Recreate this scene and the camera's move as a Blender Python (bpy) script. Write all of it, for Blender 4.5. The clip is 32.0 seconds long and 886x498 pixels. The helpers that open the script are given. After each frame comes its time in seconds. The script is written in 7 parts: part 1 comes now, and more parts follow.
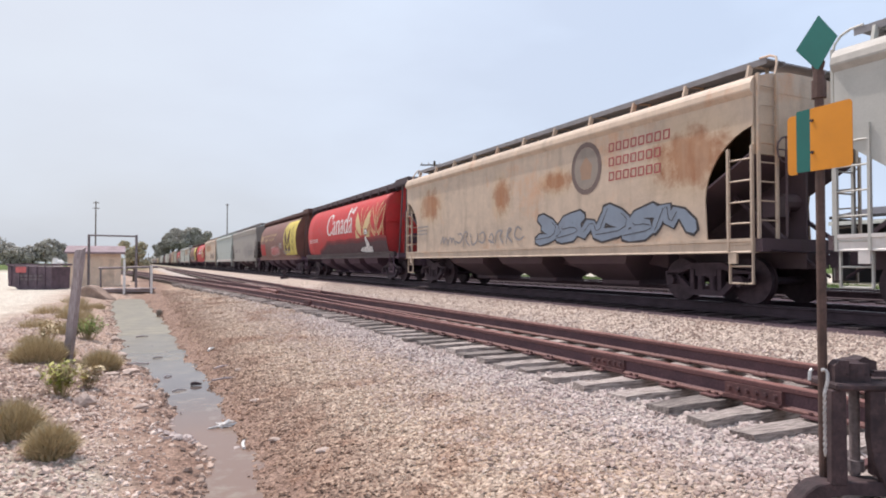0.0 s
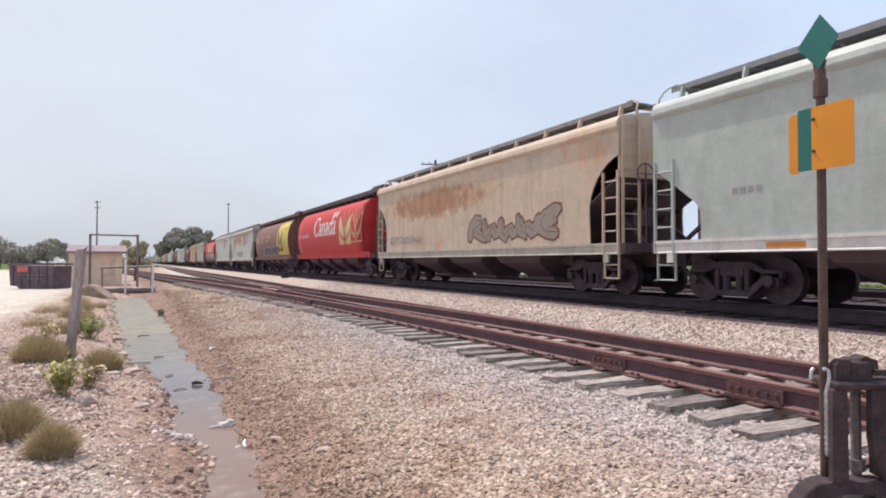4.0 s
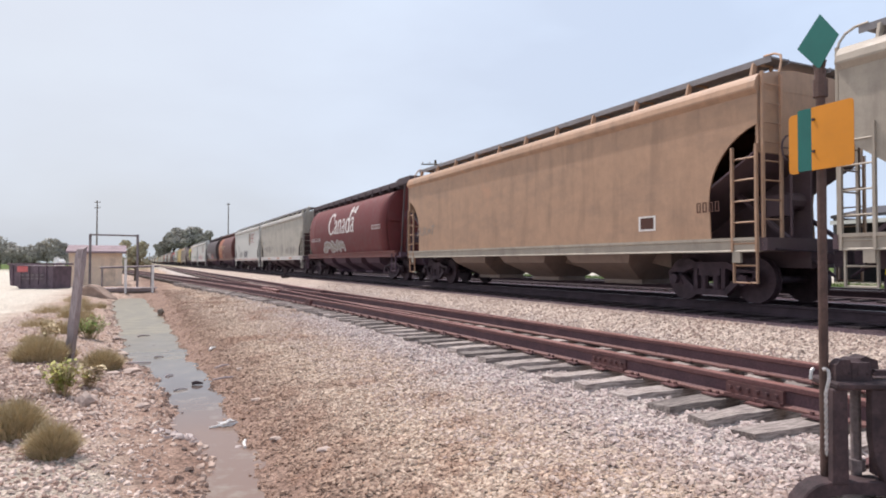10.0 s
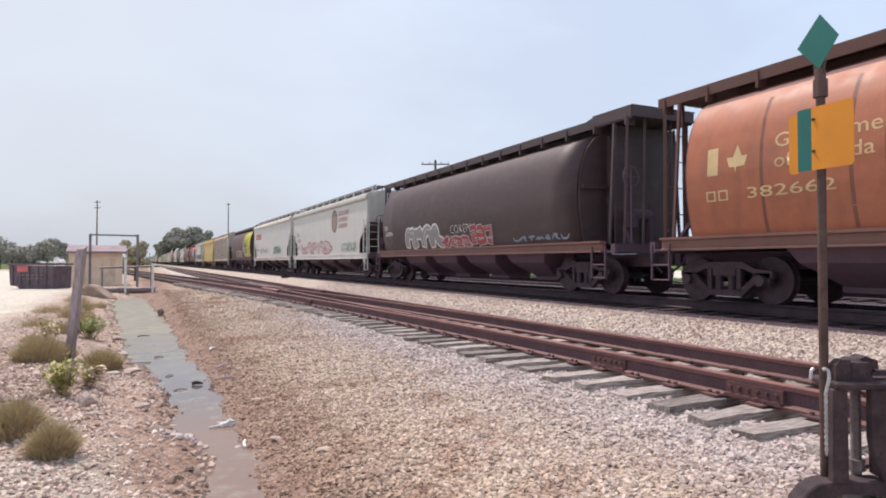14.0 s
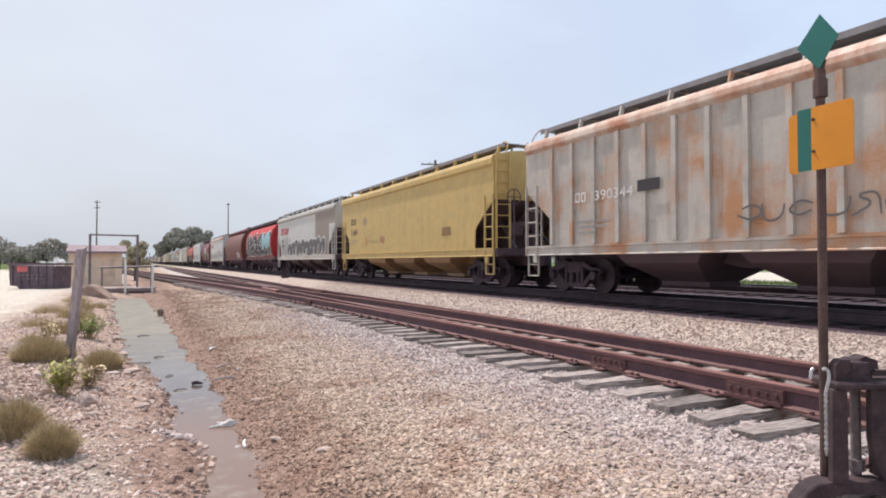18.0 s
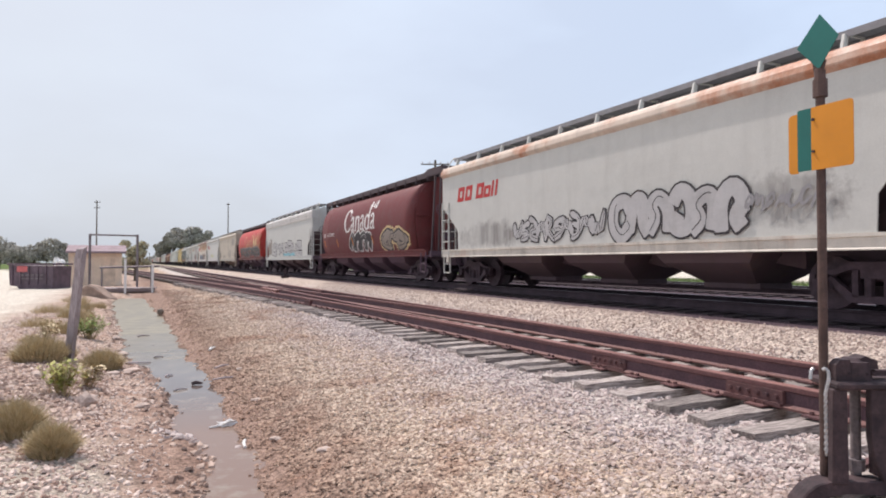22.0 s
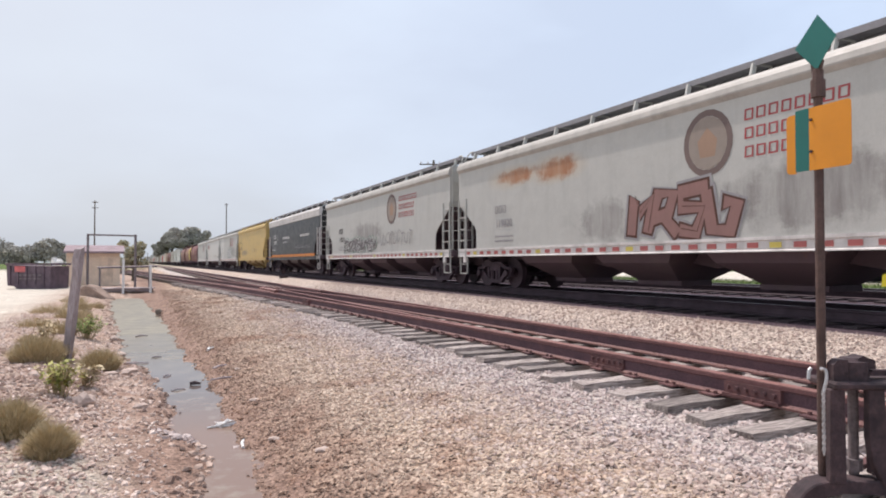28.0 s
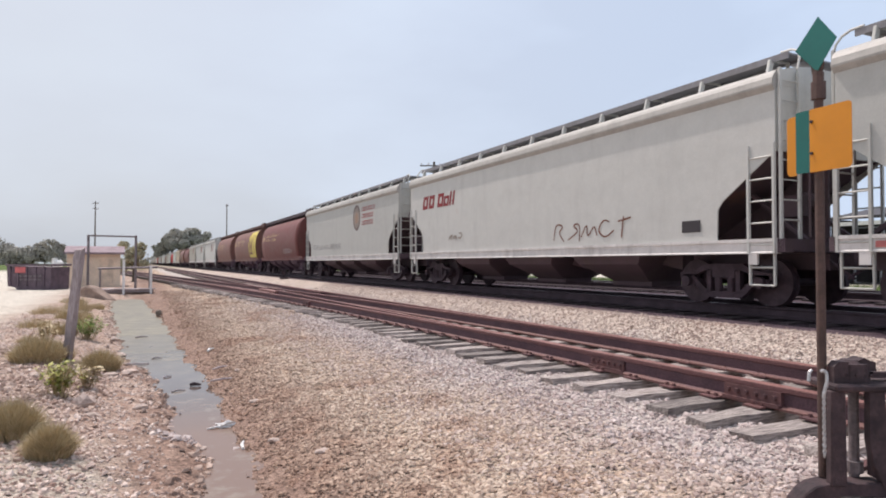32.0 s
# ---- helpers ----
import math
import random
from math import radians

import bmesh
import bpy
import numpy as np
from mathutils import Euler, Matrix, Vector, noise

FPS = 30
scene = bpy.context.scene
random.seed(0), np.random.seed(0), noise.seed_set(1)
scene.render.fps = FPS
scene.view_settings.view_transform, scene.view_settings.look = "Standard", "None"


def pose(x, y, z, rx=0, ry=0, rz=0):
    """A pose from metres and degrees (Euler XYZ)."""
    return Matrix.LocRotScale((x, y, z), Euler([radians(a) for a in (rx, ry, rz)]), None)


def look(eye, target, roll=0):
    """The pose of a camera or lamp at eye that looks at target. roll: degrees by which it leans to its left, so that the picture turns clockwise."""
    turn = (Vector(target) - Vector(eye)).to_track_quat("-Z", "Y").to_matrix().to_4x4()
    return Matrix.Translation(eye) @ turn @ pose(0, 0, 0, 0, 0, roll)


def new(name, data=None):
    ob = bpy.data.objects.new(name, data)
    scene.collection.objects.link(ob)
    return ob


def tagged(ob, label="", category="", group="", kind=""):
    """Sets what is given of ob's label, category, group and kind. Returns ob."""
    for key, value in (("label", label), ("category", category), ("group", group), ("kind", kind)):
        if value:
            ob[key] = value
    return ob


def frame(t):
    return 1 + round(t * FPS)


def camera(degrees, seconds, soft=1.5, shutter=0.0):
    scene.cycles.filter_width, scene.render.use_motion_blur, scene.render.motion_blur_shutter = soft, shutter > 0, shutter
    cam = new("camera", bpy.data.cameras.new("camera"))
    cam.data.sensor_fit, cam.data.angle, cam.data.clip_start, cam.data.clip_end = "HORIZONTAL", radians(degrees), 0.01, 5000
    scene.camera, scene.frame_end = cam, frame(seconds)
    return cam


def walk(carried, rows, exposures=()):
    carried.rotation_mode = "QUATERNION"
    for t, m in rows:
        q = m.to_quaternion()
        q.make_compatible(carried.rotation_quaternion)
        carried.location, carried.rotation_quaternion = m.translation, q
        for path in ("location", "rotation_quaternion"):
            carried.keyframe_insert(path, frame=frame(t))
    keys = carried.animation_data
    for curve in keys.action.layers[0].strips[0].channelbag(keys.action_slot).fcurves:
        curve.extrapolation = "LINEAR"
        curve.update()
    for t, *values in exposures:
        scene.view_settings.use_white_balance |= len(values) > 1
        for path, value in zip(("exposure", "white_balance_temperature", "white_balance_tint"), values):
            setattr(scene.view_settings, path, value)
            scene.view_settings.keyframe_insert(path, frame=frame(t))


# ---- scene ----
cam = camera(69.98, 32.0, soft=1.9)
EYE = Vector((0.0, 0.0, 0.81))


def aim(dx, dy, roll):
    """The camera held at one spot, turned by small amounts (thousandths of a radian right and up, degrees of lean)."""
    a, b = radians(25.574) + dx / 1000, radians(1.202) + dy / 1000
    return look(EYE, EYE + Vector((math.sin(a) * math.cos(b), math.cos(a) * math.cos(b), math.sin(b))) * 10, roll)


PATH = [
    (0.0, aim(1.6, 1.2, 0.02)), (0.5, aim(1.4, 1.1, 0.01)), (1.0, aim(0.7, 0.5, 0.0)), (2.0, aim(0.2, 0.1, 0.0)), (3.5, aim(0, 0, 0)), (8.0, aim(0, 0, 0)), (13.0, aim(0, 0, 0)),
    (18.0, aim(0.2, 0, 0)), (22.0, aim(0.3, 0, 0)), (24.5, aim(0.2, 0, 0)), (25.0, aim(0.7, 0, 0)), (25.5, aim(2.2, 0, 0)), (26.5, aim(3.2, 0.1, 0)), (27.5, aim(3.6, 0.1, 0)), (28.0, aim(2.8, 0.1, 0)),
    (28.5, aim(1.1, 0.1, 0.01)), (29.0, aim(0.8, 0.2, 0.01)), (29.5, aim(0.8, 0.6, 0.03)), (30.0, aim(1.5, 1.2, 0.05)), (30.5, aim(2.2, 1.8, 0.06)), (31.0, aim(2.9, 2.1, 0.08)), (31.5, aim(3.1, 2.2, 0.08)), (32.0, aim(2.3, 2.3, 0.08)),
]
walk(cam, PATH, exposures=((0.0, 0.07, 6720, 18), (30.0, 0.06, 6720, 18), (32.0, -0.03, 6720, 18)))

# ---------------------------------------------------------------- daylight
SUN = Vector((-0.12, 0.47, 0.88)).normalized()
sun = new("sun", bpy.data.lights.new("sun", "SUN"))
sun.data.energy, sun.data.angle, sun.data.color = 3.9, radians(1.2), (1.0, 0.95, 0.88)
sun.matrix_world = SUN.to_track_quat("Z", "Y").to_matrix().to_4x4()

world = bpy.data.worlds.new("sky")
scene.world = world
world.use_nodes = True
wn, wl = world.node_tree.nodes, world.node_tree.links
wn.clear()
sky = wn.new("ShaderNodeTexSky")
sky.sky_type, sky.sun_disc = "NISHITA", False
sky.sun_elevation, sky.sun_rotation = math.asin(SUN.z), math.atan2(SUN.x, SUN.y)
sky.air_density, sky.dust_density, sky.ozone_density = 1.0, 5.0, 1.5
tc = wn.new("ShaderNodeTexCoord")
cloud = wn.new("ShaderNodeTexNoise")
cloud.inputs["Scale"].default_value, cloud.inputs["Detail"].default_value = 2.2, 5
ramp = wn.new("ShaderNodeMapRange")
ramp.inputs[1].default_value, ramp.inputs[2].default_value = 0.36, 0.70
ramp.inputs[3].default_value, ramp.inputs[4].default_value = 0.70, 0.96
haze = wn.new("ShaderNodeMix")
haze.data_type = "RGBA"
stretch = wn.new("ShaderNodeMapping")
stretch.inputs["Scale"].default_value = (1, 1, 2.5)
bg = wn.new("ShaderNodeBackground")
bg.inputs["Strength"].default_value = 0.1
out = wn.new("ShaderNodeOutputWorld")
wl.new(tc.outputs["Generated"], stretch.inputs["Vector"])
wl.new(stretch.outputs["Vector"], cloud.inputs["Vector"])
wl.new(cloud.outputs["Fac"], ramp.inputs[0])
wl.new(ramp.outputs[0], haze.inputs["Factor"])
wl.new(sky.outputs["Color"], haze.inputs["A"])
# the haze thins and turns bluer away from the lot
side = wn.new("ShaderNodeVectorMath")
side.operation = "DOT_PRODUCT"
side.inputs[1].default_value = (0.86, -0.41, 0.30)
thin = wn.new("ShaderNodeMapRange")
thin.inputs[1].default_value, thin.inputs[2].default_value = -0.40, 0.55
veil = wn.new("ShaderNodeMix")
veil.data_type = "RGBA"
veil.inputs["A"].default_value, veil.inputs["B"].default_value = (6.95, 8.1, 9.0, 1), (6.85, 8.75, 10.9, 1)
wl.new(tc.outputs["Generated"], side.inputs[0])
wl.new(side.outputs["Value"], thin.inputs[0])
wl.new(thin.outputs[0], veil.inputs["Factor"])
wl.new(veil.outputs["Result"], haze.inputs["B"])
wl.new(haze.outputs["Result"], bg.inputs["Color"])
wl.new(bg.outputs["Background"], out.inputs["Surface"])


# ---------------------------------------------------------------- materials
def tree_of(name):
    m = bpy.data.materials.new(name)
    m.use_nodes = True
    nt = m.node_tree
    return m, nt.nodes, nt.links, nt.nodes["Principled BSDF"]


def lay(color, k=1.0):
    return (color[0] * k, color[1] * k, color[2] * k, 1)


def noise_of(n, l, vec, scale, detail=4, rough=0.6):
    t = n.new("ShaderNodeTexNoise")
    t.inputs["Scale"].default_value = scale
    t.inputs["Detail"].default_value = detail
    t.inputs["Roughness"].default_value = rough
    l.new(vec, t.inputs["Vector"])
    return t.outputs["Fac"]


def span(n, l, value, a, b, lo=0.0, hi=1.0):
    r = n.new("ShaderNodeMapRange")
    r.inputs[1].default_value, r.inputs[2].default_value = a, b
    r.inputs[3].default_value, r.inputs[4].default_value = lo, hi
    l.new(value, r.inputs[0])
    return r.outputs[0]


def blend(n, l, fac, a, b, mode="MIX"):
    m = n.new("ShaderNodeMix")
    m.data_type, m.blend_type = "RGBA", mode
    for key, v in (("Factor", fac), ("A", a), ("B", b)):
        if isinstance(v, (tuple, float, int)):
            m.inputs[key].default_value = v
        else:
            l.new(v, m.inputs[key])
    return m.outputs["Result"]


def calc(n, l, op, a, b=0.0):
    m = n.new("ShaderNodeMath")
    m.operation = op
    for i, v in enumerate((a, b)):
        if isinstance(v, (float, int)):
            m.inputs[i].default_value = v
        else:
            l.new(v, m.inputs[i])
    return m.outputs[0]


def local(n, l, scale=(1, 1, 1)):
    """Object space, shifted by a random amount for each object."""
    t, info = n.new("ShaderNodeTexCoord"), n.new("ShaderNodeObjectInfo")
    sh = n.new("ShaderNodeVectorMath")
    sh.operation = "MULTIPLY_ADD"
    comb = n.new("ShaderNodeCombineXYZ")
    r = calc(n, l, "MULTIPLY", info.outputs["Random"], 57.0)
    for i in range(3):
        l.new(r, comb.inputs[i])
    l.new(t.outputs["Object"], sh.inputs[0])
    sh.inputs[1].default_value = scale
    l.new(comb.outputs[0], sh.inputs[2])
    return sh.outputs[0]


def bump(n, l, bs, height, strength, dist=0.01):
    b = n.new("ShaderNodeBump")
    b.inputs["Strength"].default_value, b.inputs["Distance"].default_value = strength, dist
    l.new(height, b.inputs["Height"])
    l.new(b.outputs[0], bs.inputs["Normal"])


def plain(name, color, rough=0.7, metal=0.0, var=0.25, scale=2.0, relief=0.3, fine=40.0, color2=None, grain=0.35):
    """A surface with broad blotches and fine grain."""
    m, n, l, bs = tree_of(name)
    v = local(n, l)
    a, b = noise_of(n, l, v, scale), noise_of(n, l, v, fine, 3)
    c = blend(n, l, span(n, l, a, 0.3, 0.7), lay(color, 1 - var), lay(color2 or color, 1 + var))
    c = blend(n, l, grain, c, blend(n, l, span(n, l, b, 0.3, 0.7), lay((0.35, 0.35, 0.35)), lay((1.6, 1.6, 1.6))), "MULTIPLY")
    l.new(c, bs.inputs["Base Color"])
    bs.inputs["Metallic"].default_value = metal
    l.new(span(n, l, b, 0.2, 0.8, max(0.05, rough - 0.12), min(1, rough + 0.12)), bs.inputs["Roughness"])
    if relief:
        bump(n, l, bs, b, relief)
    return m


PAINTS = {}


def paint(name, color, rust=0.15, rustcol=(0.30, 0.12, 0.045), grime=0.35, rough=0.5, fade=0.12, spots=()):
    """Weathered paint on steel: rust patches, dirt that runs down in streaks, dents of the sheets."""
    m, n, l, bs = tree_of(name)
    PAINTS[m] = (name, color, rust, rustcol, grime, rough, fade)
    v, w = local(n, l), local(n, l, (1.0, 0.8, 0.13))
    big, mid = noise_of(n, l, v, 0.42, 3), noise_of(n, l, v, 2.6, 6, 0.7)
    run, fine = noise_of(n, l, w, 3.2, 5, 0.65), noise_of(n, l, v, 30, 3)
    c = blend(n, l, span(n, l, mid, 0.3, 0.7), lay(color, 1 - fade), lay(color, 1 + fade))
    c = blend(n, l, span(n, l, run, 0.50, 0.80, 0.0, grime), c, (0.085, 0.065, 0.055, 1))
    smear = noise_of(n, l, local(n, l, (1.0, 0.45, 1.3)), 1.1, 6, 0.75)
    c = blend(n, l, span(n, l, smear, 0.50, 0.72, 0.0, grime * 0.75), c, (0.15, 0.125, 0.115, 1))
    mask = calc(n, l, "ADD", calc(n, l, "MULTIPLY", big, 0.6), calc(n, l, "ADD", calc(n, l, "MULTIPLY", mid, 0.25), calc(n, l, "MULTIPLY", run, 0.15)))
    edge = 0.66 - 0.22 * rust
    c = blend(n, l, span(n, l, mask, edge - 0.03, edge + 0.09, 0.0, min(0.92, 0.35 + rust)), c, blend(n, l, fine, lay(rustcol, 0.7), lay(rustcol, 1.5)))
    if spots:
        raw, sep = n.new("ShaderNodeTexCoord"), n.new("ShaderNodeSeparateXYZ")
        l.new(raw.outputs["Object"], sep.inputs[0])
        total = halo_ = smut = None
        for y0, z0, ry, rz, dark in spots:
            a, b = calc(n, l, "DIVIDE", calc(n, l, "SUBTRACT", sep.outputs[1], y0), ry), calc(n, l, "DIVIDE", calc(n, l, "SUBTRACT", sep.outputs[2], z0), rz)
            d = calc(n, l, "SQRT", calc(n, l, "ADD", calc(n, l, "MULTIPLY", a, a), calc(n, l, "MULTIPLY", b, b)))
            near = span(n, l, calc(n, l, "ADD", d, calc(n, l, "MULTIPLY", calc(n, l, "SUBTRACT", mid, 0.5), 2.2)), 0.75, 1.35, 1.0, 0.0)
            if dark:
                smut = near if smut is None else calc(n, l, "MAXIMUM", smut, near)
                continue
            wide = span(n, l, calc(n, l, "ADD", d, calc(n, l, "MULTIPLY", calc(n, l, "SUBTRACT", big, 0.5), 2.0)), 0.8, 2.0, 1.0, 0.0)
            halo_ = wide if halo_ is None else calc(n, l, "MAXIMUM", halo_, wide)
            total = near if total is None else calc(n, l, "MAXIMUM", total, near)
        if smut is not None:
            c = blend(n, l, calc(n, l, "MULTIPLY", smut, span(n, l, run, 0.35, 0.65, 0.25, 0.75)), c, (0.17, 0.15, 0.145, 1))
        if total is not None:
            c = blend(n, l, calc(n, l, "MULTIPLY", halo_, span(n, l, big, 0.3, 0.7, 0.25, 0.6)), c, (0.52, 0.38, 0.22, 1))
            c = blend(n, l, calc(n, l, "MULTIPLY", total, span(n, l, run, 0.3, 0.6, 0.55, 0.92)), c, blend(n, l, mid, (0.24, 0.085, 0.040, 1), (0.46, 0.22, 0.105, 1)))
    c = blend(n, l, 0.07, c, blend(n, l, span(n, l, fine, 0.3, 0.7), lay((0.5, 0.5, 0.5)), lay((1.45, 1.45, 1.45))), "MULTIPLY")
    l.new(c, bs.inputs["Base Color"])
    l.new(span(n, l, mid, 0.2, 0.8, rough - 0.1, rough + 0.2), bs.inputs["Roughness"])
    bs.inputs["Specular IOR Level"].default_value = 0.35
    bump(n, l, bs, big, 0.25, 0.06)
    return m


def gravel_ground(name):
    """The whole ground: ballast, brown gravel, mud by the ditch, pale lot and far grass, by where it lies, with shade
    painted along the main lines.
    """
    m, n, l, bs = tree_of(name)
    t = n.new("ShaderNodeTexCoord")
    v = t.outputs["Object"]
    sep = n.new("ShaderNodeSeparateXYZ")
    l.new(v, sep.inputs[0])
    wob = noise_of(n, l, v, 0.55, 4)
    x = calc(n, l, "ADD", sep.outputs[0], calc(n, l, "MULTIPLY", calc(n, l, "SUBTRACT", wob, 0.5), 2.6))
    cell = n.new("ShaderNodeTexVoronoi")
    cell.inputs["Scale"].default_value = 34
    l.new(v, cell.inputs["Vector"])
    tone = n.new("ShaderNodeSeparateColor")
    l.new(cell.outputs["Color"], tone.inputs[0])
    big, mid, fine = noise_of(n, l, v, 0.3), noise_of(n, l, v, 3.0, 6), noise_of(n, l, v, 26, 4)
    brown = blend(n, l, span(n, l, mid, 0.3, 0.7), (0.44, 0.315, 0.235, 1), (0.57, 0.44, 0.335, 1))
    patch = noise_of(n, l, v, 0.8, 5, 0.62)
    brown = blend(n, l, span(n, l, patch, 0.53, 0.64, 0.0, 0.8), brown, (0.30, 0.185, 0.14, 1))
    white = blend(n, l, span(n, l, mid, 0.3, 0.7), (0.47, 0.405, 0.37, 1), (0.60, 0.535, 0.495, 1))
    mud = blend(n, l, span(n, l, mid, 0.3, 0.7), (0.25, 0.16, 0.125, 1), (0.38, 0.265, 0.21, 1))
    soil = blend(n, l, span(n, l, mid, 0.35, 0.65), (0.37, 0.245, 0.19, 1), (0.57, 0.45, 0.375, 1))
    lot = blend(n, l, span(n, l, mid, 0.3, 0.7), (0.62, 0.56, 0.47, 1), (0.75, 0.69, 0.60, 1))
    tan = blend(n, l, span(n, l, mid, 0.3, 0.7), (0.47, 0.38, 0.325, 1), (0.63, 0.535, 0.465, 1))
    grass = blend(n, l, span(n, l, mid, 0.3, 0.7), (0.075, 0.12, 0.03, 1), (0.13, 0.18, 0.05, 1))
    pale = calc(n, l, "MAXIMUM", span(n, l, sep.outputs[1], 6.2, 7.6, 1.0, 0.0), span(n, l, x, -4.4, -2.6, 1.0, 0.0))
    c = blend(n, l, pale, soil, blend(n, l, span(n, l, sep.outputs[1], 9, 12), (0.50, 0.425, 0.355, 1), lot))
    c = blend(n, l, span(n, l, x, -0.4, 0.1), c, mud)
    c = blend(n, l, span(n, l, x, 1.25, 2.2), c, brown)
    c = blend(n, l, span(n, l, x, 2.9, 4.0), c, white)
    c = blend(n, l, span(n, l, x, 7.9, 8.6), c, tan)
    # ballast along the main lines: the train's shade painted in as dark colour
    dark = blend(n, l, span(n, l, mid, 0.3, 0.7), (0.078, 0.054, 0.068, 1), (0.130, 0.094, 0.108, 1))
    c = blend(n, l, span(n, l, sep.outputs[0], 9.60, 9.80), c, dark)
    c = blend(n, l, span(n, l, x, 19.5, 20.5), c, grass)
    c = blend(n, l, span(n, l, x, 40, 46), c, lot)
    c = blend(n, l, span(n, l, x, 75, 90), c, grass)
    c = blend(n, l, calc(n, l, "MULTIPLY", span(n, l, sep.outputs[1], 130, 190), span(n, l, x, -3, 2, 1, 0.3)), c, grass)
    stones = calc(n, l, "MULTIPLY", span(n, l, tone.outputs[0], 0.0, 1.0, 0.52, 1.25), span(n, l, fine, 0.3, 0.7, 0.75, 1.15))
    c = blend(n, l, span(n, l, big, 0.35, 0.65, 0.75, 1.0), c, blend(n, l, 1.0, c, stones, "MULTIPLY"))
    l.new(c, bs.inputs["Base Color"])
    bs.inputs["Roughness"].default_value = 0.95
    bs.inputs["Specular IOR Level"].default_value = 0.15
    bump(n, l, bs, calc(n, l, "ADD", cell.outputs["Distance"], calc(n, l, "MULTIPLY", fine, 0.6)), 0.8, 0.03)
    return m


def stones_of(name, light, dark, dirty=0.75):
    m, n, l, bs = tree_of(name)
    g = n.new("ShaderNodeNewGeometry")
    t = n.new("ShaderNodeTexCoord")
    f = noise_of(n, l, t.outputs["Object"], 45, 3)
    c = blend(n, l, g.outputs["Random Per Island"], lay(dark), lay(light))
    c = blend(n, l, 0.5, c, blend(n, l, span(n, l, f, 0.3, 0.7), lay((0.55, 0.55, 0.55)), lay((1.3, 1.3, 1.3))), "MULTIPLY")
    dirt = noise_of(n, l, t.outputs["Object"], 0.8, 5, 0.62)
    c = blend(n, l, span(n, l, dirt, 0.50, 0.64, 0.0, dirty), c, blend(n, l, 1.0, c, (0.66, 0.50, 0.43, 1), "MULTIPLY"))
    if dirty > 0.5:
        sep = n.new("ShaderNodeSeparateXYZ")
        l.new(t.outputs["Object"], sep.inputs[0])
        damp = span(n, l, calc(n, l, "ADD", sep.outputs[0], calc(n, l, "MULTIPLY", dirt, 1.6)), 1.9, 2.9, 0.75, 0.0)
        damp = calc(n, l, "MULTIPLY", damp, span(n, l, sep.outputs[0], 0.3, 0.7))
        c = blend(n, l, damp, c, blend(n, l, 1.0, c, (0.58, 0.44, 0.38, 1), "MULTIPLY"))
    l.new(c, bs.inputs["Base Color"])
    bs.inputs["Roughness"].default_value = 0.9
    return m


def leaf(name, a, b, rough=0.6):
    m, n, l, bs = tree_of(name)
    g = n.new("ShaderNodeNewGeometry")
    l.new(blend(n, l, g.outputs["Random Per Island"], lay(a), lay(b)), bs.inputs["Base Color"])
    bs.inputs["Roughness"].default_value = rough
    bs.inputs["Specular IOR Level"].default_value = 0.2
    return m


def grained(name, color, color2, axis=(8, 8, 1)):
    """Weathered wood with its grain along one axis."""
    m, n, l, bs = tree_of(name)
    v, w = local(n, l), local(n, l, axis)
    g, s = noise_of(n, l, w, 6, 6, 0.7), noise_of(n, l, v, 1.6)
    c = blend(n, l, span(n, l, g, 0.38, 0.62), lay(color), lay(color2))
    c = blend(n, l, span(n, l, s, 0.48, 0.72, 0, 0.6), c, lay(color, 0.6))
    info = n.new("ShaderNodeObjectInfo")
    c = blend(n, l, 1.0, c, span(n, l, info.outputs["Random"], 0, 1, 0.62, 1.2), "MULTIPLY")
    l.new(c, bs.inputs["Base Color"])
    bs.inputs["Roughness"].default_value = 0.9
    bump(n, l, bs, g, 0.6, 0.012)
    return m


MAT_GROUND = gravel_ground("ballast_and_gravel")
MAT_RAIL = plain("rusty_rail_steel", (0.098, 0.052, 0.060), 0.75, 0.1, 0.35, 3, 0.5, 50, (0.125, 0.055, 0.052))


def rail_mat():
    """Rail steel: a cool dark web over a foot red with rust scale."""
    m, n, l, bs = tree_of("siding_rail_steel")
    t, sep = n.new("ShaderNodeTexCoord"), n.new("ShaderNodeSeparateXYZ")
    v = t.outputs["Object"]
    l.new(v, sep.inputs[0])
    big, fine = noise_of(n, l, v, 2.2, 5, 0.65), noise_of(n, l, v, 40, 4)
    web = blend(n, l, span(n, l, big, 0.35, 0.65), (0.078, 0.041, 0.053, 1), (0.128, 0.065, 0.076, 1))
    foot = blend(n, l, span(n, l, fine, 0.3, 0.7), (0.115, 0.054, 0.052, 1), (0.185, 0.086, 0.076, 1))
    scale = calc(n, l, "ADD", sep.outputs[2], calc(n, l, "MULTIPLY", calc(n, l, "SUBTRACT", big, 0.5), 0.08))
    c = blend(n, l, span(n, l, scale, -0.545, -0.525, 1.0, 0.0), web, foot)
    c = blend(n, l, span(n, l, scale, -0.425, -0.405, 0.0, 0.6), c, (0.16, 0.065, 0.058, 1))
    c = blend(n, l, 0.4, c, blend(n, l, span(n, l, fine, 0.3, 0.7), lay((0.4, 0.4, 0.4)), lay((1.6, 1.6, 1.6))), "MULTIPLY")
    l.new(c, bs.inputs["Base Color"])
    bs.inputs["Roughness"].default_value, bs.inputs["Metallic"].default_value = 0.62, 0.15
    bump(n, l, bs, fine, 0.4)
    return m


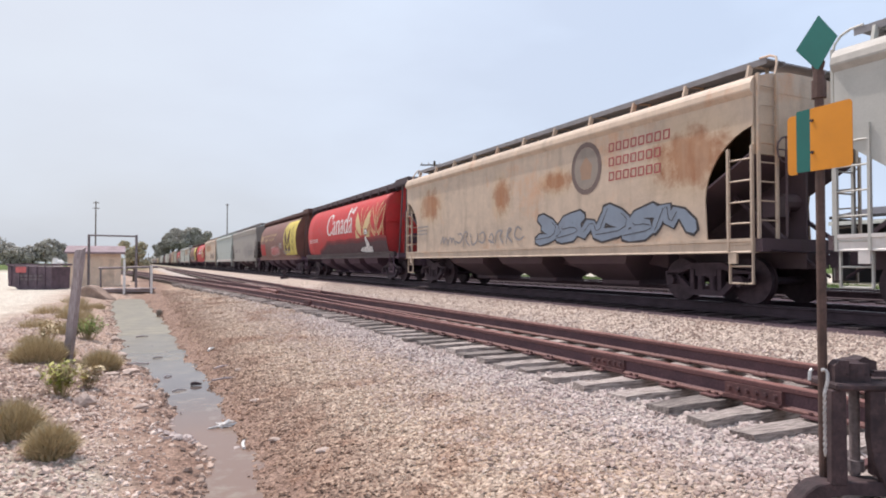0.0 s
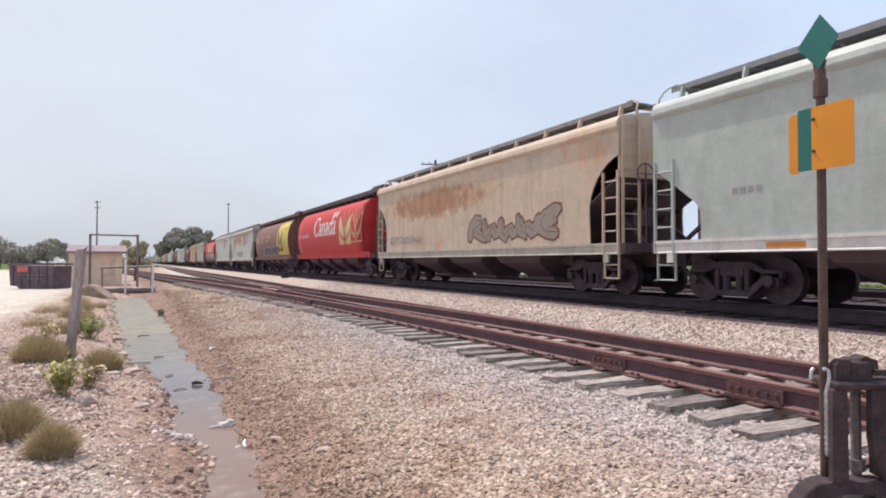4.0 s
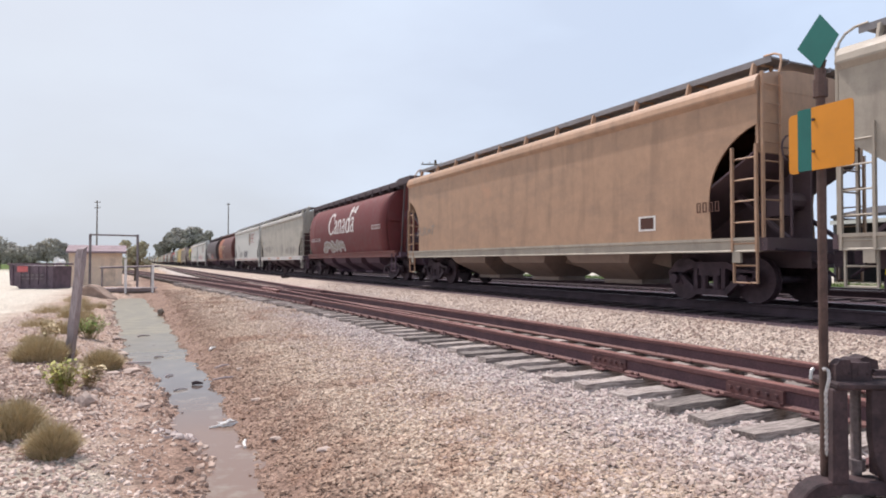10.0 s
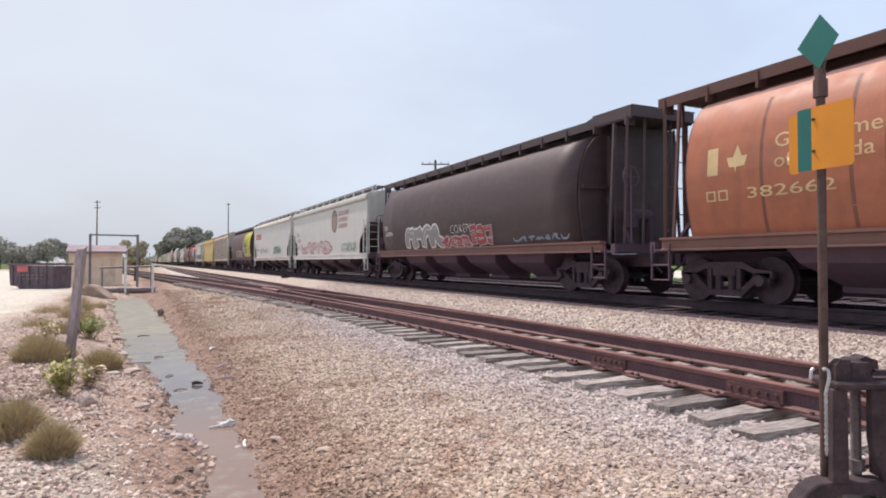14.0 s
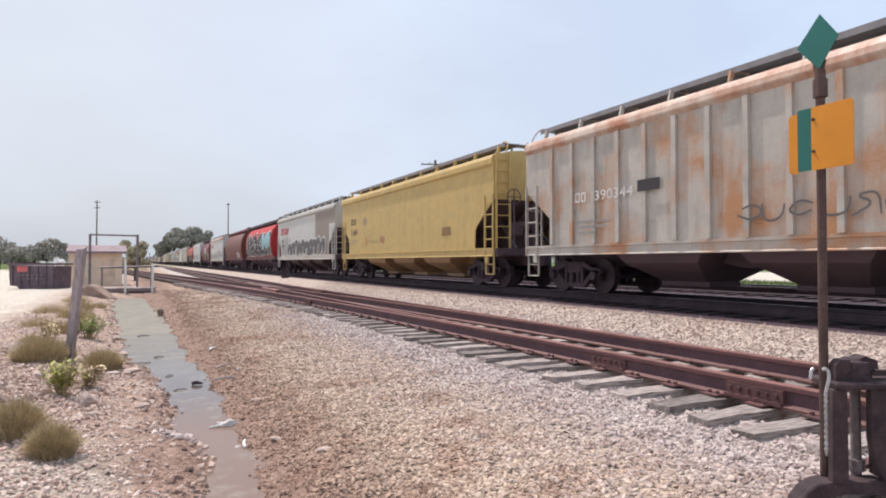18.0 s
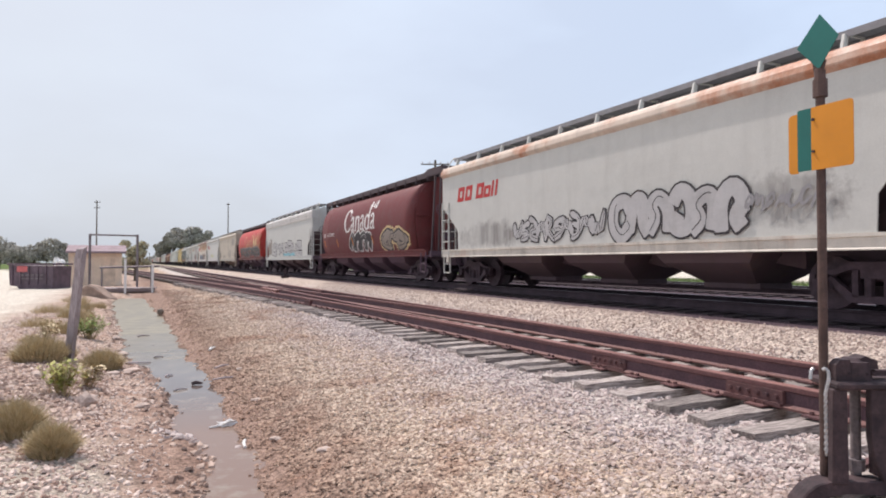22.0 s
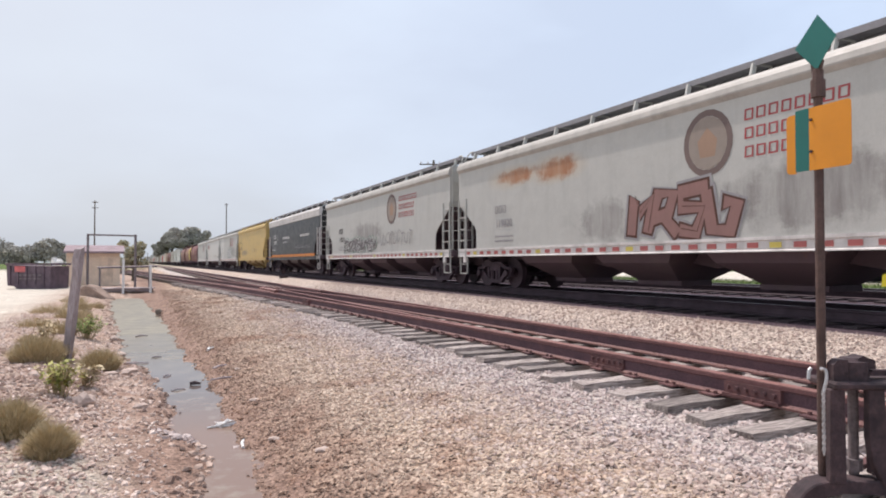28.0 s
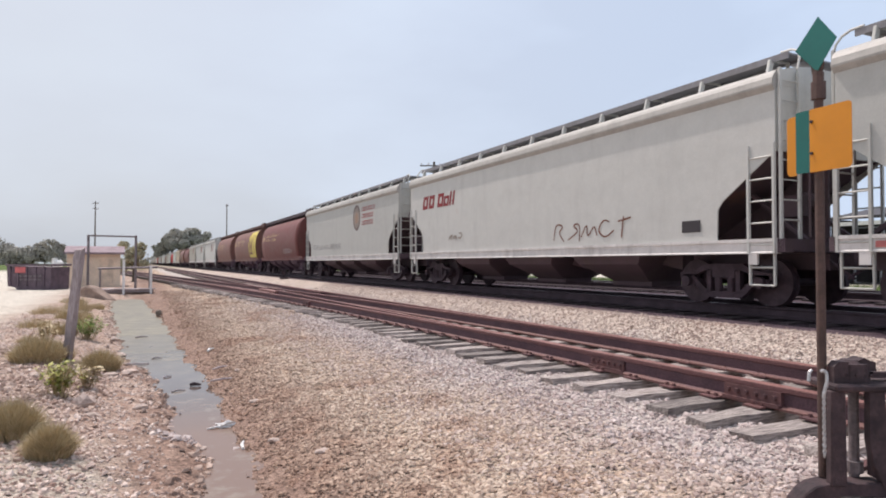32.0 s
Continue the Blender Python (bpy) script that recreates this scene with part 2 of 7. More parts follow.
MAT_SIDING = rail_mat()
# main line rails: darker steel, the train's shade put into its colour
MAT_MAINRAIL = plain("shaded_rail_steel", (0.055, 0.036, 0.046), 0.8, 0.1, 0.3, 3, 0.4, 50)
MAT_RAILTOP = plain("rust_red_railhead", (0.25, 0.115, 0.10), 0.5, 0.3, 0.25, 3, 0.2, 60)
MAT_RAILWORN = plain("polished_railhead", (0.30, 0.28, 0.29), 0.38, 0.8, 0.15, 2, 0.1, 60)
MAT_TIE = grained("grey_weathered_tie_wood", (0.155, 0.125, 0.118), (0.47, 0.41, 0.375), (1.0, 7, 7))
MAT_TIEBLACK = grained("black_tie_wood", (0.065, 0.046, 0.052), (0.11, 0.082, 0.086), (1.2, 9, 9))
MAT_TIEDARK = grained("dark_tie_wood", (0.10, 0.08, 0.07), (0.19, 0.155, 0.135), (1.2, 9, 9))
MAT_IRON = plain("black_rusted_iron", (0.029, 0.019, 0.025), 0.82, 0.05, 0.4, 5, 0.5, 40, (0.060, 0.037, 0.040))
MAT_POLE = plain("brown_rusty_pole", (0.095, 0.058, 0.05), 0.7, 0.2, 0.3, 6, 0.4, 50)
MAT_GALV = plain("galvanised_steel", (0.50, 0.49, 0.49), 0.45, 0.7, 0.2, 6, 0.2, 60)
MAT_GALVDARK = plain("worn_grey_steel", (0.20, 0.17, 0.175), 0.6, 0.4, 0.3, 5, 0.3, 40)
MAT_GREEN = plain("green_enamel", (0.0, 0.125, 0.108), 0.5, 0, 0.12, 3, 0, 60, grain=0.03)
MAT_ORANGE = plain("orange_enamel", (0.60, 0.225, 0.008), 0.5, 0, 0.10, 3, 0, 60, grain=0.03)
MAT_POST = grained("grey_post_wood", (0.33, 0.265, 0.27), (0.56, 0.485, 0.485), (9, 9, 1))
MAT_WHITE = plain("flaking_white_paint", (0.72, 0.70, 0.68), 0.7, 0, 0.15, 4, 0.3, 40)
MAT_TAN = plain("tan_stucco_wall", (0.80, 0.63, 0.48), 0.9, 0, 0.10, 1, 0.3, 60)
MAT_ROOF = plain("mauve_shingle_roof", (0.27, 0.20, 0.215), 0.85, 0, 0.2, 2, 0.4, 20)
MAT_DUMP = plain("dark_container_paint", (0.125, 0.085, 0.105), 0.6, 0.1, 0.35, 2, 0.3, 30)
MAT_REDLABEL = plain("red_panel_paint", (0.52, 0.12, 0.12), 0.6)
MAT_BARK = plain("bark", (0.10, 0.075, 0.055), 0.9, 0, 0.3, 4, 0.6, 20)
# far foliage: distance haze put into the leaf colour as pale grey
MAT_FARLEAF = leaf("haze_tinted_leaves", (0.35, 0.335, 0.30), (0.49, 0.46, 0.40))
MAT_DRY = leaf("olive_dry_grass", (0.36, 0.28, 0.155), (0.62, 0.51, 0.33))
MAT_WEED = leaf("bright_weed_leaves", (0.22, 0.23, 0.05), (0.42, 0.40, 0.12))
MAT_GRASS = leaf("grass_blades", (0.06, 0.10, 0.025), (0.15, 0.20, 0.06))
MAT_STONE_W = stones_of("pale_ballast_stone", (0.62, 0.53, 0.50), (0.34, 0.268, 0.252), 0.25)
MAT_STONE_B = stones_of("brown_gravel_stone", (0.67, 0.54, 0.43), (0.285, 0.20, 0.155))
MAT_STONE_M = stones_of("brown_clod", (0.56, 0.42, 0.345), (0.21, 0.135, 0.105), 0.3)
MAT_STONE_S = stones_of("grey_tan_shoulder_stone", (0.62, 0.508, 0.445), (0.307, 0.226, 0.196), 0.3)
MAT_STONE_R = stones_of("pinkish_rubble_stone", (0.74, 0.61, 0.535), (0.38, 0.255, 0.205), 0.3)
MAT_DARKWALL = plain("dark_cladding", (0.05, 0.045, 0.05), 0.7, 0, 0.2, 1, 0.2, 20)
MAT_YELLOW = plain("yellow_machine_paint", (0.72, 0.55, 0.04), 0.5, 0, 0.1, 3, 0.1, 40)
MAT_TRUCK = plain("black_truck_steel", (0.062, 0.040, 0.052), 0.7, 0.25, 0.35, 4, 0.4, 30)
MAT_WHEEL = plain("brown_wheel_steel", (0.068, 0.045, 0.056), 0.6, 0.4, 0.3, 6, 0.3, 40)


def water_mat():
    m, n, l, bs = tree_of("murky_ditch_water")
    t = n.new("ShaderNodeTexCoord")
    a, b = noise_of(n, l, t.outputs["Object"], 0.5), noise_of(n, l, t.outputs["Object"], 9, 3)
    sep = n.new("ShaderNodeSeparateXYZ")
    l.new(t.outputs["Object"], sep.inputs[0])
    algae = span(n, l, calc(n, l, "ADD", sep.outputs[1], calc(n, l, "MULTIPLY", a, 9.0)), 14, 24)
    near = span(n, l, calc(n, l, "ADD", sep.outputs[1], calc(n, l, "MULTIPLY", a, 2.0)), 8.4, 10.6)
    muddy = blend(n, l, near, (0.20, 0.13, 0.10, 1), (0.11, 0.088, 0.082, 1))
    skin = noise_of(n, l, t.outputs["Object"], 2.6, 6, 0.7)
    muddy = blend(n, l, span(n, l, skin, 0.52, 0.66, 0.0, 0.7), muddy, (0.27, 0.225, 0.18, 1))
    wide = n.new("ShaderNodeMapping")
    wide.inputs["Scale"].default_value = (1.2, 3.2, 1)
    l.new(t.outputs["Object"], wide.inputs["Vector"])
    film_ = noise_of(n, l, wide.outputs[0], 1.6, 7, 0.72)
    scum = blend(n, l, span(n, l, film_, 0.40, 0.60), (0.13, 0.125, 0.105, 1), (0.27, 0.235, 0.165, 1))
    scum = blend(n, l, span(n, l, film_, 0.60, 0.68, 0.0, 0.8), scum, (0.36, 0.28, 0.21, 1))
    c = blend(n, l, algae, muddy, scum)
    l.new(c, bs.inputs["Base Color"])
    l.new(calc(n, l, "ADD", span(n, l, algae, 0, 1, 0.08, 0.42), span(n, l, near, 0, 1, 0.16, 0.0)), bs.inputs["Roughness"])
    bs.inputs["IOR"].default_value = 1.33
    bump(n, l, bs, b, 0.12, 0.01)
    return m


MAT_WATER = water_mat()


# ---------------------------------------------------------------- mesh helpers
def box(bm, x0, x1, y0, y1, z0, z1):
    vs = [bm.verts.new((x, y, z)) for x in (x0, x1) for y in (y0, y1) for z in (z0, z1)]
    for f in ((0, 1, 3, 2), (4, 6, 7, 5), (0, 4, 5, 1), (2, 3, 7, 6), (0, 2, 6, 4), (1, 5, 7, 3)):
        bm.faces.new([vs[i] for i in f])
    return vs


def bar(bm, a, b, r, seg=6, r2=None):
    """A round bar from a to b."""
    a, b = Vector(a), Vector(b)
    q = (b - a).to_track_quat("Z", "Y").to_matrix()
    rings = []
    for p, rr in ((a, r), (b, r if r2 is None else r2)):
        rings.append([bm.verts.new(p + q @ Vector((rr * math.cos(k * math.tau / seg), rr * math.sin(k * math.tau / seg), 0))) for k in range(seg)])
    for k in range(seg):
        bm.faces.new((rings[0][k], rings[0][(k + 1) % seg], rings[1][(k + 1) % seg], rings[1][k]))
    bm.faces.new(rings[0][::-1])
    bm.faces.new(rings[1])


def beam(bm, a, b, w, t):
    """A flat bar w wide and t thick from a to b."""
    a, b = Vector(a), Vector(b)
    q = (b - a).to_track_quat("Z", "Y").to_matrix()
    rings = [[bm.verts.new(p + q @ Vector((i * w / 2, j * t / 2, 0))) for i, j in ((-1, -1), (1, -1), (1, 1), (-1, 1))] for p in (a, b)]
    for k in range(4):
        bm.faces.new((rings[0][k], rings[0][(k + 1) % 4], rings[1][(k + 1) % 4], rings[1][k]))
    bm.faces.new(rings[0][::-1])
    bm.faces.new(rings[1])


def prism(bm, pts, axis, a, b):
    """A polygon of 2D points pushed along an axis from a to b. axis x: points (y, z); y: (x, z); z: (x, y)."""
    def at(p, d):
        return {"x": (d, p[0], p[1]), "y": (p[0], d, p[1]), "z": (p[0], p[1], d)}[axis]
    lo, hi = [bm.verts.new(at(p, a)) for p in pts], [bm.verts.new(at(p, b)) for p in pts]
    k = len(pts)
    for i in range(k):
        bm.faces.new((lo[i], lo[(i + 1) % k], hi[(i + 1) % k], hi[i]))
    bm.faces.new(lo[::-1])
    bm.faces.new(hi)


def mesh_of(name, bm, smooth=False):
    bmesh.ops.recalc_face_normals(bm, faces=bm.faces)
    me = bpy.data.meshes.new(name)
    bm.to_mesh(me)
    bm.free()
    if smooth:
        me.shade_smooth()
    return me


def put(name, me, material, parent=None, label="", m=None):
    """Links a mesh as one object, with its material held by the object."""
    ob = new(name, me)
    if not me.materials:
        me.materials.append(None)
    ob.material_slots[0].link = "OBJECT"
    ob.material_slots[0].material = material
    ob.parent = parent
    if m is not None:
        ob.matrix_basis = m
    if label:
        tagged(ob, label)
    return ob


def part(name, bm, material, parent=None, label="", m=None, smooth=False):
    return put(name, mesh_of(name, bm, smooth), material, parent, label, m)


def bevel(bm, w):
    bmesh.ops.bevel(bm, geom=list(bm.edges), offset=w, segments=1, affect="EDGES", profile=0.5)


def thing(name, x, y, z, label, category, group="", kind="", rz=0):
    ob = new(name)
    ob.matrix_basis = pose(x, y, z, 0, 0, rz)
    return tagged(ob, label, category, group, kind)


# ---------------------------------------------------------------- ground
def smooth(a, b, v):
    t = np.clip((v - a) / (b - a), 0, 1)
    return t * t * (3 - 2 * t)


def wave(x, y, s):
    return (np.sin(x * 1.7 * s + 1.3 * np.sin(y * 0.9 * s)) + np.sin(y * 1.3 * s + 1.9 * np.sin(x * 1.1 * s + 2))) * 0.5


def ditch_right(y):
    return np.interp(y, (-5, 5.4, 6.3, 7.1, 8, 9.8, 13.4, 21.6, 31, 36), (0.88, 0.90, 0.92, 1.0, 0.90, 1.02, 0.83, 0.72, 0.36, 0.2)) + 0.04 * np.sin(y * 2.3) + 0.03 * np.sin(y * 6.1 + 1) + 0.015 * np.sin(y * 17)


def ditch_left(y):
    return np.interp(y, (-5, 5.8, 6.9, 7.6, 8.5, 9.9, 11.5, 13.4, 18.8, 31.5, 36), (0.53, 0.52, 0.56, 0.36, 0.44, 0.27, 0.28, -0.17, -0.46, -1.15, -1.1)) + 0.05 * np.sin(y * 1.9 + 2) + 0.05 * np.sin(y * 5.3) + 0.02 * np.sin(y * 15)


def height(x, y):
    x, y = np.asarray(x, float), np.asarray(y, float)
    rise = -0.66 + 0.39 * smooth(7.9, 9.3, x) + 0.13 * smooth(13.6, 15.0, x) - 0.48 * smooth(19.0, 23, x) - 0.11 * smooth(4.3, 1.8, x)
    right, left = ditch_right(y), ditch_left(y)
    low = -1.05 - 0.09 * smooth(0.0, 0.12, np.minimum(right - x, x - left))
    up_r, up_l = smooth(-0.25, 1.15, x - right) - smooth(-0.25, 1.15, 0 * x), smooth(0.30, 2.1, left - x)
    up_r = np.maximum(up_r, 0) / (1 - float(smooth(-0.25, 1.15, np.array(0.0))))
    bank = np.where(x > (left + right) / 2, low + (rise - low) * up_r, low + 0.05 * smooth(0, 0.25, left - x) + (rise - low - 0.05) * up_l ** 0.7)
    z = bank + (rise - bank) * smooth(35.5, 38.0, y)
    z = z + 0.10 * smooth(-3.4, -1.8, x) * (1 - smooth(-1.6, -0.5, x)) * (0.5 + 0.5 * wave(x, y, 1.3)) * (1 - smooth(28, 40, y))
    z = z - 0.13 * (smooth(5.15, 5.35, x) - smooth(5.85, 6.05, x)) * (1 - smooth(9, 14, y))
    near = (1 - smooth(20, 60, np.hypot(x, y))) * (1 - smooth(4.6, 5.2, x))
    z = z + near * (0.020 * wave(x, y, 3.1) + 0.010 * wave(y, x, 9.0))
    return z


def ground_at(x, y):
    return float(height(x, y))


def spread(a, b, fine, coarse_lo, coarse_hi, grow=1.17):
    """Coordinates that are fine between a and b and grow coarser outward."""
    mid = list(np.arange(a, b, fine))
    lo, hi, step = [], [], fine
    v = a
    while v > coarse_lo:
        step *= grow
        v -= step
        lo.append(v)
    step, v = fine, mid[-1]
    while v < coarse_hi:
        step *= grow
        v += step
        hi.append(v)
    return np.array(lo[::-1] + mid + hi)


xs, ys = spread(-4.0, 11.0, 0.10, -1500, 2500), spread(0.5, 22.0, 0.13, -1500, 2600)
gx, gy = np.meshgrid(xs, ys, indexing="ij")
gz = height(gx, gy)
nx, ny = gx.shape
idx = np.arange(nx * ny).reshape(nx, ny)
faces = np.stack([idx[:-1, :-1], idx[1:, :-1], idx[1:, 1:], idx[:-1, 1:]], -1).reshape(-1, 4)
gm = bpy.data.meshes.new("ground")
gm.from_pydata(np.stack([gx, gy, gz], -1).reshape(-1, 3).tolist(), [], faces.tolist())
gm.shade_smooth()
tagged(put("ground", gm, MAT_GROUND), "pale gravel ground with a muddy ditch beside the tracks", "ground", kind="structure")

bm = bmesh.new()
prism(bm, [(-0.4, -40.0), (1.5, -40.0), (1.5, 37.0), (-1.9, 37.0)], "z", -1.30, -1.05)
tagged(part("water", bm, MAT_WATER), "shallow murky ditch water with pale algae", "water", kind="structure")


# ---------------------------------------------------------------- tracks
SIDING_Z, MAIN_X = -0.36, 11.72
RAIL_SHAPE = [(a_, b_ * 1.25) for a_, b_ in [(-0.07, -0.172), (0.07, -0.172), (0.07, -0.155), (0.012, -0.135), (0.012, -0.045), (0.036, -0.035), (0.036, -0.004), (0.028, 0), (-0.028, 0), (-0.036, -0.004), (-0.036, -0.035), (-0.012, -0.045), (-0.012, -0.135), (-0.07, -0.155)]]


def turnout(y):
    """How far the diverging track has left the straight one at y."""
    if y < 2:
        return 0.0
    return (y - 2) ** 2 / 620 if y < 30 else 28 ** 2 / 620 + (y - 30) * 28 / 310


def rail(parent, line, z, top, name="rail"):
    """A rail along a line of (x, y), with its running surface as a sub-part."""
    bm, tb = bmesh.new(), bmesh.new()
    rows, caps = [], []
    for x, y in line:
        rows.append([bm.verts.new((x + p[0], y, z + p[1])) for p in RAIL_SHAPE])
        caps.append([tb.verts.new((x + d, y, z + e)) for d, e in ((-0.034, 0.0005), (-0.027, 0.003), (0.027, 0.003), (0.034, 0.0005))])
    k = len(RAIL_SHAPE)
    for a, b in zip(rows, rows[1:]):
        for i in range(k):
            bm.faces.new((a[i], a[(i + 1) % k], b[(i + 1) % k], b[i]))
    bm.faces.new(rows[0])
    bm.faces.new(rows[-1][::-1])
    for a, b in zip(caps, caps[1:]):
        for i in range(3):
            tb.faces.new((a[i], a[i + 1], b[i + 1], b[i]))
    r = part(name, bm, MAT_SIDING if top is MAT_RAILTOP else MAT_MAINRAIL, parent)
    part("railhead", tb, top, r)
    return r


def straight(x, y0, y1, step=60):
    return [(x, y) for y in np.arange(y0, y1 + step, step)]


NEAR, FAR = 5.55, 7.06
siding = tagged(new("siding_track"), "rusty siding track on grey wooden ties with a turnout", "railway track", kind="structure")
curve_y = list(np.arange(-30, 2, 8)) + list(np.arange(2, 32, 1.0)) + list(np.arange(32, 160, 8))
rail(siding, [(NEAR - turnout(y), y) for y in curve_y], SIDING_Z, MAT_RAILTOP)
rail(siding, straight(FAR, -30, 700), SIDING_Z, MAT_RAILTOP)
rail(siding, [(FAR - turnout(y) - 0.075 * (1 - min(1, (y - 2.5) / 8)), y) for y in np.arange(2.5, 29, 1.0)], SIDING_Z - 0.002, MAT_RAILTOP)
rail(siding, [(FAR - turnout(y), y) for y in list(np.arange(29, 32, 1.0)) + list(np.arange(32, 160, 8))], SIDING_Z - 0.002, MAT_RAILTOP)
rail(siding, [(NEAR + 0.075 * (1 - min(1, (y - 2.5) / 8)) if y < 10 else NEAR, y) for y in np.arange(2.5, 29, 1.0)], SIDING_Z - 0.003, MAT_RAILTOP)
rail(siding, straight(NEAR, 31, 700), SIDING_Z - 0.003, MAT_RAILTOP)
for gx0, sgn in ((FAR, -1), (NEAR, 1)):
    rail(siding, [(gx0 + sgn * (0.13 if abs(y - 30) < 3 else 0.2) - (turnout(y) if sgn > 0 else 0), y) for y in (26, 27, 30, 33, 34)], SIDING_Z, MAT_RAILTOP, "guard_rail")
bm = bmesh.new()
prism(bm, [(NEAR - 0.16, 28.2), (NEAR + 0.16, 28.2), (NEAR + 0.05, 31.8), (NEAR - 0.22, 31.8)], "z", SIDING_Z - 0.17, SIDING_Z - 0.05)
part("frog", bm, MAT_RAILTOP, siding, "cast frog of the turnout")

# joint bars, plates and braces on the near siding rails
bm = bmesh.new()
box(bm, -0.066, 0.066, -0.32, 0.32, -0.165, -0.05)
box(bm, -0.10, 0.10, -0.32, 0.32, -0.195, -0.165)
for k in range(6):
    bar(bm, (-0.10, -0.26 + 0.104 * k, -0.105), (0.10, -0.26 + 0.104 * k, -0.105), 0.022)
joint_me = mesh_of("joint_bar", bm)
for x, y in ((NEAR, 4.35), (NEAR, 6.5), (FAR, 11.4), (FAR, 3.4), (NEAR, 15.5), (FAR, 21), (NEAR - turnout(20.5), 20.5)):
    put("joint_bar", joint_me, MAT_RAIL, siding, m=pose(x, y, SIDING_Z))
bm = bmesh.new()
box(bm, -0.17, 0.17, -0.10, 0.10, -0.219, -0.202)
for sx in (-1, 1):
    for sy in (-0.05, 0.05):
        box(bm, sx * 0.09 - 0.014, sx * 0.09 + 0.014, sy - 0.014, sy + 0.014, -0.205, -0.172)
plate_me = mesh_of("tie_plate", bm)
main = tagged(new("main_track"), "main line track with polished rails on shade-darkened ballast", "railway track", kind="structure")
for x in (MAIN_X - 0.755, MAIN_X + 0.755):
    rail(main, straight(x, -60, 1500), 0.0, MAT_RAILWORN)
second = tagged(new("second_track"), "second main line track beyond the train", "railway track", kind="structure")
for x in (15.95, 17.46):
    rail(second, straight(x, -60, 1500), 0.12, MAT_RAILWORN)

# ties: the near ones single, the far ones joined
tie_meshes = []
for k in range(4):
    rnd = random.Random(40 + k)
    bm = bmesh.new()
    box(bm, -1.3, 1.3, -0.125, 0.125, -0.19, 0)
    bmesh.ops.subdivide_edges(bm, edges=[e for e in bm.edges if abs(e.verts[0].co.x - e.verts[1].co.x) > 1], cuts=7)
    for v in bm.verts:
        worn = 1.5 if abs(v.co.x) > 1.0 else 1.0
        v.co += Vector((rnd.uniform(-0.05, 0.05) if abs(v.co.x) > 1.2 else 0, rnd.uniform(-0.012, 0.012) * worn, (rnd.uniform(-0.055, 0.01) if abs(v.co.x) > 1.2 else rnd.uniform(-0.012, 0.004) * worn)))
    tie_meshes.append(mesh_of("tie", bm))
rnd = random.Random(5)
y = -3.0
while y < 47:
    dv = turnout(y)
    xl, xr = NEAR - 0.88 + 0.20 * min(1, max(0, (y - 8) / 7)) - dv - rnd.uniform(0, 0.12), FAR + 0.55 + rnd.uniform(0, 0.06)
    if 2.2 < y < 2.9:  # head blocks under the stand
        xl = NEAR - 1.70
    mid, ln = (xl + xr) / 2, (xr - xl) / 2.6
    t = put("tie", tie_meshes[rnd.randrange(4)], MAT_TIE, siding, m=Matrix.LocRotScale((mid, y, SIDING_Z - 0.217 - rnd.uniform(0, 0.02)), Euler((0, 0, rnd.uniform(-0.05, 0.05))), (ln, 1, 1)))
    if y < 30:
        for px in (NEAR - dv, FAR):
            put("tie_plate", plate_me, MAT_RAIL, siding, m=pose(px, y, SIDING_Z))
    y += 0.56 + rnd.uniform(-0.05, 0.06)
bm = bmesh.new()
for y in np.arange(-20, 160, 0.6):
    box(bm, MAIN_X - 1.3, MAIN_X + 1.3, y - 0.11, y + 0.11, -0.35, -0.235)
    box(bm, 16.7 - 1.3, 16.7 + 1.3, y - 0.11, y + 0.11, -0.30, -0.09)
tagged(part("main_ties", bm, MAT_TIEBLACK), "black ties sunk in the main line ballast", "ties", kind="stuff")
bm = bmesh.new()
for y in np.arange(47.3, 150, 0.6):
    box(bm, NEAR - 0.55 - turnout(y), NEAR + 0.95 - turnout(y) + 0.55 + 0.5, y - 0.11, y + 0.11, SIDING_Z - 0.35, SIDING_Z - 0.19)
    box(bm, NEAR - 0.5, FAR + 0.55, y - 0.11, y + 0.11, SIDING_Z - 0.36, SIDING_Z - 0.195)
tagged(part("far_ties", bm, MAT_TIEDARK), "dark wooden ties under the far end of the siding", "ties", kind="stuff")


# ---------------------------------------------------------------- loose stone
def scatter(name, count, where, lo, hi, material, label, seed, flat=0.65):
    """Many small angular stones in one mesh."""
    rs = np.random.RandomState(seed)
    base = np.array([(-1, -1, -0.6), (1, -0.8, -0.6), (0.9, 1, -0.6), (-0.8, 0.9, -0.6), (-0.6, -0.5, 0.75), (0.7, -0.5, 0.55), (0.45, 0.7, 0.8), (-0.65, 0.5, 0.5)])
    quads = np.array([(4, 5, 6, 7), (0, 1, 5, 4), (1, 2, 6, 5), (2, 3, 7, 6), (3, 0, 4, 7)])
    px, py = where(rs, count)
    n = len(px)
    size = rs.uniform(lo, hi, n) * rs.uniform(0.6, 1.3, n)
    v = base[None] * (1 + rs.uniform(-0.35, 0.35, (n, 8, 3))) * size[:, None, None]
    v[:, :, 2] *= flat
    a, tip = rs.uniform(0, math.tau, n), rs.uniform(-0.5, 0.5, (n, 2))
    v[:, :, 2] += v[:, :, 0] * tip[:, :1] + v[:, :, 1] * tip[:, 1:]
    ca, sa = np.cos(a)[:, None], np.sin(a)[:, None]
    x, y = v[:, :, 0] * ca - v[:, :, 1] * sa, v[:, :, 0] * sa + v[:, :, 1] * ca
    z = v[:, :, 2] + (height(px, py) + size * 0.25)[:, None]
    pts = np.stack([x + px[:, None], y + py[:, None], z], -1).reshape(-1, 3)
    fs = (quads[None] + 8 * np.arange(n)[:, None, None]).reshape(-1, 4)
    me = bpy.data.meshes.new(name)
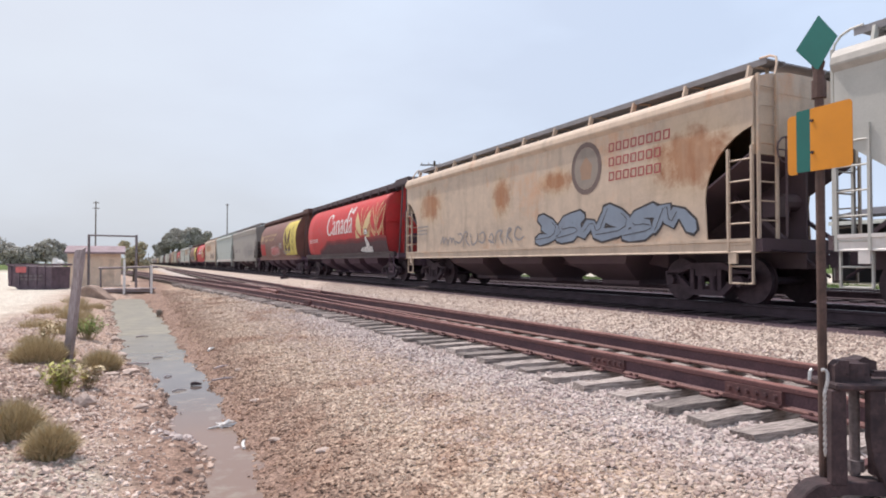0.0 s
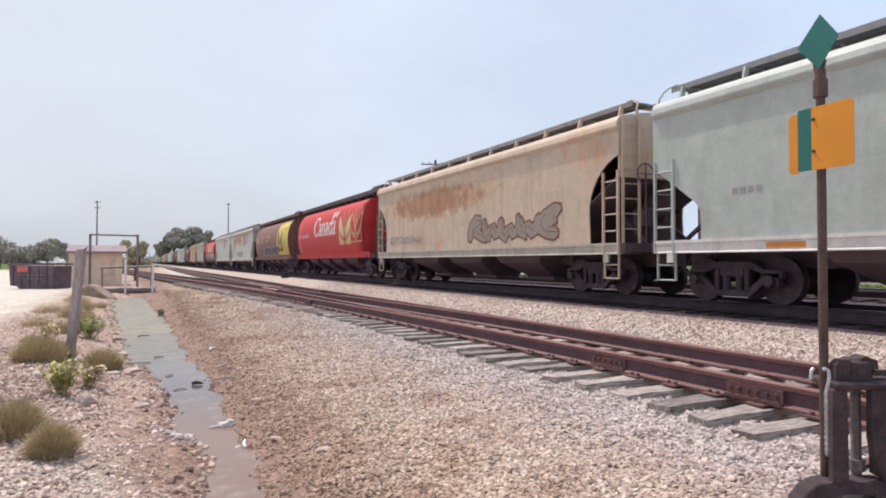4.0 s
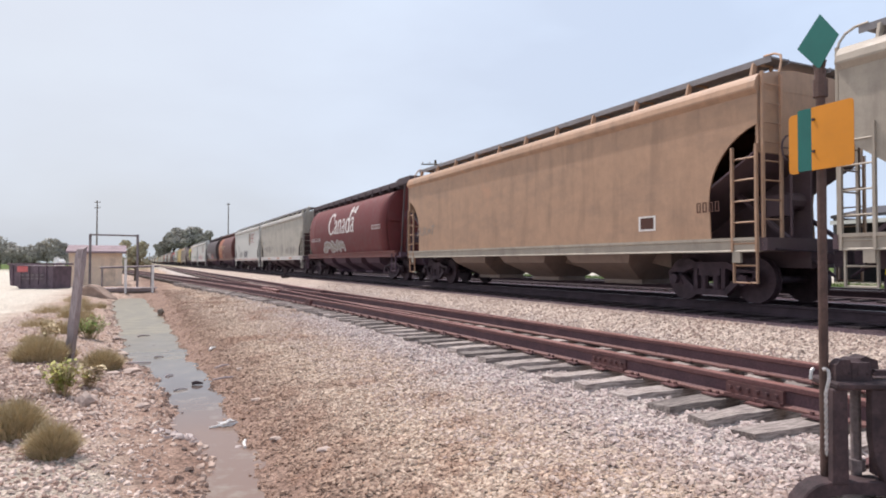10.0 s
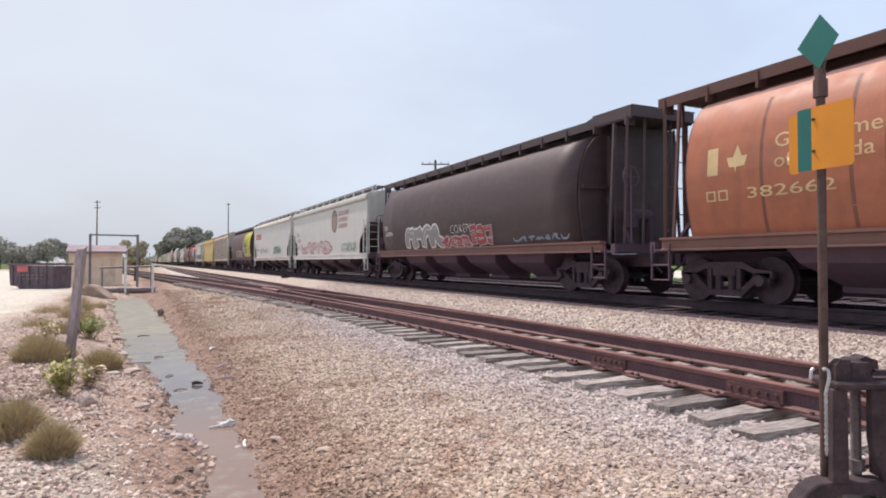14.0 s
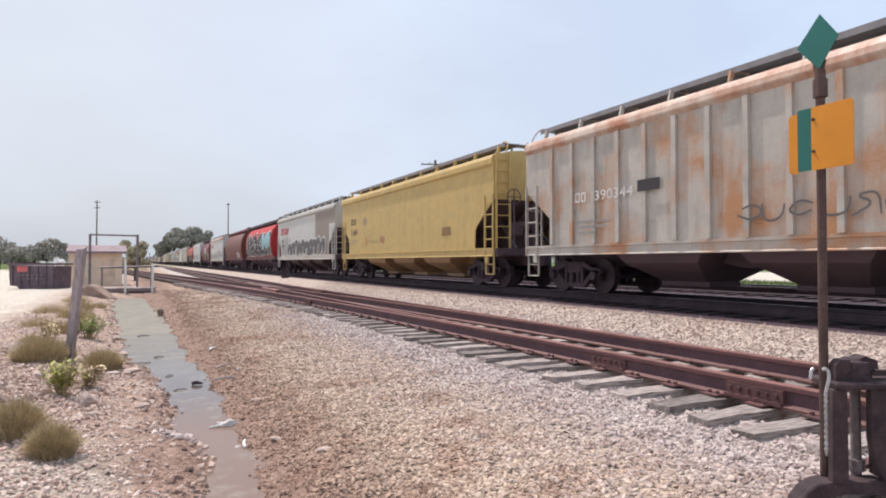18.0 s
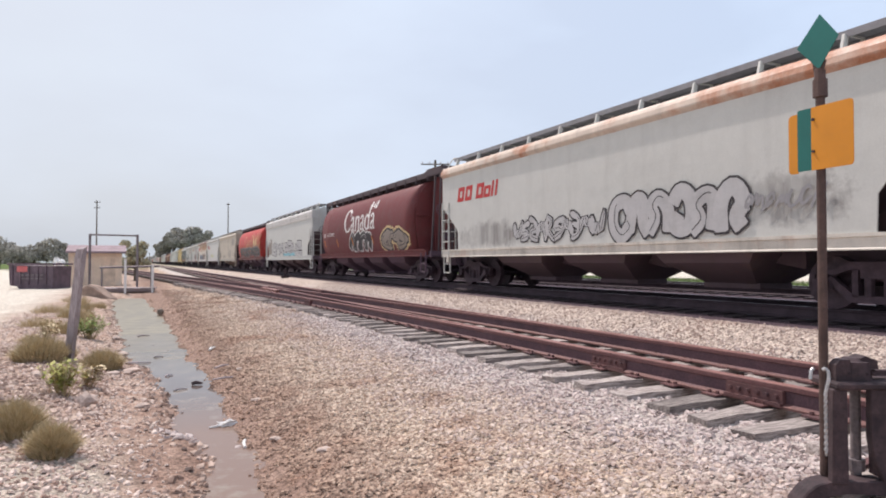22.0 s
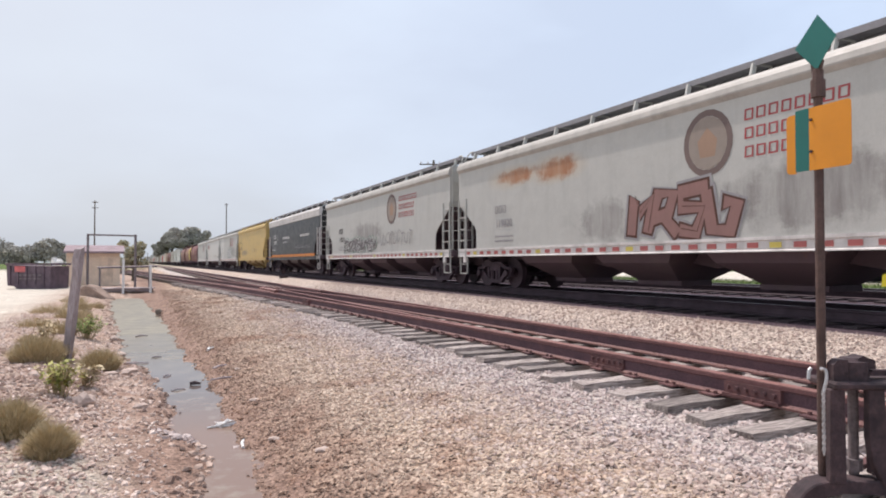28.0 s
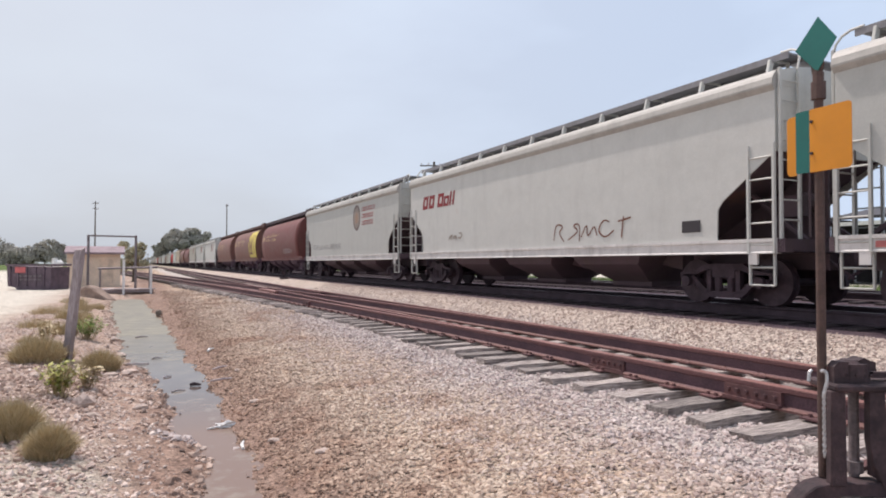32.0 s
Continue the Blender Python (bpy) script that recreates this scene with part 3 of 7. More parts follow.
    me.from_pydata(pts.tolist(), [], fs.tolist())
    return tagged(put(name, me, material), label, "gravel", kind="stuff")


def edge(side, y0, y1, inner, outer):
    """Places along one waterline of the ditch."""
    def where(rs, n):
        y = y0 + (y1 - y0) * rs.uniform(0, 1, n) ** 1.6
        d = rs.uniform(-inner, outer, n) * rs.uniform(0, 1, n)
        return (ditch_right(y) + d, y) if side > 0 else (ditch_left(y) - d, y)
    return where


def strip(x0, x1, y0, y1, power=2.0):
    def where(rs, n):
        return rs.uniform(x0, x1, n) + rs.normal(0, 0.12, n), y0 + (y1 - y0) * rs.uniform(0, 1, n) ** power - np.abs(rs.normal(0, 0.9, n))
    return where


scatter("ballast_stones", 52000, strip(3.65, 8.4, 1.6, 30), 0.010, 0.026, MAT_STONE_W, "pale grey crushed ballast between the ties", 1)
scatter("mixed_stones", 22000, strip(2.5, 3.9, 1.8, 24), 0.008, 0.023, MAT_STONE_S, "grey-tan gravel between bank and ballast", 14, 0.5)
scatter("gravel_stones", 56000, strip(1.22, 3.15, 2.0, 22), 0.008, 0.022, MAT_STONE_B, "beige gravel on the bank of the ditch", 2, 0.45)
scatter("shoulder_stones", 20000, strip(8.0, 9.62, 1.5, 34), 0.010, 0.023, MAT_STONE_S, "tan ballast stones beside the main line", 3)
scatter("far_gravel", 16000, strip(1.2, 4.4, 19, 40, 1.2), 0.012, 0.030, MAT_STONE_B, "beige gravel on the far bank of the ditch", 12, 0.5)
scatter("rubble", 14000, strip(-3.2, -0.3, 4.0, 24), 0.006, 0.026, MAT_STONE_R, "broken stones and dry clods by the ditch", 4)
scatter("bank_rubble", 3200, strip(-1.2, 0.22, 4.6, 13, 1.3), 0.007, 0.026, MAT_STONE_R, "broken pinkish stones along the low bank", 13)
scatter("edge_stones", 700, edge(1, 4.5, 34, 0.05, 0.45), 0.008, 0.026, MAT_STONE_B, "wet stones along the ditch bank", 5)
scatter("edge_clods", 700, edge(-1, 4.5, 34, 0.06, 0.5), 0.010, 0.036, MAT_STONE_M, "mud clods along the low waterline", 6)


def bar_of_debris(rs, n):
    s_ = rs.uniform(0, 1, n)
    return 0.22 + 0.70 * s_ + rs.normal(0, 0.03, n), 7.45 - 0.75 * s_ + rs.normal(0, 0.07, n)


scatter("debris_bar", 170, bar_of_debris, 0.014, 0.042, MAT_STONE_W, "pale stones and litter dammed across the ditch", 7)
scatter("clods", 1700, strip(-2.2, -0.4, 8.6, 14, 1.2), 0.010, 0.036, MAT_STONE_M, "brown clods and broken rubble on the bank", 8)
scatter("floating_bits", 150, edge(-1, 7.8, 30, 0.9, 0.0), 0.008, 0.028, MAT_STONE_W, "pale bits of litter in the ditch water", 9)


# ---------------------------------------------------------------- train: shared shapes
CYL_SIDE = [(1.40, 1.32), (1.50, 1.70), (1.57, 2.15), (1.60, 2.65), (1.57, 3.10), (1.48, 3.55), (1.33, 3.90), (1.12, 4.17), (0.85, 4.34), (0.45, 4.40)]
CYL_SIDE = [(x, 1.30 + (z - 1.32) * 0.955) for x, z in CYL_SIDE]
CYL_HALF, BOX_HALF, BOX_W = 7.23, 8.30, 1.59


def cyl_x(z):
    for (x0, z0), (x1, z1) in zip(CYL_SIDE, CYL_SIDE[1:]):
        if z0 <= z <= z1:
            t = (z - z0) / (z1 - z0)
            return x0 + (x1 - x0) * t
    return CYL_SIDE[0][0] if z < CYL_SIDE[0][1] else CYL_SIDE[-1][0]


def shell(bm, profile, ys_):
    """A closed profile of (x, z) swept along y, open at the ends."""
    rows = [[bm.verts.new((x, y, z)) for x, z in profile] for y in ys_]
    for a, b in zip(rows, rows[1:]):
        for i in range(len(profile) - 1):
            bm.faces.new((a[i], a[i + 1], b[i + 1], b[i]))
    return rows


def make_cyl_body():
    bm = bmesh.new()
    prof = [(-x, z) for x, z in CYL_SIDE] + [(x, z) for x, z in CYL_SIDE[::-1]]
    fine = []
    for a, b in zip(prof, prof[1:]):
        fine += [a, ((a[0] + b[0]) / 2 * 1.004, (a[1] + b[1]) / 2)]
    fine.append(prof[-1])
    rows = shell(bm, fine, np.linspace(-CYL_HALF, CYL_HALF, 13))
    for row, s in ((rows[0], -1), (rows[-1], 1)):
        # the end is set back behind the rim, upright above and sloping in below
        inner = [bm.verts.new((v.co.x * 0.97, s * (CYL_HALF - (0.04 if v.co.z > 3.2 else 0.04 + (3.2 - v.co.z) * 0.25)), min(v.co.z, 4.20))) for v in row]
        for i in range(len(row) - 1):
            bm.faces.new((row[i], row[i + 1], inner[i + 1], inner[i]))
        k = len(inner)
        for i in range(k // 2 - (0 if k % 2 else 1)):
            bm.faces.new((inner[i], inner[i + 1], inner[k - 2 - i], inner[k - 1 - i])) if i + 1 < k - 2 - i else None
    me = mesh_of("barrel", bm, True)
    return me


def side_outline(arch):
    """Outline (y, z) of a flat hopper side, cut back under its ends: in a curve, or on a slant."""
    top, sill = 4.02, 1.26
    if arch:
        right = [(BOX_HALF, top), (BOX_HALF, 3.35)]
        for k in range(1, 9):
            a = k / 8 * math.pi / 2
            right.append((BOX_HALF - 1.10 * math.sin(a), 3.35 - 1.05 * (1 - math.cos(a)) - 0.25 * math.sin(a)))
        right.append((BOX_HALF - 1.06, sill))
    else:
        right = [(BOX_HALF, top), (BOX_HALF, 2.85), (BOX_HALF - 0.12, 2.74), (BOX_HALF - 1.12, 2.02), (BOX_HALF - 1.24, 1.86), (BOX_HALF - 1.26, sill)]
    return right + [(-y, z) for y, z in right[::-1]]


def make_box_body(arch):
    bm = bmesh.new()
    line = side_outline(arch)
    for s in (-1, 1):
        prism(bm, line, "x", s * (BOX_W - 0.03), s * BOX_W)
    half = [(1.585, 4.01), (1.50, 4.27), (1.05, 4.38), (0.6, 4.44)]
    roof = [(-x, z) for x, z in half] + [(x, z) for x, z in half[::-1]]
    prism(bm, roof, "y", -BOX_HALF, BOX_HALF)
    for s in (-1, 1):
        y = s * BOX_HALF
        prism(bm, [(-1.555, 2.83), (1.555, 2.83), (1.555, 4.015), (-1.555, 4.015)], "y", y - 0.06 * s, y - 0.005 * s)
    box(bm, -1.55, 1.55, -5.6, 5.6, 1.30, 1.34)
    return mesh_of("hull", bm)


def make_chord(kind):
    bm = bmesh.new()
    for s in (-1, 1):
        if kind == "plain":
            pts = [(1.592, 3.90), (1.668, 3.985), (1.674, 4.02), (1.650, 4.13), (1.61, 4.20), (1.55, 4.26), (1.42, 4.31), (1.42, 4.05)]
        elif kind == "ribbed":
            pts = [(1.592, 3.72), (1.635, 3.74), (1.635, 3.85), (1.60, 3.87), (1.635, 3.89), (1.635, 4.0), (1.60, 4.02), (1.63, 4.06), (1.62, 4.16), (1.54, 4.26), (1.42, 4.31), (1.42, 3.9)]
        else:
            pts = [(1.592, 3.90), (1.66, 3.945), (1.672, 3.98), (1.672, 4.12), (1.62, 4.22), (1.42, 4.31), (1.42, 4.05)]
        prism(bm, [(s * x, z) for x, z in pts], "y", -BOX_HALF - 0.012, BOX_HALF + 0.012)
    return mesh_of("top_chord", bm)


def make_sill(kind):
    bm = bmesh.new()
    for s in (-1,):
        if kind == "cyl":
            prism(bm, [(s * 1.36, 1.06), (s * 1.52, 1.06), (s * 1.52, 1.09), (s * 1.46, 1.11), (s * 1.46, 1.27), (s * 1.53, 1.29), (s * 1.53, 1.34), (s * 1.36, 1.34)], "y", -8.05, 8.05)
        else:
            prism(bm, [(s * 1.45, 1.00), (s * 1.62, 1.00), (s * 1.62, 1.02), (s * 1.60, 1.04), (s * 1.60, 1.20), (s * 1.625, 1.21), (s * 1.625, 1.27), (s * 1.45, 1.27)], "y", -8.3, 8.3)
    return mesh_of("side_sill", bm)


def make_bay(pitch, wide):
    """One discharge bay: sloping sheets down to a gate."""
    h = pitch / 2 - 0.01
    bm = bmesh.new()
    top, mid, low = [(-h * 0.88, 1.31)], [(-h * 0.64, 0.80)], [(-h * 0.37, 0.37)]
    rings = []
    for (ya, z), w in ((top[0], wide), (mid[0], wide * 0.84), (low[0], wide * 0.32)):
        rings.append([bm.verts.new((sx * w, sy * -ya, z)) for sx, sy in ((-1, -1), (1, -1), (1, 1), (-1, 1))])
    for a, b in zip(rings, rings[1:]):
        for i in range(4):
            bm.faces.new((a[i], a[(i + 1) % 4], b[(i + 1) % 4], b[i]))
    bm.faces.new(rings[0])
    bm.faces.new(rings[-1])
    box(bm, -wide * 0.32, wide * 0.32, -h * 0.41, h * 0.41, 0.27, 0.385)
    prism(bm, [(-h - 0.005, 1.30), (-h - 0.005, 0.68), (-h * 0.5, 0.84), (h * 0.5, 0.84), (h + 0.005, 0.68), (h + 0.005, 1.30)], "x", -wide * 0.35, wide * 0.35)
    return mesh_of("discharge_bay", bm)


def make_walkway(cyl):
    """A roof walk: a folded deck over a barrel, or one side's channel of grating on a flat car."""
    bm = bmesh.new()
    if cyl:
        prism(bm, [(-1.0, 4.32), (-0.96, 4.32), (-0.96, 4.49), (0.96, 4.49), (0.96, 4.32), (1.0, 4.32), (1.0, 4.55), (-1.0, 4.55)], "y", -8.6, 8.6)
        return mesh_of("roof_walkway", bm)
    prism(bm, [(-1.132, 4.56), (-1.108, 4.56), (-1.108, 4.63), (-0.632, 4.63), (-0.632, 4.58), (-0.608, 4.58), (-0.608, 4.67), (-0.632, 4.67), (-0.632, 4.66), (-1.108, 4.66), (-1.108, 4.68), (-1.132, 4.68)], "y", -8.25, 8.25)
    return mesh_of("roof_walkway", bm)


def make_simple(name, *dims):
    bm = bmesh.new()
    box(bm, *dims)
    return mesh_of(name, bm)


def make_bracket():
    bm = bmesh.new()
    beam(bm, (-1.20, 0, 4.34), (-1.13, 0, 4.60), 0.05, 0.11)
    beam(bm, (-1.13, 0, 4.60), (-0.64, 0, 4.62), 0.05, 0.03)
    beam(bm, (-0.66, 0, 4.41), (-0.66, 0, 4.62), 0.04, 0.06)
    return mesh_of("walkway_bracket", bm)


def make_hoop(s):
    """A bent grab bar where the roof walk ends."""
    bm = bmesh.new()
    for x in (-1.12,):
        pts = [(x, s * 8.1, 4.70), (x, s * 8.32, 4.69), (x * 1.02, s * 8.46, 4.62), (x * 1.08, s * 8.52, 4.48), (x * 1.15, s * 8.53, 4.25)]
        for a, b in zip(pts, pts[1:]):
            bar(bm, a, b, 0.022, 6)
    return mesh_of("grab_hoop", bm)


def make_roof_end():
    """The deep hood that closes the leading end of a barrel car's roof walk."""
    bm = bmesh.new()
    for s in (-1, 1):
        prism(bm, [(-8.6, 4.36), (-8.6, 4.61), (-7.2, 4.61), (-6.9, 4.55), (-7.2, 4.36)], "x", s * 1.016 - 0.012, s * 1.016 + 0.012)
    box(bm, -1.002, 1.002, -8.645, -8.605, 4.36, 4.606)
    box(bm, -1.03, 1.03, -8.65, -7.15, 4.61, 4.64)
    return mesh_of("roof_hood", bm)


def make_hatch():
    bm = bmesh.new()
    box(bm, -0.45, 0.45, -7.2, 7.2, 4.42, 4.55)
    for y in np.arange(-6.6, 7, 1.1):
        box(bm, -0.50, 0.50, y - 0.03, y + 0.03, 4.5, 4.60)
    return mesh_of("roof_hatch", bm)


def make_ladder(z0, z1, w, rungs, axis):
    """Two stiles and their rungs, in the plane across y (axis 'side') or across x (axis 'end')."""
    bm = bmesh.new()
    for s in (0, w):
        p = (0, s) if axis == "side" else (s, 0)
        beam(bm, (p[0], p[1], z0), (p[0], p[1], z1), 0.06, 0.045)
    for k in range(rungs):
        z = z0 + (k + 0.4) * (z1 - z0) / rungs
        b = (0, w) if axis == "side" else (w, 0)
        bar(bm, (0, 0, z), (b[0], b[1], z), 0.016, 5)
    return mesh_of("ladder", bm)


def make_step():
    bm = bmesh.new()
    for y in (0, 0.5):
        beam(bm, (0, y, 0.42), (0, y, 1.2), 0.05, 0.03)
    for z in (0.43, 0.75):
        bar(bm, (0, 0, z), (0, 0.5, z), 0.018, 5)
    return mesh_of("stirrup_step", bm)


def pieces_of_end(s, cyl):
    """The pieces of an end platform: sill, deck, draft box and braces. s is the end's sign along y."""
    w = 1.42 if cyl else 1.55
    a, b = s * (6.6 if cyl else 6.9), s * 8.45
    found = []
    for name, dims in (("end_sill", (-w, w, min(s * 8.3, b), max(s * 8.3, b), 1.02, 1.26)), ("deck_plate", (-w, w, min(a, s * 8.3), max(a, s * 8.3), 1.05, 1.10)), ("draft_box", (-0.33, 0.33, min(s * 5.3, b), max(s * 5.3, b), 0.70, 1.02))):
        bm = bmesh.new()
        box(bm, *dims)
        found.append((name, mesh_of(name, bm)))
    bm = bmesh.new()
    prism(bm, [(s * 8.2, 1.09), (s * 8.2, 1.9), (s * 7.05, 3.1), (s * 5.0, 1.3), (s * 5.0, 1.09)] if cyl else [(s * 8.24, 1.09), (s * 8.24, 2.82), (s * 5.6, 1.31), (s * 5.6, 1.09)], "x", -0.03, 0.03)
    found.append(("centre_web", mesh_of("centre_web", bm)))
    if not cyl:
        bm = bmesh.new()
        prism(bm, [(s * 8.27, 2.86), (s * 8.27, 2.90), (s * 5.55, 1.38), (s * 5.55, 1.32)], "x", -1.555, 1.555)
        found.append(("slope_sheet", mesh_of("slope_sheet", bm)))
    for x in (-0.75, 0.75):
        bm = bmesh.new()
        beam(bm, (x, s * 8.3, 1.25), (x * 0.8, s * 6.95, 2.9 if cyl else 2.3), 0.09, 0.07)
        found.append(("brace", mesh_of("brace", bm)))
    return found


def posts_of_end(s):
    """Uprights and rails that carry the roof platform of a barrel car past its end."""
    found = []
    for x in (-1.05, -0.45, 0.45, 1.05):
        bm = bmesh.new()
        beam(bm, (x, s * 8.36, 1.25), (x * 0.93, s * 8.42, 4.46), 0.075 if abs(x) > 1 else 0.055, 0.06)
        found.append(("end_post", mesh_of("end_post", bm)))
    for x in (-1.18, 1.18):
        bm = bmesh.new()
        beam(bm, (x, s * 7.98, 1.25), (x * 0.85, s * 7.96, 4.30), 0.07, 0.05)
        found.append(("end_post", mesh_of("end_post", bm)))
    for z in (1.9, 2.5, 3.1, 3.7):
        bm = bmesh.new()
        bar(bm, (-1.05, s * 8.39, z), (-0.45, s * 8.39, z), 0.014, 5)
        found.append(("grab_rail", mesh_of("grab_rail", bm)))
    return found


def make_coupler(s):
    bm = bmesh.new()
    box(bm, -0.09, 0.09, min(s * 8.4, s * 8.85), max(s * 8.4, s * 8.85), 0.78, 0.96)
    prism(bm, [(-0.16, s * 8.78), (0.16, s * 8.74), (0.18, s * 8.93), (0.05, s * 9.0), (-0.12, s * 8.98)], "z", 0.72, 1.02)
    bar(bm, (-0.3, s * 8.4, 0.9), (-0.34, s * 8.9, 0.55), 0.03, 5)
    bar(bm, (-1.35, s * 8.48, 1.05), (0.2, s * 8.48, 1.0), 0.018, 5)
    return mesh_of("coupler", bm)


def make_brake():
    bm = bmesh.new()
    bar(bm, (-0.5, -8.0, 2.0), (0.1, -8.0, 2.0), 0.17, 10)
    box(bm, -0.7, -0.4, -8.15, -7.8, 1.7, 2.1)
    for k in range(12):
        a0, a1 = k * math.tau / 12, (k + 1) * math.tau / 12
        bar(bm, (-0.95 + 0.25 * math.cos(a0), -8.5, 2.9 + 0.25 * math.sin(a0)), (-0.95 + 0.25 * math.cos(a1), -8.5, 2.9 + 0.25 * math.sin(a1)), 0.018, 5)
        if k % 3 == 0:
            bar(bm, (-0.95, -8.5, 2.9), (-0.95 + 0.25 * math.cos(a0), -8.5, 2.9 + 0.25 * math.sin(a0)), 0.014, 5)
    bar(bm, (-0.95, -8.5, 1.3), (-0.95, -8.5, 2.9), 0.025, 5)
    return mesh_of("brake_gear", bm)


def make_side_frame(s):
    """A cast side frame: arched top, dropped bottom, openings with springs, and bearing boxes."""
    bm = bmesh.new()
    x0, x1 = s * 0.98, s * 1.10
    prism(bm, [(-1.10, 0.50), (-1.10, 0.64), (-0.72, 0.68), (-0.45, 0.82), (0.45, 0.82), (0.72, 0.68), (1.10, 0.64), (1.10, 0.50), (0.78, 0.56), (0.45, 0.68), (-0.45, 0.68), (-0.78, 0.56)], "x", x0, x1)
    prism(bm, [(-0.74, 0.58), (-0.66, 0.50), (-0.36, 0.26), (0.36, 0.26), (0.66, 0.50), (0.74, 0.58), (0.70, 0.38), (0.42, 0.14), (-0.42, 0.14), (-0.70, 0.38)], "x", x0, x1)
    for q in (-1, 1):
        prism(bm, [(q * 0.40, 0.24), (q * 0.30, 0.24), (q * 0.30, 0.70), (q * 0.40, 0.70)], "x", x0, x1)
        box(bm, min(x0, x1), max(x0, x1), q * 0.88 - 0.16, q * 0.88 + 0.16, 0.36, 0.60)
        bar(bm, (s * 1.0, q * 0.88, 0.457), (s * 1.20, q * 0.88, 0.457), 0.11, 10)
        bar(bm, (s * 1.04, q * 0.15, 0.26), (s * 1.04, q * 0.15, 0.56), 0.075, 8)
    box(bm, min(s * 0.9, s * 1.09), max(s * 0.9, s * 1.09), -0.27, 0.27, 0.54, 0.70)
    return mesh_of("side_frame", bm)


def make_wheelset():
    bm = bmesh.new()
    bar(bm, (-1.0, 0, 0.457), (1.0, 0, 0.457), 0.08, 8)
    for s in (-1, 1):
        bar(bm, (s * 0.70, 0, 0.457), (s * 0.83, 0, 0.457), 0.457, 24)
        bar(bm, (s * 0.68, 0, 0.457), (s * 0.70, 0, 0.457), 0.480, 24)
        bar(bm, (s * 0.83, 0, 0.457), (s * 0.87, 0, 0.457), 0.14, 12)
    return mesh_of("wheelset", bm)


ME = {
    "barrel": make_cyl_body(), "hull": make_box_body(False), "arch_hull": make_box_body(True),
    "chord_plain": make_chord("plain"), "chord_ribbed": make_chord("ribbed"), "chord_square": make_chord("square"),
    "sill_cyl": make_sill("cyl"), "sill_box": make_sill("box"), "bay_cyl": make_bay(2.8, 1.36), "bay_box": make_bay(3.45, 1.52),
    "walk_cyl": make_walkway(True), "walk_box": make_walkway(False), "bracket": make_bracket(), "cross_walk": make_simple("cross_walk", -0.606, 0.606, -0.22, 0.22, 4.63, 4.66), "trough": make_simple("roof_hatch", -0.32, 0.32, -7.0, 7.0, 4.24, 4.486), "stay": make_simple("walkway_bracket", -1.035, -0.75, -0.03, 0.03, 4.18, 4.486), "hatch": make_hatch(), "hoop": {s: make_hoop(s) for s in (-1, 1)}, "hood": make_roof_end(),
    "ladder_side": make_ladder(1.0, 2.98, 0.52, 5, "side"), "ladder_end": make_ladder(1.1, 4.30, 0.5, 9, "end"), "step": make_step(),
    "end_cyl": {s: pieces_of_end(s, True) for s in (-1, 1)}, "end_box": {s: pieces_of_end(s, False) for s in (-1, 1)},
    "posts": {s: posts_of_end(s) for s in (-1, 1)}, "coupler": {s: make_coupler(s) for s in (-1, 1)}, "brake": make_brake(),
    "side_frame": {s: make_side_frame(s) for s in (-1, 1)}, "wheelset": make_wheelset(),
}
ME["end_panel"], ME["end_rib"] = {}, {}
for s in (-1, 1):
    bm = bmesh.new()
    half = [(x * 0.985, z - 0.01) for x, z in CYL_SIDE]
    prism(bm, [(-x, z) for x, z in half] + [(x, z) for x, z in half[::-1]], "y", s * 7.225, s * 7.27)
    ME["end_panel"][s] = mesh_of("end_panel", bm)
    ME["end_rib"][s] = [make_simple("end_rib", x - 0.04, x + 0.04, min(s * 7.268, s * 7.40), max(s * 7.268, s * 7.40), 1.31, 4.12) for x in (-0.62, 0.0, 0.62)]
    ME["end_rib"][s].append(make_simple("end_rib", -1.5, 1.5, min(s * 7.268, s * 7.36), max(s * 7.268, s * 7.36), 2.72, 2.82))
bm = bmesh.new()
prism(bm, [(-0.98, 1.262), (0.98, 1.262), (1.04, 2.4), (1.02, 3.4), (0.94, 4.25), (-0.94, 4.25), (-1.02, 3.4), (-1.04, 2.4)], "y", -7.99, -7.94)
ME["end_wall"] = mesh_of("end_wall", bm)
bm = bmesh.new()
box(bm, -1.66, -1.585, -0.06, 0.06, 1.28, 3.9)
ME["rib"] = mesh_of("rib", bm)
bm = bmesh.new()
box(bm, -0.98, 0.98, -0.19, 0.19, 0.50, 0.74)
bar(bm, (0, 0, 0.7), (0, 0, 0.82), 0.2, 10)
ME["bolster"] = mesh_of("bolster", bm)
bm = bmesh.new()
box(bm, -1.615, -1.56, -0.09, 0.09, 0.80, 1.01)
ME["tag"] = mesh_of("jacking_pad", bm)
bm = bmesh.new()
box(bm, -1.610, -1.602, -0.23, 0.23, 1.07, 1.17)
ME["reflector"] = mesh_of("reflector", bm)


# ---------------------------------------------------------------- train: marks on the sides
def skin(cyl, z, lift):
    return -(cyl_x(z) if cyl else BOX_W) - lift


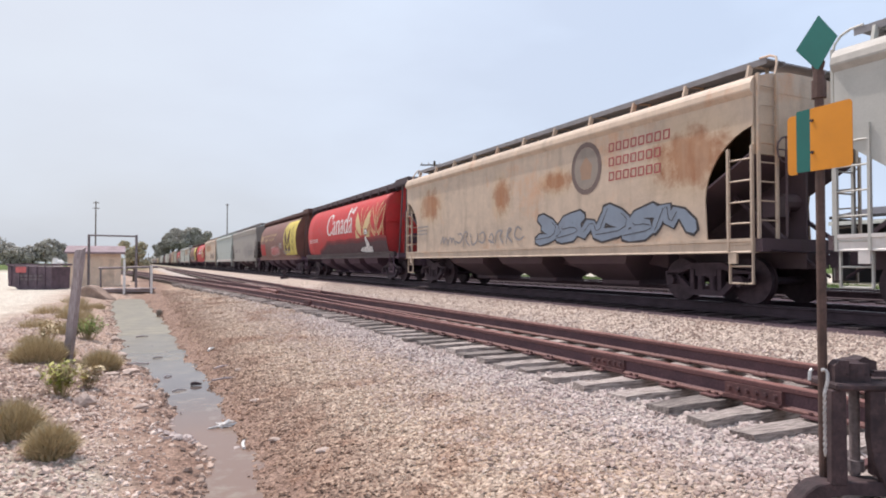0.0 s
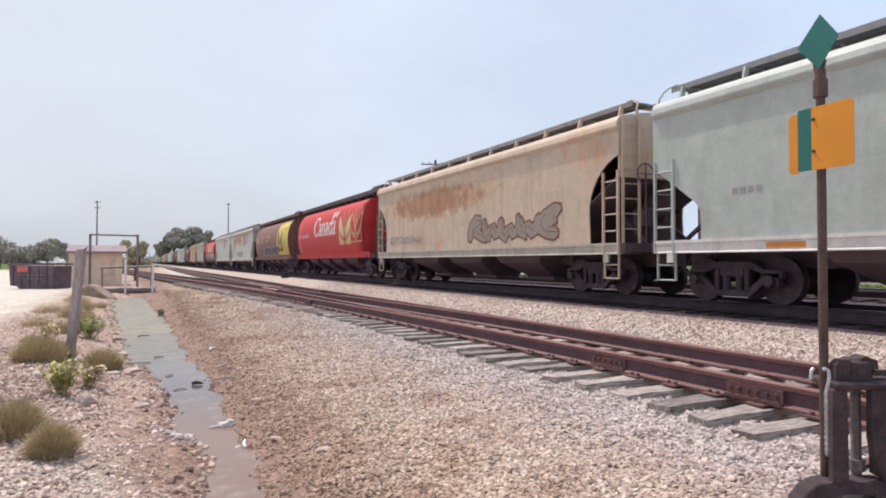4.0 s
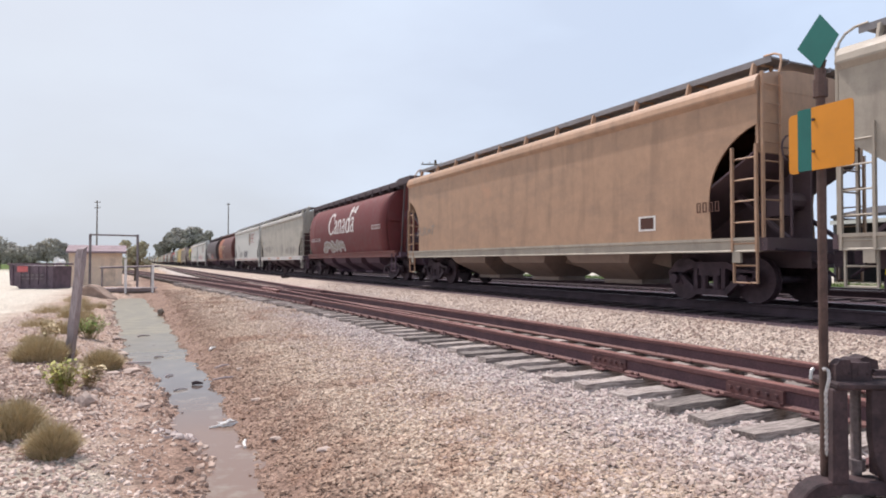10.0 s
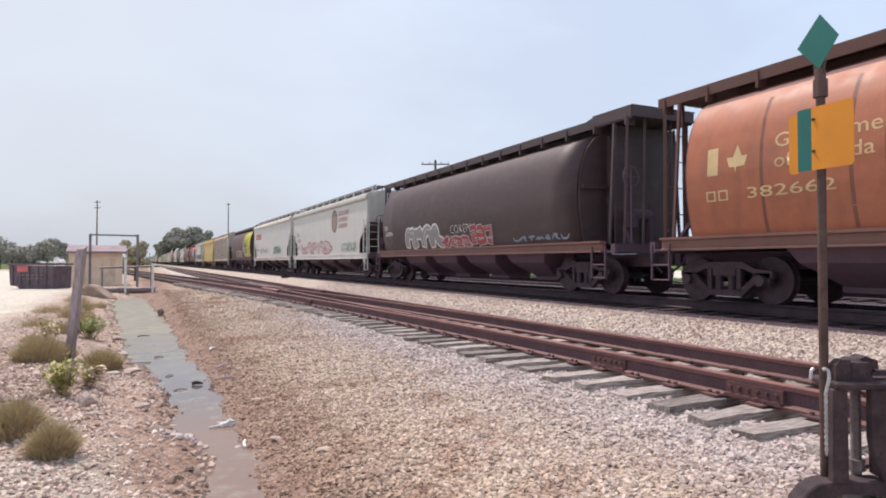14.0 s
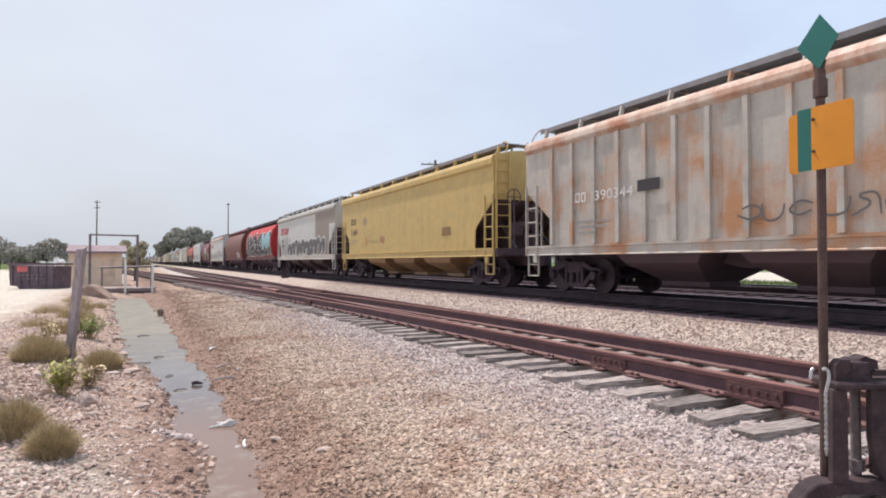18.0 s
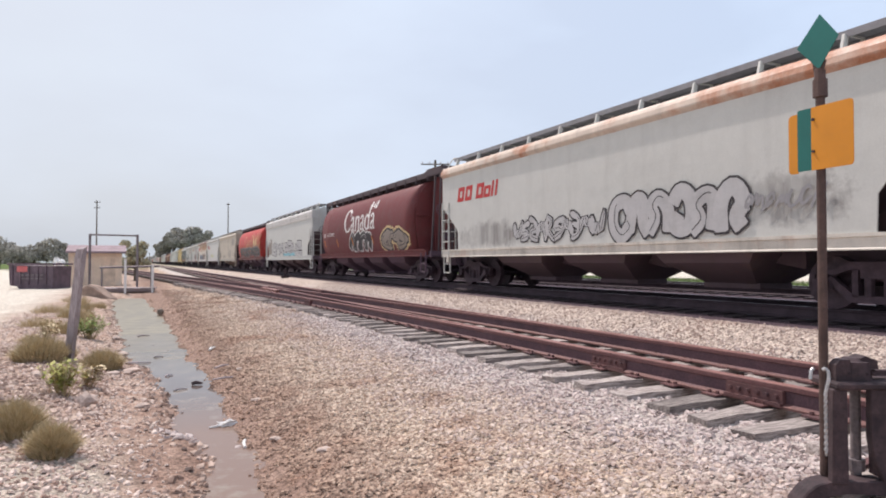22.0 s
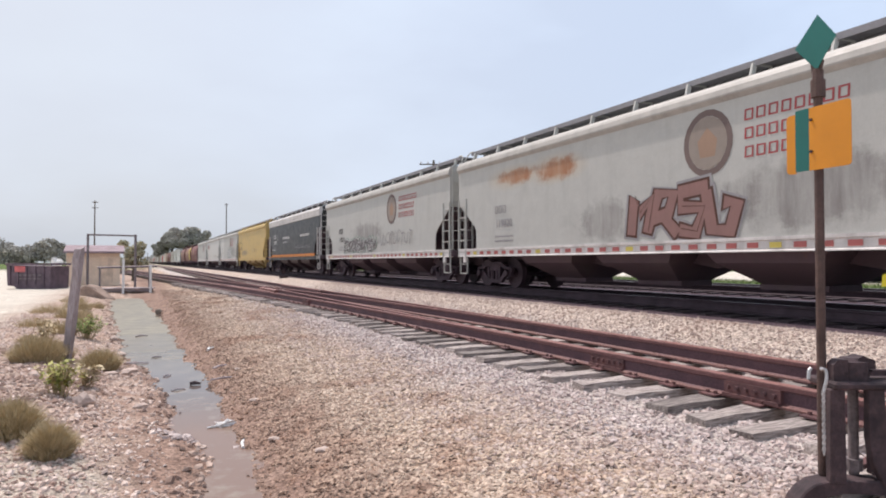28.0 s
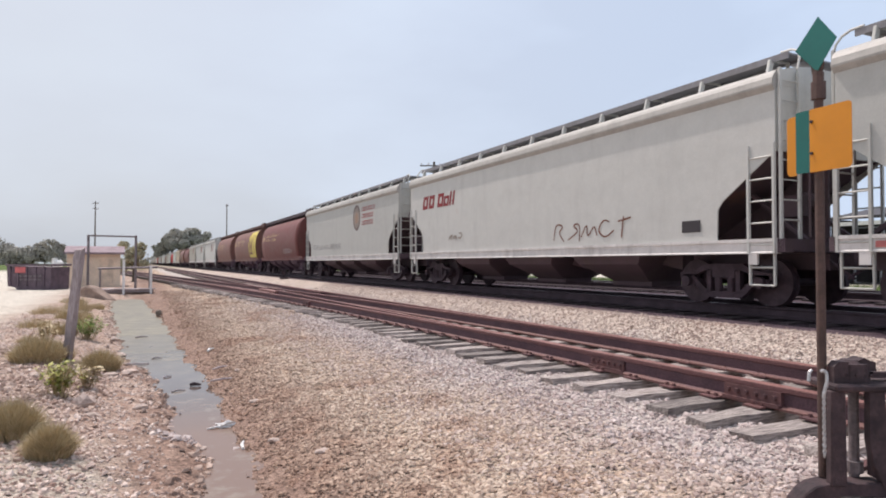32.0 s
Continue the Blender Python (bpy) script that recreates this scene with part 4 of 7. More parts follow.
SPRAYED = {
    "block": (([(0.1, 0.0), (0.12, 0.95), (0.5, 0.6), (0.9, 1.0), (0.85, 0.05)],), ([(0.05, 0.95), (0.2, 0.1), (0.8, 0.05), (0.95, 0.6), (0.5, 0.65)],), ([(0.0, 0.05), (0.3, 0.95), (0.75, 0.9), (0.7, 0.35), (1.05, 0.0)], [(0.1, 0.4), (0.6, 0.45)]),
              ([(0.95, 0.95), (0.2, 0.9), (0.1, 0.5), (0.9, 0.45), (0.8, 0.02), (0.05, 0.05)],), ([(0.1, 0.0), (0.15, 0.8), (0.95, 0.95), (0.9, 0.4)], [(0.4, 0.1), (1.0, 0.05)])),
    "bubble": (([(0.1, 0.0), (0.05, 0.6), (0.2, 1.0), (0.6, 1.05), (0.9, 0.75), (0.92, 0.0)],), ([(0.1, 0.0), (0.0, 0.5), (0.25, 0.95), (0.5, 0.7), (0.75, 1.0), (1.0, 0.5), (0.9, 0.0)],), ([(0.15, 0.05), (0.05, 0.7), (0.5, 1.05), (0.95, 0.7), (0.6, 0.35), (1.0, 0.0)],),
               ([(0.95, 0.6), (0.6, 1.0), (0.15, 0.9), (0.1, 0.3), (0.5, 0.0), (0.95, 0.2), (0.6, 0.45)],), ([(0.0, 0.1), (0.3, 0.95), (0.65, 0.9), (0.6, 0.3), (1.05, 0.1)],)),
    "wild": (([(-0.1, 0.1), (0.3, 0.9), (0.5, 0.35), (0.8, 1.0), (1.2, 0.15)],), ([(1.15, 0.95), (0.35, 0.85), (0.1, 0.45), (0.6, 0.5), (0.9, 0.2), (-0.1, 0.0)],), ([(0.05, 0.0), (0.25, 1.0), (0.9, 0.75), (0.3, 0.5), (1.25, -0.02)],),
             ([(-0.1, 0.9), (0.2, 0.1), (0.55, 0.65), (0.7, 0.05), (1.1, 1.0)],), ([(1.1, 1.05), (0.2, 0.7), (0.25, 0.2), (1.2, 0.05)], [(-0.1, 0.4), (0.95, 0.66)])),
}
SCRAWLS = (([(0.0, 0.2), (0.25, 0.9), (0.4, 0.1), (0.7, 0.8), (1.0, 0.1)],), ([(0.8, 0.8), (0.3, 1.0), (0.0, 0.5), (0.4, 0.1), (0.9, 0.4)],), ([(0.1, 0.0), (0.2, 1.0), (0.8, 0.9), (0.3, 0.5), (0.9, 0.0)],),
           ([(0.1, 0.9), (0.1, 0.2), (0.5, 0.0), (0.9, 0.3), (0.9, 0.9)],), ([(0.5, 1.0), (0.45, 0.0)], [(0.1, 0.8), (0.95, 0.9)]), ([(0.2, 0.5), (0.6, 0.9), (0.9, 0.5), (0.5, 0.1), (0.2, 0.5), (1.0, 0.0)],))


class Marks:
    """Painted marks on the near side of one car. u runs from the far end of the side, v is the height over the rail."""

    def __init__(self, car, cyl):
        self.car, self.cyl, self.half = car, cyl, CYL_HALF if cyl else BOX_HALF
        self.level, self.spots = 0.004, []

    def lift(self):
        self.level += 0.0005
        return self.level

    def settle(self, bm, material, name, label="", parent=None):
        lift, deep = self.lift(), max(v.co.x for v in bm.verts)
        self.level += deep
        if self.cyl:
            zs_ = [v.co.z for v in bm.verts]
            z = math.floor(min(zs_) / 0.15) * 0.15 + 0.15
            while z < max(zs_):
                bmesh.ops.bisect_plane(bm, geom=list(bm.verts) + list(bm.edges) + list(bm.faces), plane_co=(0, 0, z), plane_no=(0, 0, 1))
                z += 0.15
        for v in bm.verts:
            v.co.x = skin(self.cyl, v.co.z, lift + v.co.x + (0.004 if self.cyl else 0))
        if self.cyl:
            bmesh.ops.remove_doubles(bm, verts=bm.verts, dist=0.0004)
        me = bpy.data.meshes.new(name)
        bm.to_mesh(me)
        bm.free()
        if self.cyl:
            me.shade_smooth()
        return put(name, me, material, parent or self.car, label)

    def shapes(self, polys, material, name="painted_mark", label="", parent=None):
        bm = bmesh.new()
        for k, pts in enumerate(polys):
            bm.faces.new([bm.verts.new((k % 9 * 0.00006, self.half - u, v)) for u, v in pts])
        bmesh.ops.triangulate(bm, faces=[f for f in bm.faces if len(f.verts) > 4])
        return self.settle(bm, material, name, label, parent)

    def rect(self, u0, u1, v0, v1, material, name="painted_panel", label=""):
        if material is K_RUST or material is K_SMUT:
            self.spots.append((self.half - (u0 + u1) / 2, (v0 + v1) / 2, (u1 - u0) / 2 * 1.15, (v1 - v0) / 2 * 1.2, material is K_SMUT))
            return None
        k = max(1, int((u1 - u0) / 2))
        return self.shapes([[(u0 + (u1 - u0) * i / k, v0), (u0 + (u1 - u0) * (i + 1) / k, v0), (u0 + (u1 - u0) * (i + 1) / k, v1), (u0 + (u1 - u0) * i / k, v1)] for i in range(k)], material, name, label)

    def text(self, words, u, v, cap, material, width=None, slant=0.0, name="lettering", bold=0.0):
        cu = bpy.data.curves.new("words", "FONT")
        cu.body, cu.size, cu.resolution_u, cu.shear, cu.offset = words, cap / 0.7, 3, slant, bold
        ob = new("words", cu)
        bpy.context.view_layer.update()
        me = bpy.data.meshes.new_from_object(ob.evaluated_get(bpy.context.evaluated_depsgraph_get()))
        bpy.data.objects.remove(ob)
        bpy.data.curves.remove(cu)
        bm = bmesh.new()
        bm.from_mesh(me)
        bpy.data.meshes.remove(me)
        if not bm.verts:
            return None
        w = max(p.co.x for p in bm.verts)
        k = 1.0 if width is None else width / w
        for p in bm.verts:
            p.co = Vector((0, self.half - (u + p.co.x * k), v + p.co.y))
        return self.settle(bm, material, name)

    def bars(self, u, v, cap, count, width, material, slant=0.0, gap=0.3, name="lettering", heavy=0.18):
        """A line of plain bars, one for each letter."""
        step = width / count
        polys = []
        for i in range(count):
            a, b = u + i * step, u + (i + 1 - gap) * step
            s_ = min(heavy * cap, (heavy + 0.09) * (b - a))
            if cap < 0.15 or b - a < 0.07:
                cells = [(a, b, 0, cap)]
            else:  # an open frame, as thin as a painted letter
                cells = [(a, a + s_, 0, cap), (b - s_, b, 0, cap), (a + s_, b - s_, 0, s_ * 0.8), (a + s_, b - s_, cap - s_ * 0.8, cap)]
            polys += [[(x0 + slant * z0, v + z0), (x1 + slant * z0, v + z0), (x1 + slant * z1, v + z1), (x0 + slant * z1, v + z1)] for x0, x1, z0, z1 in cells]
        return self.shapes(polys, material, name)

    def ribbons(self, lines, w, material, name="graffiti_stroke", parent=None):
        """Painted lines of one width along lists of points."""
        bm = bmesh.new()
        for pts in lines:
            row = []
            for i, p in enumerate(pts):
                a, b = pts[max(0, i - 1)], pts[min(len(pts) - 1, i + 1)]
                dx, dy = b[0] - a[0], b[1] - a[1]
                d = math.hypot(dx, dy) or 1
                du, dv = dy / d * w / 2, dx / d * w / 2
                row.append((bm.verts.new((i * 0.00002, self.half - p[0] + du, p[1] + dv)), bm.verts.new((i * 0.00002, self.half - p[0] - du, p[1] - dv))))
            for (a, b), (c, d) in zip(row, row[1:]):
                bm.faces.new((a, c, d, b))
        return self.settle(bm, material, name, "", parent)

    def disc(self, u, v, r, material, name="roundel", r2=None, seg=20):
        if r2 is None:
            return self.shapes([[(u + r * math.cos(a), v + r * 1.12 * math.sin(a)) for a in np.linspace(0, math.tau, seg, endpoint=False)]], material, name)
        mid = (r + r2) / 2
        return self.brush([[(u + mid * math.cos(t), v + mid * 1.12 * math.sin(t), r - r2) for t in np.linspace(0, math.tau * 1.02, seg + 1)]], material, name)

    def brush(self, lines, material, name="painted_word", parent=None):
        """Strokes whose width changes along the way: each a list of (u, v, width)."""
        bm = bmesh.new()
        for k, pts in enumerate(lines):
            row = []
            for i, p in enumerate(pts):
                a, b = pts[max(0, i - 1)], pts[min(len(pts) - 1, i + 1)]
                dx, dy = b[0] - a[0], b[1] - a[1]
                d = math.hypot(dx, dy) or 1
                du, dv = dy / d * p[2] / 2, dx / d * p[2] / 2
                lift = k % 7 * 0.0001 + i * 0.00001
                row.append((bm.verts.new((lift, self.half - p[0] + du, p[1] + dv)), bm.verts.new((lift, self.half - p[0] - du, p[1] - dv))))
            for (a, b), (c, d) in zip(row, row[1:]):
                bm.faces.new((a, c, d, b))
        return self.settle(bm, material, name, "", parent)

    def graffiti(self, u0, u1, v0, v1, seed, line, fill=None, letters=6, halo=None, w=0.07, style=None):
        """Sprayed shapes, one part each: fat bent strokes with one edge round them all, or a thin looping scrawl."""
        rnd = random.Random(seed)
        if not fill:
            letters = int(letters * 1.8)
        style = style or ("block", "bubble", "wild")[seed % 3]
        step, tall = (u1 - u0) / letters, v1 - v0
        shear = rnd.uniform(0.0, 0.35) if style != "block" else rnd.uniform(-0.05, 0.12)
        drawn = []
        for i in range(letters):
            shape = rnd.choice(SCRAWLS if not fill else SPRAYED[style])
            flip, drop, grow = rnd.random() < 0.4, rnd.uniform(0, 0.14), rnd.uniform(0.94, 1.08)
            strokes = []
            for pts in shape:
                pts = [((1 - x if flip else x) + rnd.uniform(-0.12, 0.12), y + rnd.uniform(-0.08, 0.08)) for x, y in pts]
                for _ in range(0 if style == "block" and fill else 1 if style == "wild" and fill else 2):
                    pts = [pts[0]] + [q for a, b in zip(pts, pts[1:]) for q in ((a[0] * 0.76 + b[0] * 0.24, a[1] * 0.76 + b[1] * 0.24), (a[0] * 0.24 + b[0] * 0.76, a[1] * 0.24 + b[1] * 0.76))] + [pts[-1]]
                strokes.append([(u0 + step * (i + 0.02 + 0.98 * grow * x) + shear * tall * (y - 0.5), v0 + tall * (0.1 + (0.82 - drop) * y)) for x, y in pts])
            drawn.append(strokes)
        if not fill:
            for strokes in drawn:
                self.brush([[(x, y, w * (0.55 + 0.35 * math.sin(3 * k / len(st)))) for k, (x, y) in enumerate(st)] for st in strokes], line, "graffiti_stroke")
            return
        fat = min(0.56 * step, 0.42 * tall) if style == "bubble" else min(0.40 * step, 0.32 * tall)

        def fattened(strokes, extra):
            found = []
            for st in strokes:
                n_ = len(st) - 1
                cap_ = 0.7 if style == "bubble" else 0.9 if style == "block" else 0.35
                ext = extra / 2
                (x0, y0), (x1, y1), (x2, y2), (x3, y3) = st[0], st[1], st[-2], st[-1]
                d0, d1 = math.hypot(x1 - x0, y1 - y0) or 1, math.hypot(x3 - x2, y3 - y2) or 1
                line_ = [(x0 - (x1 - x0) / d0 * ext, y0 - (y1 - y0) / d0 * ext)] + st[1:-1] + [(x3 + (x3 - x2) / d1 * ext, y3 + (y3 - y2) / d1 * ext)]
                found.append([(x, min(v1 + 0.06, max(v0 - 0.03, y)), (fat * (cap_ if k in (0, n_) else 1.0 + (0.18 * math.sin(2.2 * k) if style == "wild" else 0))) + extra) for k, (x, y) in enumerate(line_)])
            return found

        if halo:
            for strokes in drawn:
                self.brush(fattened(strokes, w * 3.6), halo, "graffiti_halo")
        rims = [self.brush(fattened(strokes, w * 1.7), line, "graffiti_edge") for strokes in drawn]
        for strokes, rim in zip(drawn, rims):
            self.brush(fattened(strokes, 0.0), fill, "graffiti_fill", rim)
        for strokes, rim in list(zip(drawn, rims))[::1 if style == "wild" else 2]:  # thin lines inside the fill
            st = strokes[0]
            self.brush([[(x + fat * 0.12, y + fat * 0.1, w * 0.35) for x, y in st[len(st) // 3:]]], line, "graffiti_line", rim)

    def wheat(self, u, v, wide, tall, material, stem=None, lines=False):
        """The grain emblem: two upper leaves over two lower ones, filled or in outline."""
        upper = ((0.06, 0.20), (0.22, 0.28), (0.38, 0.40), (0.49, 0.56), (0.50, 0.75), (0.47, 1.0), (0.33, 0.86), (0.20, 0.70), (0.10, 0.52), (0.05, 0.38))
        lower = ((0.05, 0.0), (0.48, 0.0), (0.49, 0.46), (0.38, 0.31), (0.22, 0.19), (0.06, 0.11))
        for s in (-1, 1):
            for ring in (upper, lower):
                pts = [(u + s * wide * p, v + tall * q) for p, q in ring]
                if lines:
                    self.ribbons([pts + pts[:1]], 0.07, material, "grain_outline")
                else:
                    self.shapes([pts if s > 0 else pts[::-1]], material, "grain_leaf")
            self.ribbons([[(u + s * wide * 0.03, v + tall * 0.45), (u + s * wide * 0.08, v + tall * 0.75), (u + s * wide * 0.22, v + tall * 1.12)]], 0.06, stem or material, "grain_stalk")


# flat paints for marks
def mark(name, c, grime=0.25, rust=0.05):
    return paint(name, c, rust, grime=grime, rough=0.6, fade=0.08)


K_WHITE = mark("white_mark", (0.72, 0.70, 0.68))
K_CREAM = mark("cream_mark", (0.62, 0.46, 0.25))
K_YELLOW = mark("yellow_mark", (0.66, 0.54, 0.13), 0.3)
K_LEMON = mark("lemon_mark", (0.50, 0.50, 0.06), 0.25)
K_BLACK = mark("black_mark", (0.052, 0.046, 0.050), 0.1)
K_DULLRED = mark("dull_red_mark", (0.37, 0.075, 0.08), 0.3)
K_GREY = mark("grey_mark", (0.30, 0.29, 0.30))
K_DKGREY = mark("charcoal_mark", (0.13, 0.12, 0.12))
K_BLUE = mark("blue_grey_mark", (0.22, 0.27, 0.34))
K_RED = mark("red_mark", (0.50, 0.045, 0.045))
K_DKBROWN = mark("dark_brown_mark", (0.085, 0.036, 0.026))
K_BROWN = mark("brown_mark", (0.20, 0.085, 0.06))
K_GREENISH = mark("green_mark", (0.14, 0.24, 0.19))
K_ORANGE = mark("orange_mark", (0.62, 0.22, 0.05))
K_CYAN = mark("cyan_mark", (0.25, 0.50, 0.56))
K_SILVER = mark("silver_mark", (0.48, 0.47, 0.47))
K_RUST = paint("rust_stain", (0.42, 0.19, 0.075), 0.5, (0.33, 0.12, 0.04), 0.4, 0.8, 0.2)
K_SMUT = mark("dark_smudge", (0.17, 0.15, 0.145))
K_FADEDRED = mark("faded_red_mark", (0.46, 0.14, 0.13))
K_RING = mark("dark_emblem_mark", (0.17, 0.125, 0.115))
K_SHIELD = mark("brown_shield_mark", (0.34, 0.225, 0.16))
K_PATCH = mark("grey_brown_patch", (0.30, 0.255, 0.22))


# ---------------------------------------------------------------- train: cars
def truck(car, y):
    t = put("truck", ME["bolster"], MAT_TRUCK, car, m=pose(0, y, 0))
    for s in (-1, 1):
        put("side_frame", ME["side_frame"][s], MAT_TRUCK, t)
        put("wheelset", ME["wheelset"], MAT_WHEEL, t, m=pose(0, s * 0.88, 0))


def hopper_car(label, kind, body, sill=None, lower=None, roof=None, chord=None, steel=None, arch=False, near=True):
    """A covered hopper. kind: barrel, plain, ribbed_top, square or ribbed."""
    car = tagged(new("covered_hopper_car"), label, "freight car", "freight train")
    cyl = kind == "barrel"
    sill, lower, steel = sill or body, lower or GRIMY_SHADE, steel or body
    if cyl:
        put("barrel", ME["barrel"], body, car)
        put("roof_walkway", ME["walk_cyl"], roof or DARKROOF, car)
        put("roof_hood", ME["hood"], roof or DARKROOF, car)
        put("roof_hatch", ME["trough"], roof or DARKROOF, car)
        for y in np.arange(-8.4, 8.5, 1.2) if near else ():
            put("walkway_bracket", ME["stay"], roof or DARKROOF, car, m=pose(0, y, 0))
        for s in (-1, 1):
            put("side_sill", ME["sill_cyl"], sill, car, m=None if s < 0 else pose(0, 0, 0, 0, 0, 180))
            for nm, me in ME["end_cyl"][s]:
                put(nm, me, lower, car)
            panel = put("end_panel", ME["end_panel"][s], body, car)
            for me in ME["end_rib"][s] if near else ():
                put("end_rib", me, body, panel)
            if s < 0:
                put("end_wall", ME["end_wall"], body, car)
            for nm, me in ME["posts"][s] if near else ():
                put(nm, me, roof or DARKROOF, car)
        for k in range(4):
            put("discharge_bay", ME["bay_cyl"], lower, car, m=pose(0, (k - 1.5) * 2.8, 0))
    else:
        put("hull", ME["arch_hull" if arch else "hull"], body, car)
        put("top_chord", ME["chord_ribbed" if kind == "ribbed_top" else "chord_square" if kind == "square" else "chord_plain"], chord or body, car)
        for s in (-1, 1):
            put("roof_walkway", ME["walk_box"], roof or GREYROOF, car, m=None if s < 0 else pose(0, 0, 0, 0, 0, 180))
            put("cross_walk", ME["cross_walk"], roof or GREYROOF, car, m=pose(0, s * 8.0, 0))
        for y in np.linspace(-7.9, 7.9, 11):
            put("walkway_bracket", ME["bracket"], steel, car, m=pose(0, y, 0))
            if near:
                put("walkway_bracket", ME["bracket"], steel, car, m=pose(0, y, 0, 0, 0, 180))
        if kind == "ribbed":
            for k in range(17):
                put("rib", ME["rib"], body, car, m=pose(0, -7.0 + k * 14.0 / 16, 0))
                put("rib", ME["rib"], body, car, m=pose(0, -7.0 + k * 14.0 / 16, 0, 0, 0, 180))
        put("roof_hatch", ME["hatch"], body, car)
        for s in (-1, 1):
            put("side_sill", ME["sill_box"], sill, car, m=None if s < 0 else pose(0, 0, 0, 0, 0, 180))
            # end parts take the dark underside colour, painting shade into the hollow
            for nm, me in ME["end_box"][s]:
                put(nm, me, GRIMY_SHADE, car)
            put("ladder", ME["ladder_side"], steel, car, m=pose(-1.60, s * 8.02 - 0.26, 0))
            put("ladder", ME["ladder_side"], steel, car, m=pose(1.60, s * 8.02 - 0.26, 0))
            if near:
                put("jacking_pad", ME["tag"], sill, car, m=pose(0, s * 7.85, 0))
                put("jacking_pad", ME["tag"], sill, car, m=pose(0, s * 7.85, 0, 0, 0, 180))
            put("grab_hoop", ME["hoop"][s], steel, car)
            put("grab_hoop", ME["hoop"][-s], steel, car, m=pose(0, 0, 0, 0, 0, 180))
            put("end_ladder", ME["ladder_end"], steel, car, m=pose(-1.52, s * 8.36, 0))
        for k in range(3):
            put("discharge_bay", ME["bay_box"], lower, car, m=pose(0, (k - 1) * 3.45, 0))
    for s in (-1, 1):
        put("stirrup_step", ME["step"], lower if cyl else steel, car, m=pose(-1.55, s * 8.0 - 0.25, 0))
        put("stirrup_step", ME["step"], lower if cyl else steel, car, m=pose(1.55, s * 8.0 - 0.25, 0))
        put("coupler", ME["coupler"][s], MAT_TRUCK, car)
        truck(car, s * 6.75)
    put("brake_gear", ME["brake"], lower if cyl else GRIMY_SHADE, car)
    return car, Marks(car, cyl)


# underside paint: grime streaks, made dark for the shade beneath the cars
GRIMY_SHADE = paint("grimy_underside", (0.108, 0.073, 0.086), 0.1, grime=0.6, rough=0.75)
DARKROOF = paint("dark_roof_steel", (0.088, 0.066, 0.074), 0.1, grime=0.3, rough=0.7)
GREYROOF = paint("grey_roof_grating", (0.24, 0.235, 0.25), 0.2, grime=0.4, rough=0.7)


def roundel(mk, u, v, words=True, gap=0.85):
    """A plain round emblem and three lines of red bars beside it."""
    mk.disc(u, v, 0.60, K_RING, "emblem_ring", 0.47)
    mk.disc(u, v, 0.47, K_PATCH, "emblem_field")
    mk.shapes([[(u - 0.18, v - 0.28), (u + 0.18, v - 0.28), (u + 0.24, v + 0.05), (u, v + 0.30), (u - 0.24, v + 0.05)]], K_SHIELD, "emblem_shield")
    if words:
        for k, (c, w) in enumerate(((8, 1.85), (7, 1.6), (7, 1.6))):
            mk.bars(u + gap, v + 0.27 - k * 0.345, 0.21, c, w * 1.08, K_DULLRED, 0.06, 0.24)


def red_word(mk, u, v, material, cap=0.55, width=3.0):
    """The maker's red word, as slanted heavy frames."""
    cap, v = cap * 0.80, v - 0.02
    mk.bars(u, v, cap, 2, width * 0.38, material, 0.24, 0.16, heavy=0.33)
    mk.bars(u + width * 0.45, v, cap, 1, width * 0.19, material, 0.24, 0.12, heavy=0.33)
    mk.bars(u + width * 0.63, v, cap * 0.74, 1, width * 0.16, material, 0.24, 0.12, heavy=0.35)
    for k in (0.79, 0.87):
        mk.shapes([[(u + width * k, v), (u + width * k + 0.13, v), (u + width * k + 0.13 + 0.24 * cap, v + cap), (u + width * k + 0.24 * cap, v + cap)]], material, "lettering")


def small_print(mk, u, v, seed, material=None, blocks=3):
    rnd = random.Random(seed)
    for _ in range(blocks):
        mk.bars(u, v, 0.055, rnd.randrange(7, 13), rnd.uniform(0.7, 1.2), material or K_GREY, 0, 0.25, "stencil_bars")
        v -= 0.14


def number(mk, u, v, mark_, digits, material, cap=0.30):
    mk.bars(u, v, cap * 0.92, mark_, cap * 0.9 * mark_, material, 0, 0.22)
    mk.text(digits, u + 0.04, v - cap * 1.65, cap * 0.92, material, cap * 0.62 * len(digits), bold=0.006)
    small_print(mk, u, v - cap * 1.65 - 0.32, len(digits) + int(digits[-1]), K_GREY, 2)


def squares(car, reds=True):
    """Reflective squares along the sill."""
    for k in range(34):
        put("reflector", ME["reflector"], (K_YELLOW if k % 8 == 0 else K_FADEDRED), car, m=pose(0, -7.6 + k * 0.46, 0)).scale = (1, 0.5, 1)


def wheat_panel(mk, panel, leaf_mat, start=10.2):
    e = mk.half * 2 - 0.03
    pts = [(start + 0.45, 1.42), (start + 0.10, 1.9), (start, 2.5), (start + 0.08, 3.2), (start + 0.40, 3.75), (start + 0.75, 3.92), (e, 3.95), (e, 1.42)]
    mk.shapes([[pts[0], pts[1], pts[2], pts[3], pts[4], pts[5], (start + 1.4, 3.93), (start + 1.4, 1.42)], [(start + 1.4, 1.42), (start + 1.4, 3.93), (e, 3.95), (e, 1.42)]], panel, "grain_panel")
    mk.wheat(start + 1.3, 1.7, 1.9, 1.75, leaf_mat)
    for k in range(4):
        y = 1.75 + k * 0.48
        mk.ribbons([[(start + 3.1, y), (start + 2.55, y + 0.5)], [(start + 3.1, y), (start + 3.65, y + 0.5)]], 0.05, leaf_mat, "grain_stalk")
